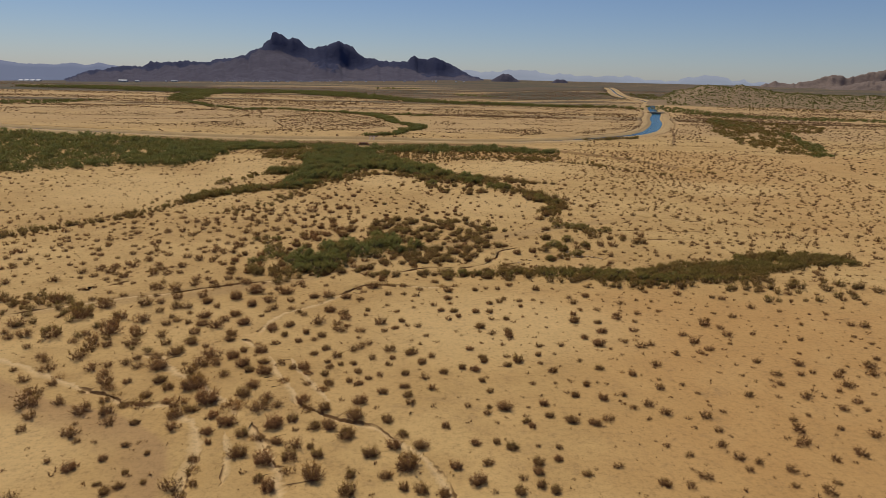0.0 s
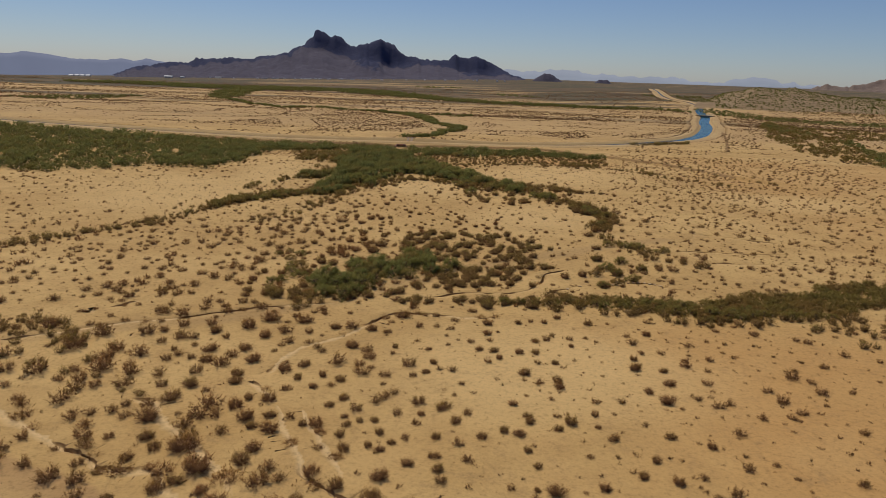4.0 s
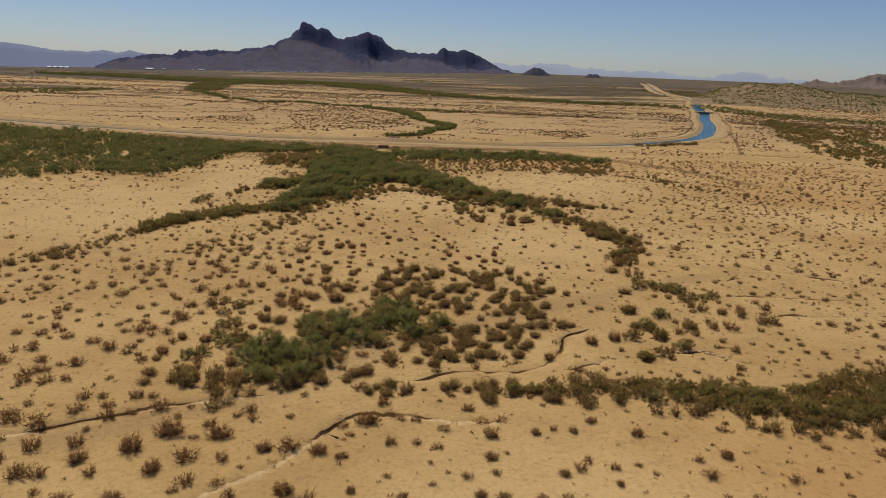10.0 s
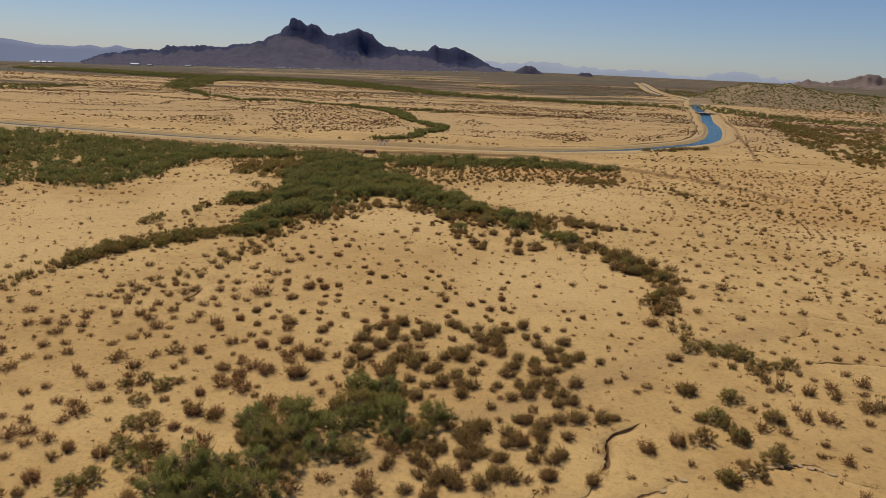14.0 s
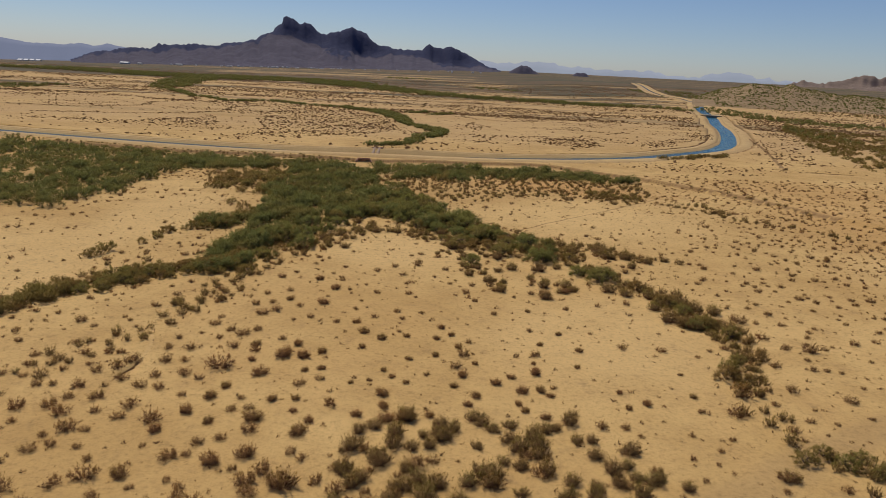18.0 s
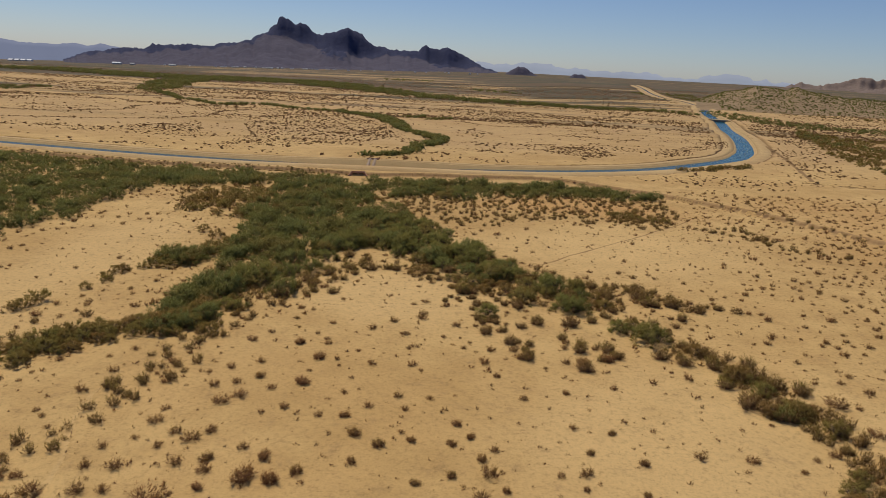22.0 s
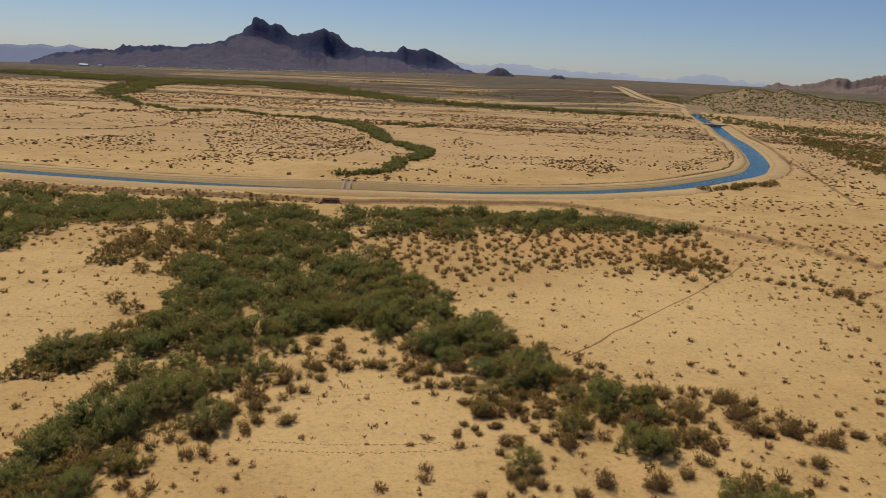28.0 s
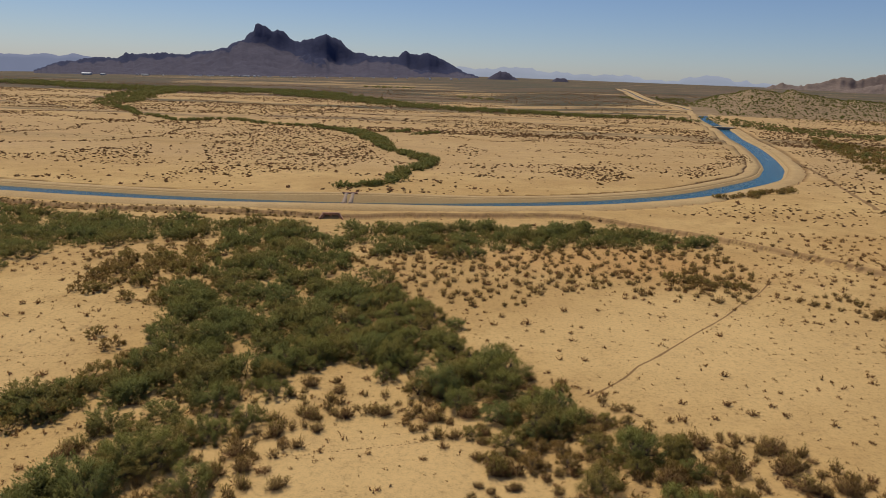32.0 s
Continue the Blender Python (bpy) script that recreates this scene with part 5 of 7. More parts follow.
trees = np.vstack([
    west(in_poly(BOSQUE, 3.6, 0.95), False),
    in_poly(BAND, 3.2, 0.62),
    in_poly([(-36, 339), (-29, 309), (-14, 311), (2, 320), (22, 327), (48, 331), (38, 347), (20, 351), (-9, 347)], 3.8, 0.5),
    west(in_poly(BOSQUE, 5.0, 0.97), True),
    open_wood(in_poly(FORK, 3.1, 0.9)),
    in_poly([(-38.6, 273.7), (-33.8, 291.7), (-25.2, 286.3), (-20.7, 275.6), (-18.1, 258.5), (-22.5, 258.2), (-29, 261.4), (-33.4, 253.8), (-35, 249)], 3.3, 0.8),
    in_poly([(-62.7, 247), (-59.8, 248.6), (-56.1, 250.4), (-53, 253.9), (-48.9, 257.8), (-44.7, 256.3), (-46.5, 248.1), (-51.8, 244.2), (-58.6, 240)], 2.8, 0.85),
    along([(-46, 300), (-46, 262), (-46, 241), (-46.7, 226), (-46.6, 214)], (6, 5, 4, 3), 3.4, 0.6),
])
belt = along([(4, 120.5), (11, 121.5), (19, 122), (28, 121.5), (35, 120.5), (44, 123), (53, 126), (60, 128.5), (70, 134), (79, 134)], (1.0, 1.8, 3.2, 5.4, 6.6, 6.4, 5.6, 2.6), 1.45, 0.95)
small_trees = np.vstack([
    along([(-44, 214), (-50, 212.5), (-55, 209), (-60, 203.5), (-66.5, 196), (-70, 184)], (3.4, 3, 2.2, 1.8, 1.4), 2.2, 0.85),
    along([(-52.7, 257), (-56.3, 247), (-62, 238.8), (-64.6, 234.5), (-67, 225), (-71, 217)], (2.6, 2.0, 1.4, 0.9), 2.3, 0.8),
    along([(-5, 253), (0, 249), (8.4, 238), (13, 226), (19, 218), (24.2, 209.7), (26.5, 203), (28.5, 197), (29, 187), (24.5, 171)], (4.0, 3.6, 3.2, 2.4, 2.2, 2.0, 1.8, 1.6, 1.4), 2.6, 0.35),
    along([(-43, 222), (-47, 216), (-52, 212), (-58, 206), (-64, 199), (-70, 188)], (3, 3, 2.6, 2.2), 2.1, 0.8),
    in_poly([(-77.5, 286.3), (-71.4, 303.5), (-62.5, 309.1), (-59.2, 299.2), (-65.9, 287.7), (-72.7, 282.3)], 3.2, 0.6),
    in_poly([(-12, 250.6), (-4.4, 246.8), (1.5, 243.2), (7.3, 241), (14.1, 240), (16, 230), (5, 229), (-10, 232)], 3.0, 0.5),
    in_poly([(-75.6, 290.8), (-73.8, 313.0), (-59.6, 319.9), (-48.7, 280.0), (-51.3, 274.5), (-57.9, 273.8), (-64.3, 287.2)], 3.3, 0.6),
    in_poly([(74, 399), (92, 402), (112, 416), (118, 426), (106, 420), (90, 409)], 2.6, 0.75),
    np.array([(31, 303), (33, 302), (35.5, 302.5), (38, 301.5), (41, 300), (43.8, 298.8), (-72, 300), (-66, 290), (-68, 306), (-76, 309), (-80, 305), (-64, 281), (-62, 266), (-58, 262)]),
])
far_wash = along([(-46, 396), (-38, 400), (-31, 407), (-28, 425), (-25, 440), (-19, 456), (-18, 469), (-23, 487), (-30, 497), (-36, 508), (-41, 524), (-47, 550), (-60, 585), (-69, 600), (-81, 611), (-92, 622)], (1.2, 2.4, 3.6, 4.4, 5.0, 3.4, 4.2, 6, 7, 6, 4), 2.4, 0.9)
mid_trees = np.array([(-25.1, 120.5), (-22.2, 119.9), (-20.4, 121.8), (-24.6, 124.1), (-22.4, 125.2), (-27.5, 124.7), (-19.9, 125.4), (-23.9, 128.1), (-26.5, 127.8), (-18.3, 129.7), (-21, 129.4), (-19.7, 132.9), (-18.3, 134.4), (-21.7, 133.9),
                      (-19.1, 138.1), (-23.4, 137.2), (-15.6, 132.7), (-13.2, 132.6), (-15.8, 137.1), (-13.4, 137.5), (-13.8, 140.6), (-11.3, 140.8), (-13.8, 144.5), (-11.2, 145), (-9, 136), (-6.6, 136.2), (-9.7, 139.2), (-5.6, 139.6), (18, 219), (9.5, 227.5)])
mid_shrubs = np.array([(-31.4, 129), (-33.4, 131), (-31, 131.4), (-34.7, 135.2), (-33, 135.6), (-36.1, 139.9), (-35.1, 143.8), (-37.7, 145.2), (-39.3, 143.4), (-35, 125), (-33.6, 126), (-32.7, 118.3), (-33.8, 120), (26.4, 160.8), (28.7, 162.2), (30.1, 160.4), (32, 161.5), (32.6, 158.6),
                       (33.6, 156.4), (35.6, 156.6), (37.3, 157), (22.2, 148.3), (23.2, 142.3), (26.6, 147.1), (24, 141), (24.4, 138.4), (20.7, 138), (20.9, 131.3), (23.5, 132.6), (29.7, 143), (26.7, 135.2)])
brush = np.vstack([
    np.array([(-5.4, 126.7), (-7.6, 127.5), (-4.5, 129.8), (-0.1, 130.3), (-1.8, 133.5), (0.5, 133.1), (-1.8, 137.1), (-14.4, 122.7), (-10.8, 127.2), (2.4, 136.3), (3.5, 140.3), (4.9, 130.7), (8.9, 140.9), (11.5, 141.1), (7, 140.7), (-6.6, 130), (1.4, 131.4), (-13.2, 123.8)]),
    np.array([(-11.4, 153.5), (-7.8, 153.9), (-4.1, 156.3), (-0.3, 157.7), (1.9, 157), (-5.3, 148.7), (-1.8, 147.4), (0.1, 142.9), (5.1, 148.1), (7.2, 149.2), (3.3, 153.2), (-10.5, 159.7), (-7.5, 162.3), (10.9, 156), (13.8, 155.3), (7.9, 155.6)]),
    in_poly([(-16, 166), (6, 166), (14, 156), (12, 144), (-10, 144), (-18, 152)], 2.1, 0.56),
    in_poly([(-8, 133), (-6, 140), (0, 142), (8, 141), (7, 133), (1, 129), (-6, 128)], 2.0, 0.6),
    along([(-33, 119.5), (-20, 120.5), (-8, 119.5), (4, 121), (14, 124)], (1.6, 1.4, 1.8, 1.8), 1.9, 0.75),
    along([(-68, 190), (-74, 174), (-78, 162), (-86, 152), (-98, 140)], (2.6, 2.3, 2.0), 1.8, 0.85),
    along([(-44, 212), (-42.5, 199), (-45, 195), (-45.5, 190), (-47, 185), (-50, 181), (-54, 172)], (3.4, 3.2, 2.6, 2.2), 1.9, 0.66),
    along([(16, 242.5), (20, 241), (25, 236), (27, 228)], (1.4, 1.6, 1), 2.0, 0.85),
    along([(21.6, 242.4), (24.7, 238.3), (26.4, 233.9), (30, 232.3), (36, 232)], (1.0, 1.2, 1.2), 2.0, 0.7),
    along([(-8, 236), (-5, 224), (-2, 217), (0.4, 210)], (1.8, 1.8, 1.2), 2.1, 0.75),
    along([(22, 212), (26, 208), (29, 200), (31, 190), (27, 175)], (2.4, 2.6, 2.4, 2.0), 1.5, 0.8),
    along([(8, 213), (11.7, 211.2), (7.8, 207.6)], (1.4, 1.2), 1.9, 0.7),
    along([(-42, 218), (-38, 230), (-33, 240), (-27, 251), (-17, 245), (-8, 238)], (3.4, 4, 4, 3.4), 2.4, 0.6),
    in_poly(FORK, 3.2, 0.5),
    in_poly([(-12, 250.6), (-4.4, 246.8), (1.5, 243.2), (7.3, 241), (14.1, 242.7), (20.9, 240.6), (27.9, 233.5), (20.5, 230.2), (-11.5, 228.6)], 2.3, 0.55),
    in_poly([(29, 297.7), (36.5, 310.2), (45.8, 301.5), (38.9, 295.4)], 2.0, 0.8),
    in_poly([(52.7, 295.3), (61, 293), (61.9, 280), (64.7, 284.3), (61.8, 298.1)], 1.8, 0.8),
    along([(-5, 252), (4, 246), (11, 236), (16, 225), (21, 217), (26, 208), (29, 200), (31, 190), (27, 175)], (6, 6.5, 5.5, 4, 3.6, 3.4, 3.0, 2.6, 2.2), 2.0, 0.34),
    along([(-41, 213), (-38, 224), (-33, 235), (-27, 245), (-18, 247), (-10, 242)], (3, 4, 4, 3.5), 2.1, 0.5),
    along([(-58, 214), (-66, 206), (-72, 194), (-76, 182)], (3, 3.5, 3), 2.6, 0.5),
    along([(2, 118.4), (14, 118.5), (24, 116.5), (36, 114.5), (46, 117), (56, 120)], (1.2, 1.5, 1.8, 1.8), 2.0, 0.6),
    along([(-28, 117), (-24, 122), (-24, 130), (-22, 138), (-14, 146), (-8, 142), (-6, 134)], (3.5, 4.2, 4.2, 3.6), 2.2, 0.5),
    along([(26, 172), (30, 160), (34, 152), (42, 146)], (2.4, 2.4, 2), 2.2, 0.45),
    in_poly([(-35, 322), (-28, 302), (-14, 284), (-2, 282.6), (6, 291), (18, 296.7), (25, 290), (41, 289), (51, 311), (54, 336), (46, 331), (18, 329), (-9, 324)], 2.5, 0.72),
    along([(50, 292), (56, 289.4), (60, 285), (64, 278), (77, 274), (84, 264)], (1.5, 1.8, 1.6), 2.1, 0.8),
    in_poly([(-86, 308), (-72, 316), (-61, 296), (-64, 280), (-74, 283)], 3.6, 0.5),
    along([(-68, 102), (-60, 101), (-54, 97), (-46, 93)], (2.4, 2.0, 1.5), 1.9, 0.85),
    in_poly([(-68, 100), (-52, 98), (-38, 92), (-30, 84), (-36, 81), (-48, 84), (-62, 90)], 2.5, 0.42),
    in_poly([(46, 117), (58, 121), (70, 124), (74, 112), (60, 106), (50, 108)], 2.6, 0.6),
    along([(66, 334), (72, 324), (82, 310), (92, 290), (104, 270)], (1.2, 1.2), 2.4, 0.6),
])
# trees and brush that stand clear along both arms of the wash: x, y, radius
ARM_TREES = np.array([(-20.4, 276.2, 2.4), (-13.3, 267.6, 2.6), (-16.1, 251.1, 2), (-6.6, 259.3, 2.8), (-10.5, 256.3, 2.4), (-20.1, 259.1, 2.4), (-15.1, 276.7, 2.4), (-24.6, 266.6, 2.2), (-18.2, 266.1, 2.4), (-12, 252.2, 2), (-0.9, 242.6, 2.2), (3.1, 239.5, 2), (7, 239.6, 2.2), (10.8, 238.7, 2.2), (8.1, 228.6, 2.4), (14.6, 219.9, 1.9), (18.1, 216.3, 2.8), (-4.2, 224.4, 1.9), (11.4, 234.8, 1.6), (27.4, 195.5, 1.6), (-59.6, 246.6, 2.2), (-60.9, 244.4, 2.4), (-55.8, 245.5, 2), (-54.4, 249.1, 2), (-51.6, 250.8, 2.2), (-51.3, 257.5, 2.4), (-43.8, 254.6, 2.8), (-42.9, 243, 1.9), (-34.2, 242.3, 2.2), (-36.6, 240.4, 1.8), (-47.3, 230.1, 3), (-43.7, 231.2, 2.6), (-40.8, 233.2, 2.4), (-44.6, 238.2, 2.2), (-36.4, 229.8, 2.6), (-49.3, 228.2, 2.6), (-2.2, 243.1, 3), (-6.3, 239.3, 2.2), (6.9, 237.9, 2.8), (1.5, 231.7, 2.6)])
ARM_BRUSH = np.array([(16, 235.5, 1.5), (21, 235.7, 1.9), (22.8, 232.1, 1.3), (25.7, 232.5, 1.5), (25.4, 226.1, 1.3), (29.4, 230.5, 1.4), (33.4, 232.5, 1), (15.4, 228.4, 1.2), (11.2, 223.4, 1.2), (7.9, 221.5, 1.6), (-4.7, 217, 1.4), (-1.5, 213.7, 1.5), (1, 213.3, 1), (5.8, 216.1, 1.2), (2.9, 221.8, 1.5), (0.5, 219.8, 1), (7.6, 211.9, 1.5), (11.3, 212.4, 1.5), (12, 210, 1), (7.2, 205.8, 1.5), (0.4, 208.5, 1.2), (18, 210.9, 1.5), (20.5, 209.4, 1.6), (24.3, 212.5, 1.7), (24, 208.8, 1.6), (25.5, 205.3, 2.1), (28, 205.6, 2.1), (29.3, 203.5, 1.8), (23.5, 202.9, 1.4), (24.2, 198, 1.8), (26.1, 196.5, 1.8), (32.2, 202.5, 1.6), (27.6, 195.6, 1.9), (22.3, 215.6, 1.2), (28.7, 209.5, 1.5), (0.7, 228.4, 1.5), (-6.1, 234.5, 1.3), (-30.8, 240.7, 1.6), (-27.9, 244.7, 1.3), (-24.1, 244.9, 1.4), (-19.8, 245.9, 1.4), (-26.7, 241.6, 1.1), (-33.8, 236.6, 1.8), (-32.4, 233.7, 1.6), (-34.8, 232.6, 1.4), (-28.6, 231, 1.3), (-29.3, 252.5, 1.4), (-25.6, 251.2, 1.2), (-10.2, 245.8, 1.6), (-7.9, 234.5, 1.8), (-13.4, 250.6, 1.6), (-14.6, 244.9, 1.4), (16.1, 237.4, 1.8), (21.9, 239.9, 1.9), (22.1, 236.7, 1.7), (21.8, 232.7, 1.8), (25.8, 232.9, 1.7), (8.8, 233, 2), (14.3, 240.6, 1.6), (3.2, 245.4, 1.5), (-50.1, 235.7, 1.5), (-46.9, 235.9, 1.6), (-35.8, 228.1, 1.5)])
LONE = np.array([b for belt in BELTS for b in belt])


def bush_density(x, y):
    """How thickly the creosote stands, bushes to the square metre."""
    d = 0.066 + 0.040 * np.clip(lumps(x, y, 30, 31), -1, 1) + 0.05 * np.clip(lumps(x * 0.4, y, 7, 35) - 0.1, 0, 1) * smooth(24, 50, x) * smooth(130, 160, y)
    d = d + 0.065 * np.exp(-(((x + 33) / 22) ** 2 + ((y - 80) / 36) ** 2))
    d = d + 0.065 * np.exp(-(((x + 40) / 22) ** 2 + ((y - 150) / 34) ** 2))
    d = d + 0.07 * smooth(0, -14, x) * smooth(84, 98, y) * smooth(175, 150, y)
    d = d + 0.020 * np.exp(-(((x + 12) / 18) ** 2 + ((y - 172) / 26) ** 2))
    d = d + 0.035 * smooth(40, 75, x) * smooth(130, 180, y)
    bare = np.exp(-(((x - 28) / 27) ** 2 + ((y - 268) / 24) ** 2) ** 2) + np.exp(-(((x + 92) / 26) ** 2 + ((y - 205) / 30) ** 2) ** 2)
    bare = bare + 0.75 * np.exp(-(((x + 18) / 17) ** 2 + ((y - 232) / 14) ** 2) ** 2) + 0.8 * np.exp(-(((x - 14) / 17) ** 2 + ((y - 192) / 18) ** 2) ** 2)
    bare = bare + 0.95 * np.exp(-(((x + 38) / 14) ** 2 + ((y - 58) / 10) ** 2) ** 2) + 0.85 * np.exp(-(((x + 72) / 14) ** 2 + ((y - 250) / 30) ** 2) ** 2)
    # where the lone bushes are set out one by one, only few more stand between
    set_out = smooth(48, 54, y) * smooth(212, 200, y) * smooth(-0.52 * (y - 20) - 14, -0.52 * (y - 20) - 6, x) * smooth(0.5 * y + 22, 0.5 * y + 12, x) * smooth(-66, -58, x) * smooth(54, 46, x)
    return d * np.clip(1 - bare, 0.06, 1) * (1 - 0.2 * set_out)


def scatter(x0, x1, y0, y1, dens, top):
    n = int((x1 - x0) * (y1 - y0) * top)
    xy = np.stack([rng.uniform(x0, x1, n), rng.uniform(y0, y1, n)], 1)
    xy = xy[rng.uniform(size=n) * top < dens(xy[:, 0], xy[:, 1])]
    keep, cells = [], {}
    for i, (px, py) in enumerate(xy):
        c = (int(px // 2), int(py // 2))
        if any(np.hypot(px - xy[j, 0], py - xy[j, 1]) < 1.5 for a in (-1, 0, 1) for b in (-1, 0, 1) for j in cells.get((c[0] + a, c[1] + b), ())):
            continue
        cells.setdefault(c, []).append(i)
        keep.append(i)
    return xy[keep]


def off_canal(xy, near=18, far=14):
    s, _ = canal_side(xy)
    return xy[(s < -near) | (s > far)]


def bush_size(x, y):
    r = 0.58 + 0.42 * np.exp(-(((x + 40) / 30) ** 2 + ((y - 75) / 40) ** 2)) + 0.26 * np.exp(-(((x + 30) / 34) ** 2 + ((y - 145) / 45) ** 2))
    return r * rng.lognormal(0.0, 0.3, len(x)).clip(0.45, 1.7)


bushes = scatter(-150, 150, 44, 350, bush_density, 0.27)
bushes = off_canal(bushes)
bank_brush = np.vstack([along([(-215, 364), (-160, 353.5), (-134, 350), (-106, 347.5), (-83, 347), (-62, 347.5), (-47, 346)], (2.2, 2.2, 1.6), 1.7, 0.6), along([(-200, 378.5), (-165, 364.5), (-129, 358), (-98, 355.6), (-82, 354.6), (-67, 353.6), (-46, 353)], (1.5, 1.7, 1.5), 0.9, 0.75)])
gap = np.min(np.hypot(bushes[:, None, 0] - LONE[None, :, 0], bushes[:, None, 1] - LONE[None, :, 1]) - LONE[None, :, 2], 1)
bushes = bushes[gap > 1.0]
for poly in (BOSQUE, FORK):
    bushes = bushes[~inside(poly, bushes)]


# ---- plants: building them ----
def settle(xy):
    return ground_z(xy[:, 0], xy[:, 1])


def plant_things(models, xy, size, stretch, label, category, group):
    z = settle(xy) - 0.04
    for i, ((px, py), pz, s) in enumerate(zip(xy, z, size)):
        m = Matrix.Translation((px, py, pz)) @ Matrix.Rotation(rng.uniform(0, 6.28), 4, "Z") @ Matrix.Diagonal((s, s * rng.uniform(0.85, 1.15), s * stretch * rng.uniform(0.85, 1.15), 1))
        src = models[i % len(models)]
        ob = copy_thing(src, m)
        tagged(ob, label[i % len(models)], category, group)


def drop_models(models):
    for mo in models:
        for ch in list(mo.children):
            bpy.data.objects.remove(ch)
        bpy.data.objects.remove(mo)


cre_models = []
for sd_ in range(5):
    tw, lf = creosote(100 + sd_, 90, 19, 0.044, 0.009)
    cre_models.append(plant("creosote_bush", (("twigwork", tw, TWIG), ("foliage", lf, CREOSOTE))))
gre_models = []
for sd_ in range(3):
    tw, lf = creosote(140 + sd_, 90, 16, 0.044, 0.009)
    gre_models.append(plant("desert_brush", (("twigwork", tw, TWIG), ("foliage", lf, GREYBRUSH))))
oli_models = []
for sd_ in range(4):
    tw, lf = mesquite(180 + sd_, 7, 46, 76, 0.044, 0.62)
    oli_models.append(plant("mesquite_shrub", (("trunk", tw, BARK), ("crown", lf, OLIVE))))
mes_models = []
for sd_ in range(4):
    tw, lf = mesquite(160 + sd_, 7, 60, 120, 0.032)
    mes_models.append(plant("mesquite_tree", (("trunk", tw, BARK), ("crown", lf, MESQUITE))))

# lone creosote bushes that the camera passes nearest, then the rest
order = np.argsort(np.abs(LONE[:, 0] + 6) + 0.10 * np.abs(LONE[:, 1] - 120))
near_l, far_l = LONE[order[:300]], LONE[order[300:]]
plant_things(cre_models, near_l[:, :2], near_l[:, 2] * 1.48, 0.72, ["brownish olive creosote bush on bare sand"] * 5, "bush", "creosote bushes on the sand flat")
sz = bush_size(bushes[:, 0], bushes[:, 1])
rest_xy, rest_s = np.vstack([far_l[:, :2], bushes]), np.concatenate([far_l[:, 2] * 1.48, sz * 1.36])
lod_c = [joined(*creosote(200 + i, 34, 20, 0.052, 0.011, 1)) for i in range(6)]
lod_d = [joined(*creosote(206 + i, 15, 9, 0.105, 0.02, 1)) for i in range(6)]
close = (rest_xy[:, 1] < 245) & (np.abs(rest_xy[:, 0] + 5) < 75)
for name_, sel, lod in (("scrub", close, lod_c), ("outer_scrub", ~close, lod_d)):
    scatter_stuff(name_, lod, rest_xy[sel], rest_s[sel], rng.uniform(0, 6.28, sel.sum()), CREOSOTE_FAR, "scattered brownish olive desert scrub", "scrub", 0.72)
# seedlings and dry tufts on the open sand
tiny = scatter(-110, 90, 46, 330, lambda x, y: 0.24 + 0.6 * np.clip(lumps(x, y, 11, 33) - 0.05, 0, 1), 0.8)
tiny = off_canal(tiny)
mini = [joined(*creosote(215 + i, 3, 5, 0.22, 0.05, 1)) for i in range(5)]
scatter_stuff("dry_tufts", mini, tiny, rng.lognormal(-1.40, 0.45, len(tiny)).clip(0.1, 0.6), rng.uniform(0, 6.28, len(tiny)), CREOSOTE_FAR, "small dry tufts on the sand", "tufts", 0.8)

# twigs and low scrub left in streaks by the floods
def litter_density(x, y):
    s = lumps(x * 0.35 + y * 0.12, y - 0.2 * x, 5.5, 38) + 0.7 * lumps(x * 0.5, y, 2.6, 39)
    return 0.9 * np.clip(s - 0.2, 0, 1) * np.maximum(smooth(26, 52, x) * smooth(118, 150, y), 0.35 * smooth(-40, -70, x) * smooth(110, 140, y)) + 0.02


litter = off_canal(scatter(-160, 190, 110, 345, litter_density, 0.7))
litter = litter[~inside(BOSQUE, litter) & ~inside(FORK, litter)]
under = np.vstack([in_poly(FORK, 1.3, 0.4), in_poly([(-62, 222), (-38, 212), (-24, 240), (-8, 240), (2, 222), (22, 205), (30, 225), (14, 245), (-4, 262), (-30, 262), (-52, 262)], 1.5, 0.32), in_poly([(-92, 300), (-60, 318), (-52, 262), (-66, 262)], 1.8, 0.3)])
litter = np.vstack([litter, under])
mat_twigs = [joined(*creosote(250 + i, 7, 5, 0.16, 0.03, 1)) for i in range(5)]
scatter_stuff("flood_litter", mat_twigs, litter, rng.lognormal(-0.75, 0.4, len(litter)).clip(0.2, 1.1), rng.uniform(0, 6.28, len(litter)), CREOSOTE_FAR, "low brown scrub and twigs in streaks on the sand", "scrub", 0.6)

# young bushes, thicker on the orange soil and among the washes
young = off_canal(scatter(-70, 110, 46, 330, lambda x, y: 0.05 + 0.06 * smooth(2, 20, x) * smooth(135, 115, y) + 0.07 * np.clip(lumps(x * 0.5, y, 9, 37), 0, 1) * smooth(20, 45, x), 0.19))
young = young[~inside(FORK, young)]
yl = [joined(*creosote(240 + i, 12, 7, 0.11, 0.022, 1)) for i in range(5)]
scatter_stuff("young_scrub", yl, young, rng.lognormal(-0.95, 0.28, len(young)).clip(0.2, 0.65), rng.uniform(0, 6.28, len(young)), CREOSOTE_FAR, "small brown young bushes dotting the sand", "scrub", 0.75)

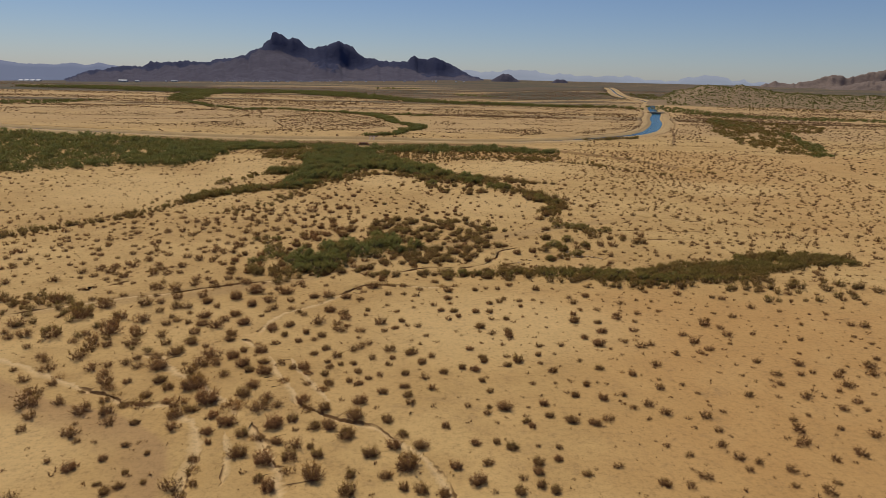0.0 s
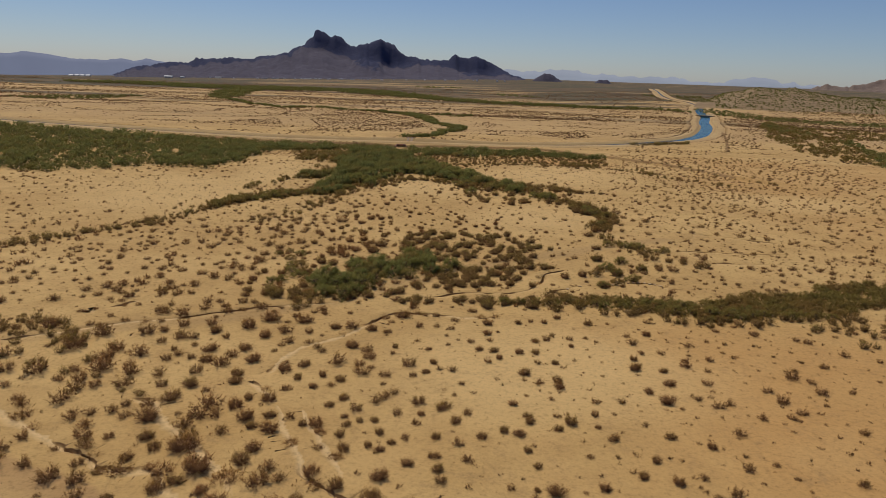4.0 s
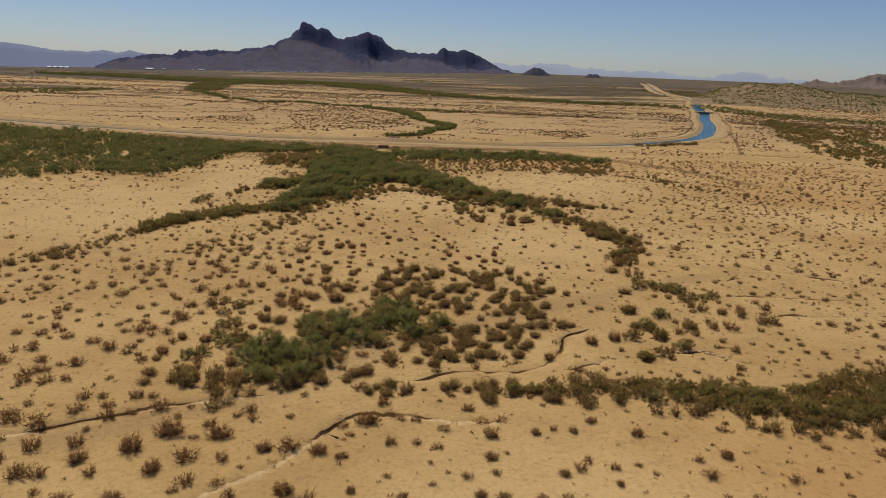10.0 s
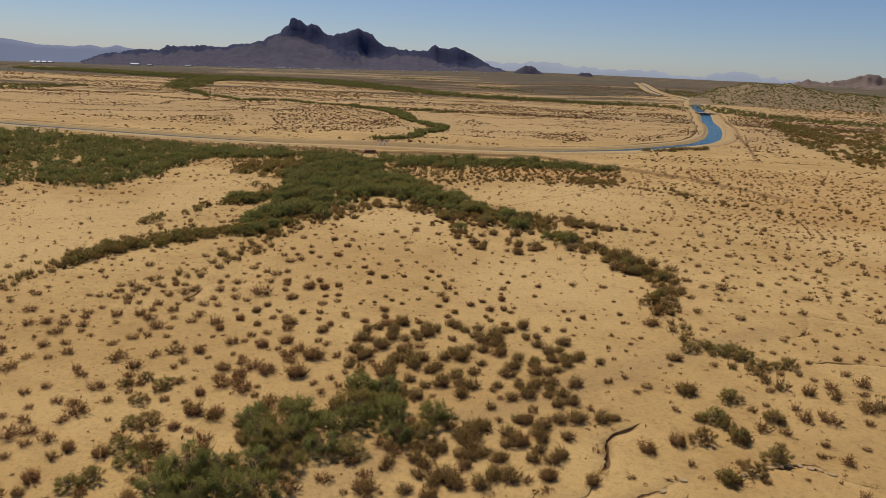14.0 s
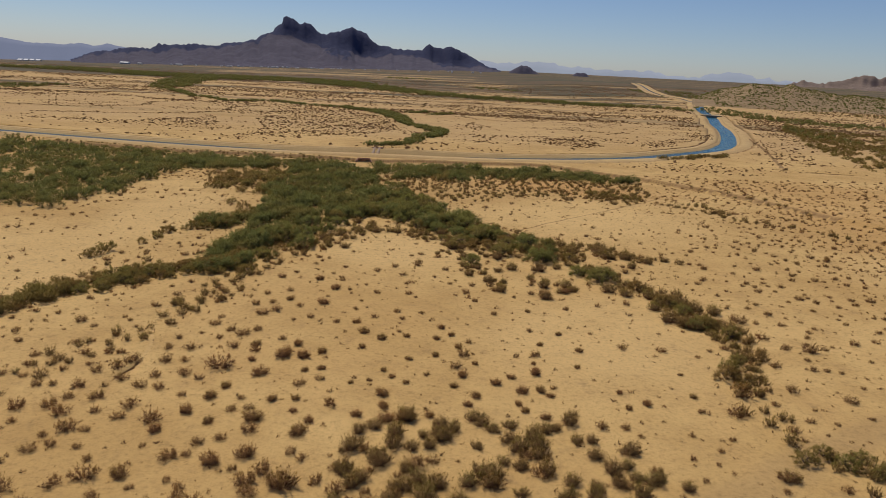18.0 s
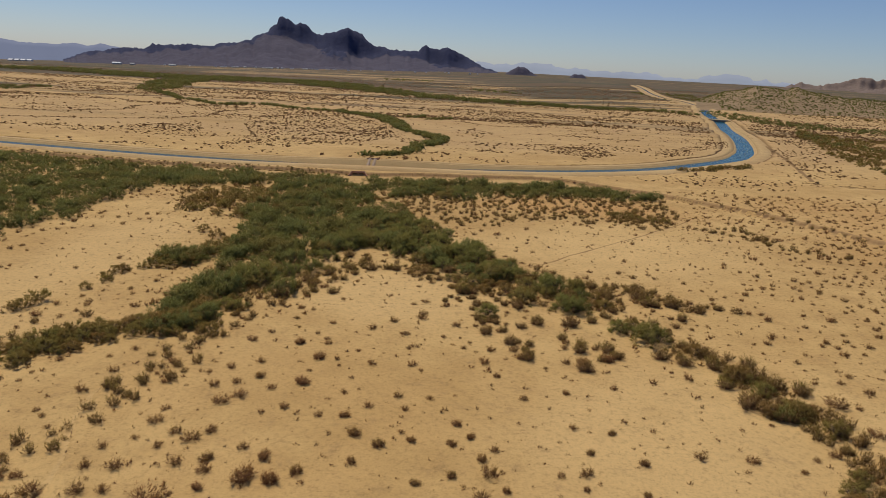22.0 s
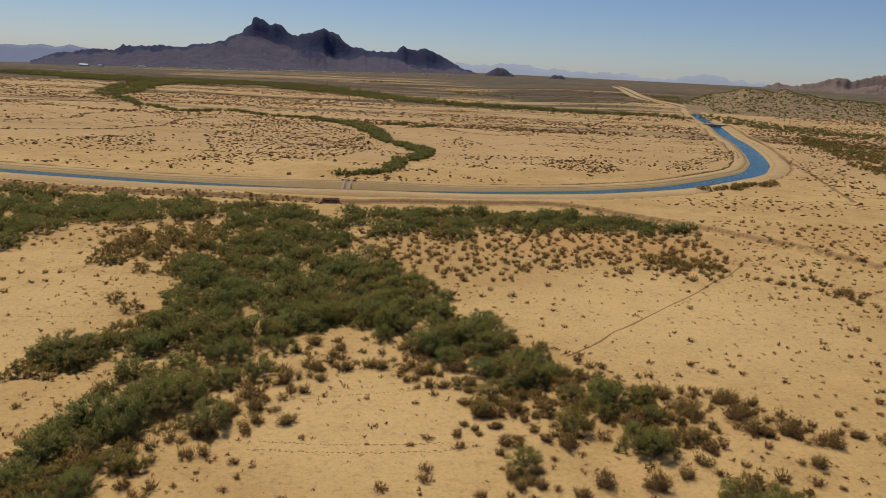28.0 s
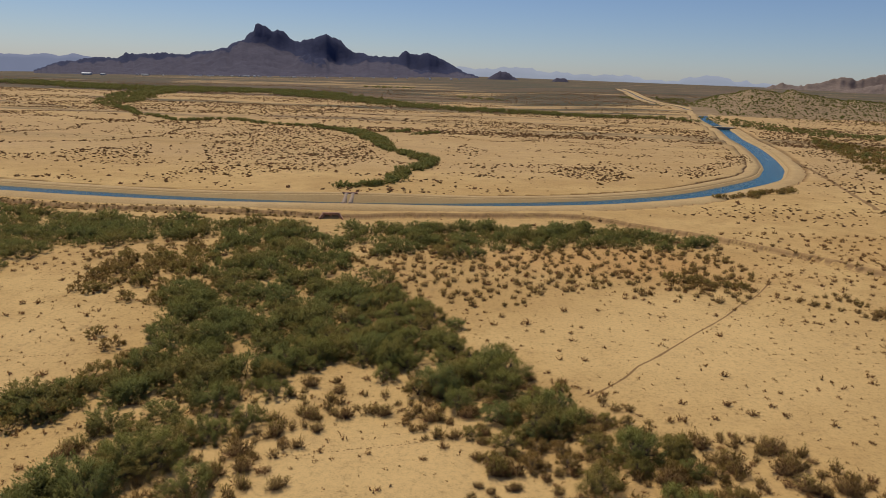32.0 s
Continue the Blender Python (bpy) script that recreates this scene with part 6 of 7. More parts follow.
plant_things(gre_models, ARM_BRUSH[:, :2], ARM_BRUSH[:, 2] * 1.25, 0.8, ["olive brown desert brush beside the wash"] * 3, "bush", "brush along the arms of the wash")
o = np.argsort(np.abs(brush[:, 0] + 6) + 0.2 * np.abs(brush[:, 1] - 160))
brush = brush[o]
bs = np.where((brush[:, 1] < 168) & (brush[:, 1] > 112), rng.uniform(1.0, 1.75, len(brush)), rng.uniform(0.75, 1.4, len(brush)))
plant_things(gre_models, brush[:290], bs[:290], 0.8, ["grey-brown twiggy desert brush, half dry"] * 3, "bush", "dry brush along the washes")
lod_g = [joined(*creosote(230 + i, 32, 12, 0.068, 0.012, 1)) for i in range(5)]
scatter_stuff("dry_brush", lod_g, brush[290:], bs[290:], rng.uniform(0, 6.28, len(brush) - 290), BRUSH_FAR, "olive and brown half dry brush", "brush", 0.95)

scatter_stuff("bank_brush", lod_g, bank_brush, rng.uniform(0.4, 0.95, len(bank_brush)), rng.uniform(0, 6.28, len(bank_brush)), BRUSH_FAR, "brown dry brush along the eroded canal bank", "brush", 0.8)

# mesquite and palo verde
all_t = np.vstack([mid_trees, ARM_TREES[:, :2], trees])
all_s = np.concatenate([rng.uniform(1.8, 2.6, len(mid_trees)), ARM_TREES[:, 2], rng.lognormal(0.66, 0.28, len(trees)).clip(0.9, 3.0)])
all_s[all_t[:, 0] < -150] *= 1.35
dn = np.abs(all_t[:, 0] + 10) + 0.35 * np.clip(all_t[:, 1] - 230, 0, None)
order = np.argsort(dn)
pick, rest = order[:170], order[170:]
plant_things(mes_models, all_t[pick], all_s[pick], 0.95, ["dense green mesquite tree with feathery foliage"] * 4, "tree", "mesquite trees in the wash")
lod_m = [joined(*mesquite(260 + i, 4, 44, 36, 0.060, 0.62, 1)) for i in range(4)]
lod_f = [joined(*mesquite(270 + i, 3, 20, 14, 0.115, 0.55, 1)) for i in range(4)]
away = (all_t[rest, 0] < -120)
ra, rb = rest[~away], rest[away]
scatter_stuff("mesquite_thicket", lod_m, all_t[ra], all_s[ra], rng.uniform(0, 6.28, len(ra)), MESQUITE_FAR, "dense dark green mesquite thicket", "trees", 0.95)
scatter_stuff("mesquite_woodland", lod_f, all_t[rb], all_s[rb] * 1.0, rng.uniform(0, 6.28, len(rb)), MESQUITE_FAR, "dense dark green mesquite woodland beside the canal", "trees", 0.95)
plant_things(oli_models, belt[:90], rng.uniform(0.75, 1.35, len(belt[:90])), 0.95, ["low olive green mesquite shrub in a dense belt"] * 4, "shrub", "belt of low mesquite")
if len(belt) > 90:
    scatter_stuff("shrub_belt", lod_m, belt[90:], rng.uniform(0.75, 1.35, len(belt) - 90), rng.uniform(0, 6.28, len(belt) - 90), OLIVE_FAR, "dense belt of low olive mesquite", "shrubs", 0.9)
lod_s = [joined(*mesquite(280 + i, 4, 32, 22, 0.09, 0.62, 1)) for i in range(4)]
plant_things(oli_models, mid_shrubs, rng.uniform(1.0, 1.5, len(mid_shrubs)), 0.95, ["olive brown desert shrub by the dry wash"] * 4, "shrub", "olive shrubs by the dry wash")
st = small_trees[np.argsort(np.abs(small_trees[:, 0]) + np.abs(small_trees[:, 1] - 200))]
plant_things(oli_models, st[:120], rng.uniform(1.0, 1.7, 120), 0.95, ["low olive green mesquite shrub"] * 4, "shrub", "low mesquite along the wash")
scatter_stuff("wash_scrub", lod_s, st[120:], rng.uniform(1.1, 2.0, len(st) - 120), rng.uniform(0, 6.28, len(st) - 120), OLIVE_FAR, "olive green shrubs lining the washes", "shrubs", 0.95)
drop_models(cre_models + gre_models + mes_models + oli_models)


# scrub of the plain beyond the canal
def plain_density(x, y):
    s = lumps(x * 0.28, y, 22, 51) + 0.9 * lumps(x * 0.4, y, 8, 52)
    d = 0.17 * np.clip(-0.35 + 2.0 * s, 0.06, 1.8)
    return d * (1 - 0.6 * smooth(560, 1400, y))


far1 = off_canal(scatter(-420, 420, 352, 620, plain_density, 0.2), 17, 16)
rows_ = np.vstack([along(p_, w_, 1.7, 0.7) for p_, w_ in (
    ([(-300, 508), (-238, 516), (-227, 526), (-220, 537), (-211, 549), (-217, 578), (-208, 608), (-210, 639), (-224, 662)], (1.8, 2.6, 2.4)),
    ([(-240, 470), (-180, 495), (-166, 512), (-161, 526), (-155, 532), (-160, 565), (-150, 600)], (1.6, 2.4, 1.6)),
    ([(-230, 440), (-171, 448), (-163, 459), (-159, 469), (-150, 474)], (1.0, 1.2, 2.2)),
    ([(-112, 405), (-106, 410), (-100, 420), (-94, 432), (-88, 440)], (2.2, 2.6, 1.6)),
    ([(-70, 482), (-61, 498), (-53, 516), (-46, 535)], (1.2, 2.0, 2.2)), ([(-66, 462), (-59, 476), (-46, 499)], (1.2, 1.8, 1.6)), ([(-72, 470), (-62, 488), (-52, 506)], (1.0, 1.6)),
    ([(-60, 640), (-13, 614), (10, 600), (29, 611), (60, 600)], (1.6, 2.2, 1.6)), ([(-13, 590), (20, 570), (46, 582), (80, 570)], (1.6, 2.2, 1.6)), ([(0, 690), (36, 682), (80, 690), (130, 680)], (2, 3, 2)),
    ([(-200, 780), (-120, 770), (-60, 760), (20, 770)], (3, 4, 3)), ([(-260, 880), (-190, 850), (-130, 842)], (4, 5, 4)), ([(-420, 640), (-330, 655), (-250, 690)], (3, 4, 3)), ([(-420, 700), (-340, 705), (-262, 735)], (4, 5, 4)))])
MOTTLED = [(-133, 527), (-126, 583), (-106, 615), (-90, 602), (-50, 549), (-41, 477), (-55, 429), (-71, 424), (-82, 407), (-97, 416), (-101, 402), (-107, 413), (-108, 453)]
far1 = np.vstack([far1, rows_, in_poly(MOTTLED, 2.3, 0.55), in_poly([(-162, 475), (-151, 479), (-150, 505), (-131, 459), (-130, 437), (-137, 449), (-150, 452)], 2.2, 0.7),
                  in_poly([(29, 450), (37, 463), (57, 470), (63, 442), (49, 427), (36, 437)], 1.9, 0.85), in_poly([(81, 457), (111, 496), (152, 549), (138, 509), (108, 477), (86, 442)], 2.2, 0.7),
                  in_poly([(-32, 713), (6, 809), (49, 731), (54, 595), (43, 567), (20, 590), (-14, 657)], 3.0, 0.55), in_poly([(-14, 516), (-2, 548), (12, 526), (4, 492)], 2.6, 0.5),
                  in_poly([(221, 690), (277, 686), (361, 583), (251, 402), (196, 353), (222, 456), (215, 553), (190, 500), (178, 500)], 3.4, 0.42), in_poly([(204, 391), (238, 381), (156, 247), (169, 294)], 3.2, 0.4),
                  in_poly([(165, 520), (178, 500), (160, 440), (150, 400), (132, 396), (140, 440), (150, 480)], 3.0, 0.5), in_poly([(309, 794), (340, 987), (536, 1012), (420, 760)], 5.0, 0.7),
                  along([(118, 386), (128, 381), (142, 380)], (2, 2), 2.0, 0.6), along([(127, 396), (146, 452), (160, 500)], (3, 3), 4.0, 0.5)])


def low_tuft(seed, n, size):
    """A low rounded tuft of a few sprays."""
    r = np.random.default_rng(seed)
    az = r.uniform(0, 6.28, n)
    ax = np.stack([np.cos(az), np.sin(az), r.uniform(0.2, 1.0, n)], 1)
    return sprays(ax * [0.42, 0.42, 0.36] * r.uniform(0.5, 1, (n, 1)) + [0, 0, 0.08], ax, size, r, 0.62)


tuft = [low_tuft(300 + i, 13, 0.40) for i in range(5)]
scatter_stuff("plain_scrub", tuft, far1, rng.lognormal(-0.42, 0.42, len(far1)).clip(0.25, 1.5), rng.uniform(0, 6.28, len(far1)), PLAIN_SCRUB, "low brown scrub dotting the sandy plain", "scrub", 0.85)
n = 60000
far2 = np.stack([rng.uniform(-1, 1, n), rng.uniform(0, 1, n)], 1)
far2[:, 1] = 600 + 900 * far2[:, 1] ** 1.2
far2[:, 0] *= 0.75 * far2[:, 1]
s = lumps(far2[:, 0] * 0.22, far2[:, 1], 34, 55) + 0.6 * lumps(far2[:, 0] * 0.3, far2[:, 1], 13, 56)
far2 = off_canal(far2[s > 0.12 + 0.4 * rng.uniform(-1, 1, n)], 17, 16)
tuft2 = [low_tuft(320 + i, 6, 0.6) for i in range(3)]
scatter_stuff("distant_scrub", tuft2, far2, rng.uniform(0.7, 1.7, len(far2)), rng.uniform(0, 6.28, len(far2)), PLAIN_SCRUB, "low scrub on the distant plain", "scrub", 0.8)
wash2 = np.vstack([
    along([(-92, 622), (-108, 625), (-124, 629), (-138, 641), (-148, 651), (-162, 660), (-171, 644), (-180, 630), (-200, 651), (-214, 666), (-224, 668), (-240, 696), (-268, 740)], (3, 2.6, 3, 3.4, 4, 3.4, 2.6, 2.4, 3.4, 4), 2.8, 0.75),
    along([(-268, 740), (-290, 769), (-311, 843), (-334, 924), (-355, 1020), (-362, 1100)], (9, 16, 22, 24, 30), 6.5, 0.75),
    along([(-410, 646), (-387, 674), (-374, 727)], (26, 24, 14), 5.5, 0.7)])
wash2b = np.vstack([
    along([(-640, 1190), (-522, 1160), (-420, 1110), (-358, 1130), (-296, 1163), (-215, 1150), (-157, 1069), (-109, 1012), (-64, 947), (-26, 908), (8, 883), (41, 866), (74, 860), (115, 842), (140, 834), (165, 828), (192, 829), (214, 817)], (70, 60, 60, 60, 80, 80, 55, 45, 36, 32, 28, 24, 16, 12), 6.6, 0.82),
    along([(-150, 1528), (-80, 1538)], (30, 30), 12, 0.6), along([(20, 1178), (70, 1142)], (16, 14), 8, 0.6), along([(-43, 601), (-34, 611)], (3, 3), 2.4, 0.7), along([(-28, 588), (-13, 612)], (2, 2), 2.4, 0.6)])
wash3 = np.vstack([
    in_poly([(254, 677), (246, 600), (241, 562), (227, 479), (206, 400), (184, 345), (172, 349), (166, 400), (176, 440), (183, 489), (205, 545), (222, 610)], 3.8, 0.5),
    in_poly([(235, 650), (262, 622), (300, 600), (300, 560), (262, 500), (232, 480), (241, 562)], 4.2, 0.4),
    along([(300, 960), (340, 900), (420, 860), (520, 850)], (20, 22, 20), 8.0, 0.5)])
wash4 = np.vstack([
    along([(252, 860), (262, 812), (272, 777), (279, 736), (292, 712), (311, 702), (340, 694), (420, 690)], (16, 26, 30, 28, 24, 22), 5.4, 0.82),
    in_poly([(254, 677), (241, 562), (232, 520), (214, 545), (226, 620)], 5.0, 0.5), along([(228, 480), (205, 398), (184, 342)], (4, 5, 4), 3.6, 0.7)])
wash = np.vstack([wash2, wash2b, far_wash])
lod_w = [joined(*mesquite(290 + i, 3, 16, 9, 0.22, 0.62, 1)) for i in range(4)]
scatter_stuff("distant_wash_trees", lod_w, wash, np.where(wash[:, 1] > 800, 1.5, 1.0) * rng.uniform(1.3, 2.4, len(wash)), rng.uniform(0, 6.28, len(wash)), MESQUITE_FAR, "green trees along a distant wash", "trees", 0.9)
scatter_stuff("green_wash_trees", lod_w, wash4, rng.uniform(1.0, 2.2, len(wash4)), rng.uniform(0, 6.28, len(wash4)), MESQUITE_FAR, "green trees in the wash beyond the canal bend", "trees", 0.9)
scatter_stuff("olive_wash_scrub", lod_w, wash3, rng.uniform(1.0, 2.4, len(wash3)), rng.uniform(0, 6.28, len(wash3)), OLIVE_FAR, "olive and yellowish green scrub in the wash beyond the canal bend", "scrub", 0.8)

# scrub on the stony hill
deps = bpy.context.evaluated_depsgraph_get()
n = 16000
hx = np.stack([rng.uniform(270, 900, n), rng.uniform(900, 1330, n)], 1)
hx = off_canal(hx, 17, 16)
from mathutils.bvhtree import BVHTree
tree_ = BVHTree.FromObject(scrub_hill, deps)
hz = []
for px, py in hx:
    hit = tree_.ray_cast(Vector((px, py, 200)), Vector((0, 0, -1)))
    hz.append(hit[0].z if hit[0] else float(ground_z(np.array([px]), np.array([py]), False)[0]))
hz = np.array(hz)
hv, ht, hn, k = [], [], [], 0
for (px, py), pz in zip(hx, hz):
    v, t, nn = tuft2[int(rng.integers(0, 3))]
    hv.append(v * rng.lognormal(0.18, 0.4) + [px, py, pz - 0.2])
    ht.append(t + k)
    hn.append(nn)
    k += len(v)
tagged(new("hill_scrub", mesh_of("hill_scrub", np.vstack(hv), np.vstack(ht), (MESQUITE_FAR,), normals=np.vstack(hn))), "dark scrub dotting the stony hill", "scrub", kind="stuff")


# ---- canal works ----
def solid(name, build, mat, parent, label=""):
    bm = bmesh.new()
    build(bm)
    return part(name, bm, mat, parent, label)


def tube(bm, p, q_, r, n=14):
    p, q_ = Vector(p), Vector(q_)
    m = Matrix.Translation((p + q_) / 2) @ (q_ - p).to_track_quat("Z", "Y").to_matrix().to_4x4()
    bmesh.ops.create_cone(bm, cap_ends=True, segments=n, radius1=r, radius2=r, depth=(q_ - p).length, matrix=m)


# drain under the near bank: a box with two mouths and splayed wing walls
culvert = empty("culvert", pose(-42.0, 353.0, -1.35, 0, 0, 6))
solid("headwall", lambda bm: (box(bm, -2.3, 0, 1.35, 2.3, 0.45, 1.9, 0.04), box(bm, -2.3, 0, 0, -1.85, 0.45, 1.35, 0.03), box(bm, 1.85, 0, 0, 2.3, 0.45, 1.35, 0.03), box(bm, -0.2, 0, 0, 0.2, 0.45, 1.35, 0.03)), SHADE, culvert)
for sx in (-1, 1):
    def wing(bm, sx=sx):
        box(bm, -0.18, -1.7, 0, 0.18, 0, 1.75, 0.03)
        for v in bm.verts:
            if v.co.y < -0.8 and v.co.z > 1:
                v.co.z -= 0.95
        bmesh.ops.rotate(bm, verts=bm.verts, cent=(0, 0, 0), matrix=Matrix.Rotation(sx * 0.55, 3, "Z"))
        bmesh.ops.translate(bm, verts=bm.verts, vec=(sx * 2.2, 0, 0))
    solid("wing_wall", wing, SHADE, culvert)
for sx in (-1.03, 1.03):
    solid("barrel", lambda bm, sx=sx: (box(bm, sx - 0.83, 0.45, 0, sx - 0.75, 5, 1.4), box(bm, sx + 0.75, 0.45, 0, sx + 0.83, 5, 1.4), box(bm, sx - 0.83, 0.45, 1.36, sx + 0.83, 5, 1.45), box(bm, sx - 0.83, 4.9, 0, sx + 0.83, 5.0, 1.4)), SHADE, culvert, "dark culvert barrel")
solid("apron", lambda bm: box(bm, -2.6, -3.2, -0.25, 2.6, 0.5, 0.06, 0.03), CONCRETE, culvert, "sand-covered concrete apron")
tagged(culvert, "brown concrete box culvert with two dark mouths in the bank", "culvert")

# twin pipe chute on the far lining
chute = empty("pipe_chute", pose(-39.9, 374.6, -1.25, 0, 0, 4))
solid("headwall", lambda bm: (box(bm, -2.2, 3.3, 1.2, 2.2, 3.7, 2.75, 0.04),), SHADE, chute)
for px in (-1.0, 0.9):
    def flume(bm, px=px):
        tube(bm, (px - 0.7, 0.0, 0.05), (px, 3.4, 2.3), 0.78)
    solid("pipe", flume, PIPE, chute, "pale concrete drain pipe")
    solid("rim", lambda bm, px=px: tube(bm, (px - 0.72, -0.12, -0.03), (px - 0.66, 0.14, 0.14), 0.72), PIPE, chute)
for px in (-2.0, -0.2, 1.85):
    solid("cradle", lambda bm, px=px: [box(bm, px - 0.16 - 0.6 * (1 - k / 5), 0.2 + k * 0.64, 0.0 + k * 0.42, px + 0.16 - 0.6 * (1 - k / 5), 0.9 + k * 0.64, 0.55 + k * 0.42) for k in range(5)], SHADE, chute, "brown stepped concrete cradle")
solid("top_beam", lambda bm: box(bm, -2.3, 3.1, 2.75, 2.3, 3.8, 3.0, 0.04), SHADE, chute)
tagged(chute, "twin pale drain pipes sloping down the canal bank", "drain pipes")

# covered crossing of the canal and its gate
cdir = Vector((32.5, 103.0, 0)).normalized()
ang = math.degrees(math.atan2(-cdir.x, cdir.y))
gate = empty("check_gate", pose(219.5, 749, 0.7, 0, 0, ang))
solid("deck", lambda bm: box(bm, -7.5, -1.6, 0.25, 7.5, 1.8, 0.7, 0.05), CONCRETE, gate)
for px in (-6.2, -2.1, 2.1, 6.2):
    solid("pier", lambda bm, px=px: box(bm, px - 0.3, -1.4, -3.2, px + 0.3, 1.6, 0.25, 0.05), CONCRETE, gate)
for px in (-4.15, 0, 4.15):
    solid("gate_leaf", lambda bm, px=px: box(bm, px - 1.75, 0.3, -2.2, px + 1.75, 0.5, 0.2, 0.02), STEEL, gate, "dark steel gate leaf")
for px in (-8.2, -4.1, 0, 4.1, 8.2):
    solid("rail_post", lambda bm, px=px: box(bm, px - 0.05, -1.55, 0.7, px + 0.05, -1.45, 1.8), STEEL, gate)
solid("handrail", lambda bm: box(bm, -8.4, -1.56, 1.75, 8.4, -1.44, 1.87), STEEL, gate)
tagged(gate, "concrete check gate with steel leaves across the canal", "gate")


def fill(bm):
    box(bm, -9, 1.9, -2.0, 9, 9, 0.6)
    bmesh.ops.subdivide_edges(bm, edges=bm.edges[:], cuts=5, use_grid_fill=True)
    for v in bm.verts:
        if v.co.z > 0.5:
            v.co.z += 0.18 * noise.noise(v.co * 0.15)
        if abs(v.co.x) > 8.9:
            v.co.x *= 1.15 if v.co.z < 0 else 1.0


cross = empty("earth_crossing", pose(219.5, 749, 0.6, 0, 0, ang))
solid("fill", fill, DIRT, cross)
tagged(cross, "sandy earth fill carrying the wash over the canal", "embankment", kind="structure")


# ---- ledge rocks along the small cut bank ----
def rock(name, x, y, z, s, seed):
    r = random.Random(seed)
    bm = bmesh.new()
    bmesh.ops.create_icosphere(bm, subdivisions=2, radius=1)
    for v in bm.verts:
        n = noise.noise(v.co * 1.3 + Vector((seed, 0, 0)))
        v.co = Vector((v.co.x * s[0] * (1 + 0.3 * n), v.co.y * s[1] * (1 + 0.35 * n), max(-0.6, min(0.55, v.co.z * (1 + 0.3 * n))) * s[2]))
    me = bpy.data.meshes.new(name)
    bm.to_mesh(me)
    bm.free()
    me.materials.append(ROCKM)
    ob = new(name, me)
    ob.matrix_world = pose(x, y, z, r.uniform(-8, 8), r.uniform(-8, 8), r.uniform(0, 360))
    return tagged(ob, "flat pale slab of caliche rock at a cut bank", "rock", "caliche slabs")


for k, (rx, ry) in enumerate([(22.6, 132.4), (23.4, 132.7), (25.6, 133.8), (26.6, 134.3), (27.5, 134.5), (28.6, 134.6), (29.4, 134.2), (30.2, 134.0), (31.0, 133.4), (14.6, 129.4), (16.9, 131.2)]):
    rz = float(ground_z(np.array([rx]), np.array([ry]))[0])
    rock("rock_slab", rx, ry, rz + 0.06, (rng.uniform(0.3, 0.6), rng.uniform(0.2, 0.32), rng.uniform(0.14, 0.22)), 400 + k)

# ---- weeds in the lining joints, far bank ----
weeds = [(-63, 0.9), (-61, 1.4), (-58.5, 1.1), (-55, 1.5), (-52, 1.2), (-49.5, 1.5), (-47.6, 1.0), (-34.5, 1.3), (-33, 0.9)]
wm = plant("weed_bush", (("twigwork", creosote(500, 26, 3, 0.05)[0], TWIG), ("foliage", creosote(500, 40, 9, 0.07)[1], OLIVE)))
for wx, up in weeds:
    wc = CANAL[np.argmin(np.abs(CANAL[:, 0] - wx))]
    off = 4.0 + 1.9 * up
    wob = copy_thing(wm, Matrix.Translation((wx, wc[1] + off, -1.35 + 1.0 * up)) @ Matrix.Diagonal((0.85, 0.85, 0.85, 1)))
    tagged(wob, "dark bush rooted in the canal lining", "bush", "bushes on the canal lining")
drop_models([wm])

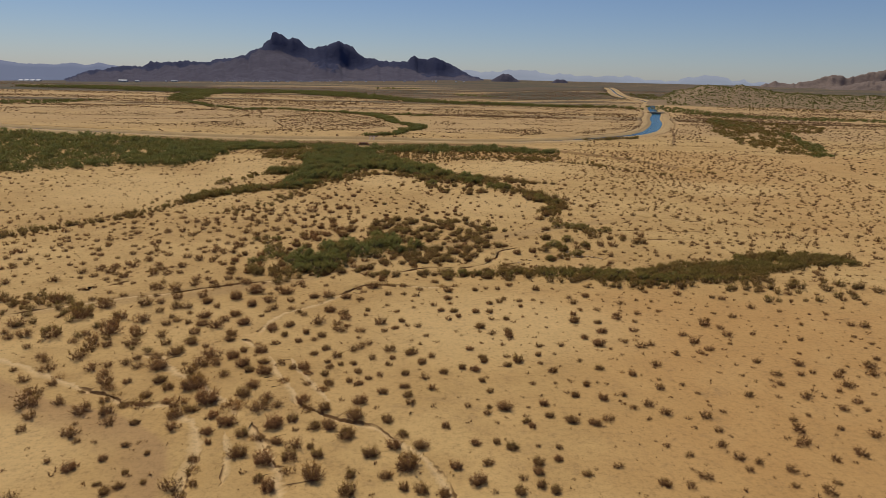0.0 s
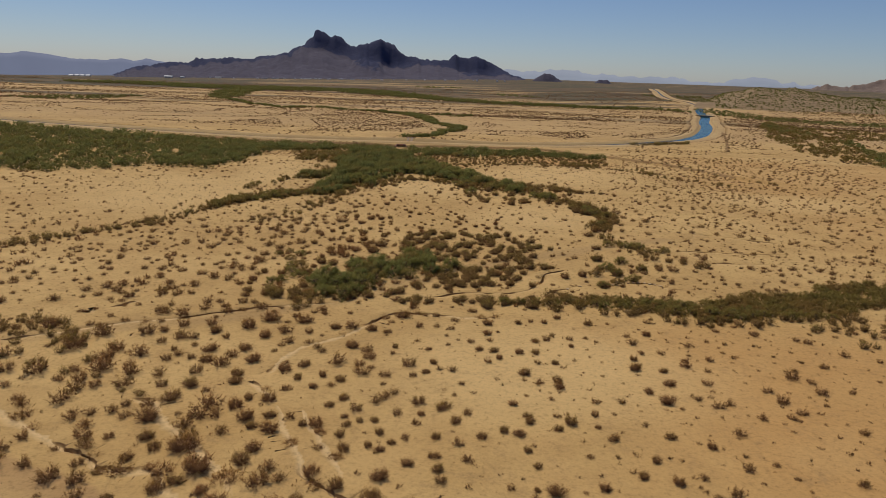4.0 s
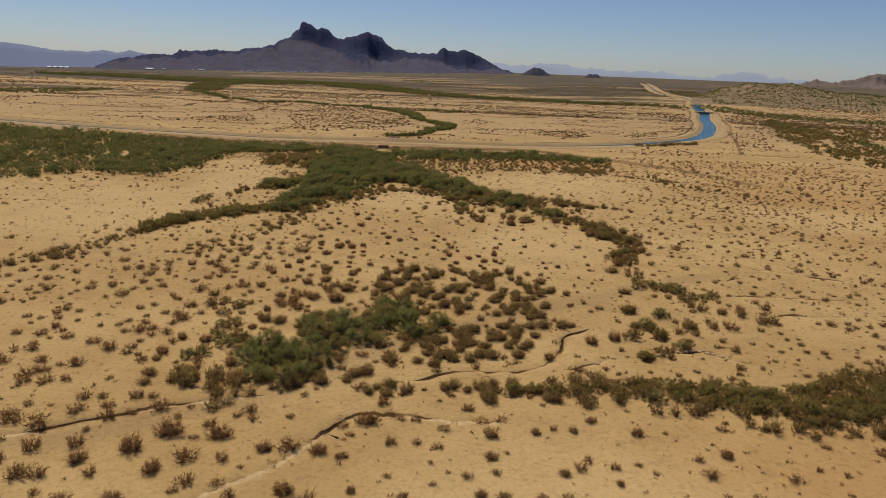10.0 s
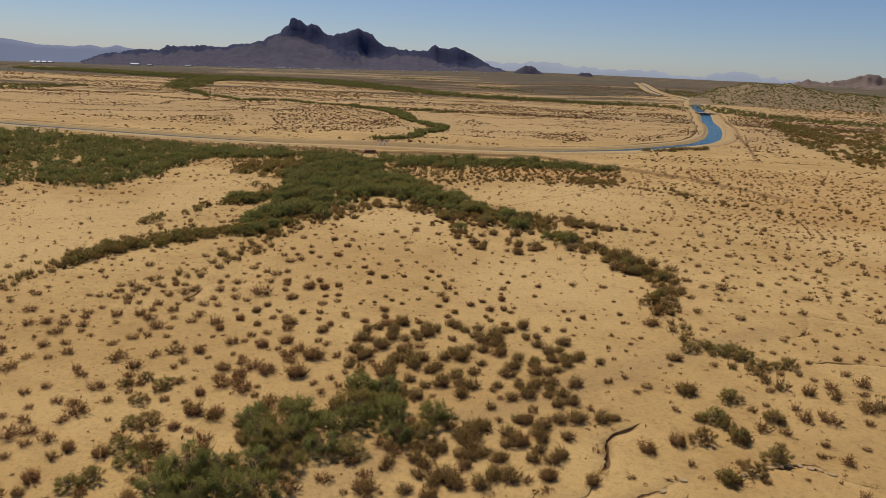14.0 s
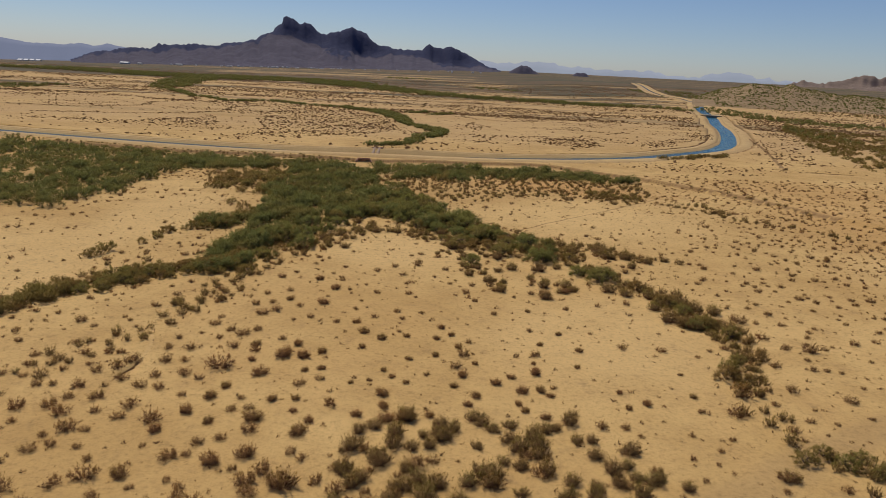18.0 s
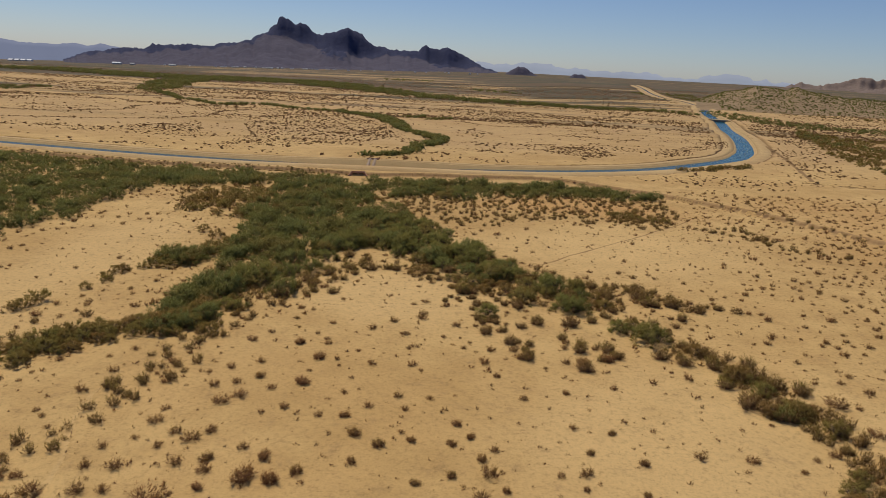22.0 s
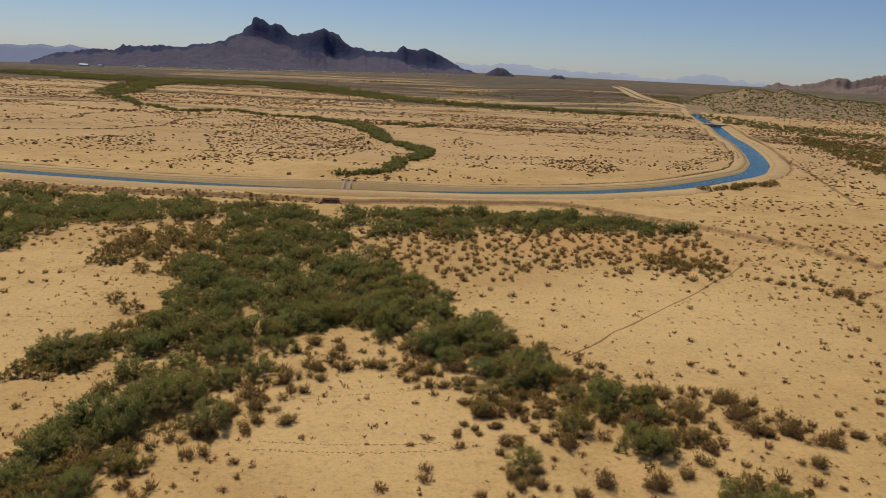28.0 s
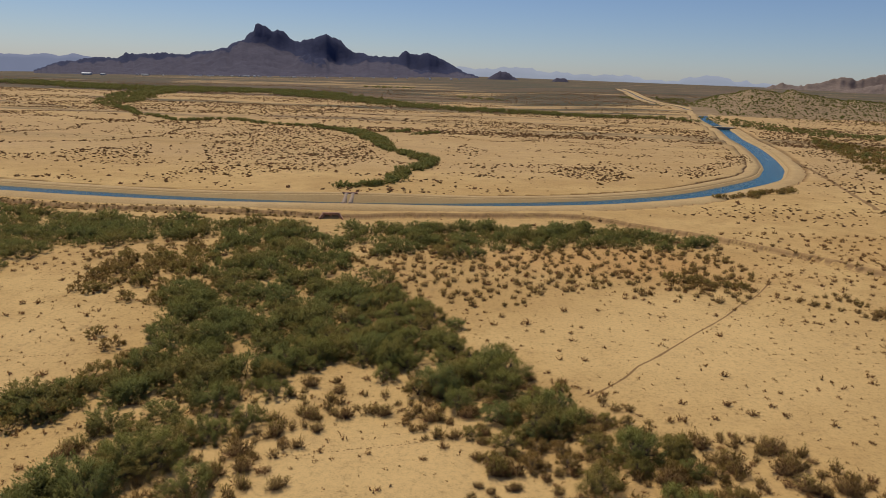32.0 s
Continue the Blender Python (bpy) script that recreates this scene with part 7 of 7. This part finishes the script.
# ---- far buildings ----
def shed(x, y, w, d, h, mat, label, turn=0):
    z = float(far_plain(np.array([x]), np.array([y]))[0])
    s = empty("shed", pose(x, y, z - 0.5, 0, 0, turn))
    solid("wall", lambda bm: box(bm, -w / 2, -d / 2, 0, w / 2, d / 2, h), GREYB, s)

    def roof(bm):
        vs = [bm.verts.new(p) for p in ((-w / 2 - 0.5, -d / 2 - 0.5, h), (w / 2 + 0.5, -d / 2 - 0.5, h), (w / 2 + 0.5, d / 2 + 0.5, h), (-w / 2 - 0.5, d / 2 + 0.5, h), (-w / 2 - 0.5, 0, h + d * 0.22), (w / 2 + 0.5, 0, h + d * 0.22))]
        for f in ((0, 1, 5, 4), (3, 4, 5, 2), (0, 4, 3), (1, 2, 5), (0, 3, 2, 1)):
            bm.faces.new([vs[i] for i in f])
    solid("roof", roof, mat, s)
    for k in (-0.25, 0.25):
        solid("door", lambda bm, k=k: box(bm, k * w - 1.6, -d / 2 - 0.12, 0, k * w + 1.6, -d / 2 - 0.02, h * 0.75), STEEL, s)
    return tagged(s, label, "building", "sheds on the plain")


for bx in (-1385, -1366, -1347, -1328):
    shed(bx, 2300, 13, 16, 3.5, WHITE, "small white-roofed shed far across the plain")
shed(-986, 2150, 24, 12, 4.5, WHITE, "long white-roofed barn far across the plain")
shed(-960, 2190, 12, 10, 3.5, GREYB, "grey shed far across the plain")
shed(-900, 2330, 20, 10, 3.5, GREYB, "grey shed far across the plain")
hv, ht, k = [], [], 0
cube = np.array([(-1, -1, 0), (1, -1, 0), (1, 1, 0), (-1, 1, 0), (-1, -1, 1), (1, -1, 1), (1, 1, 1), (-1, 1, 1), (-1, 0, 1.45), (1, 0, 1.45)], float)
cf = np.array([(0, 1, 5), (0, 5, 4), (1, 2, 6), (1, 6, 5), (2, 3, 7), (2, 7, 6), (3, 0, 4), (3, 4, 7), (4, 5, 9), (4, 9, 8), (6, 7, 8), (6, 8, 9), (5, 6, 9), (7, 4, 8)])
for _ in range(60):
    hx_, hy_ = rng.choice([rng.normal(-640, 120), rng.uniform(-1050, 60)]), rng.uniform(2440, 2600)
    s3 = np.array([rng.uniform(1.5, 4), rng.uniform(1.5, 3), rng.uniform(1.6, 3)])
    hv.append(cube * s3 + [hx_, hy_, float(far_plain(np.array([hx_]), np.array([hy_]))[0])])
    ht.append(cf + k)
    k += len(cube)
tagged(new("town_houses", mesh_of("town_houses", np.vstack(hv), np.vstack(ht), (GREYB,))), "tiny pale houses along the mountain foot", "houses", kind="stuff")
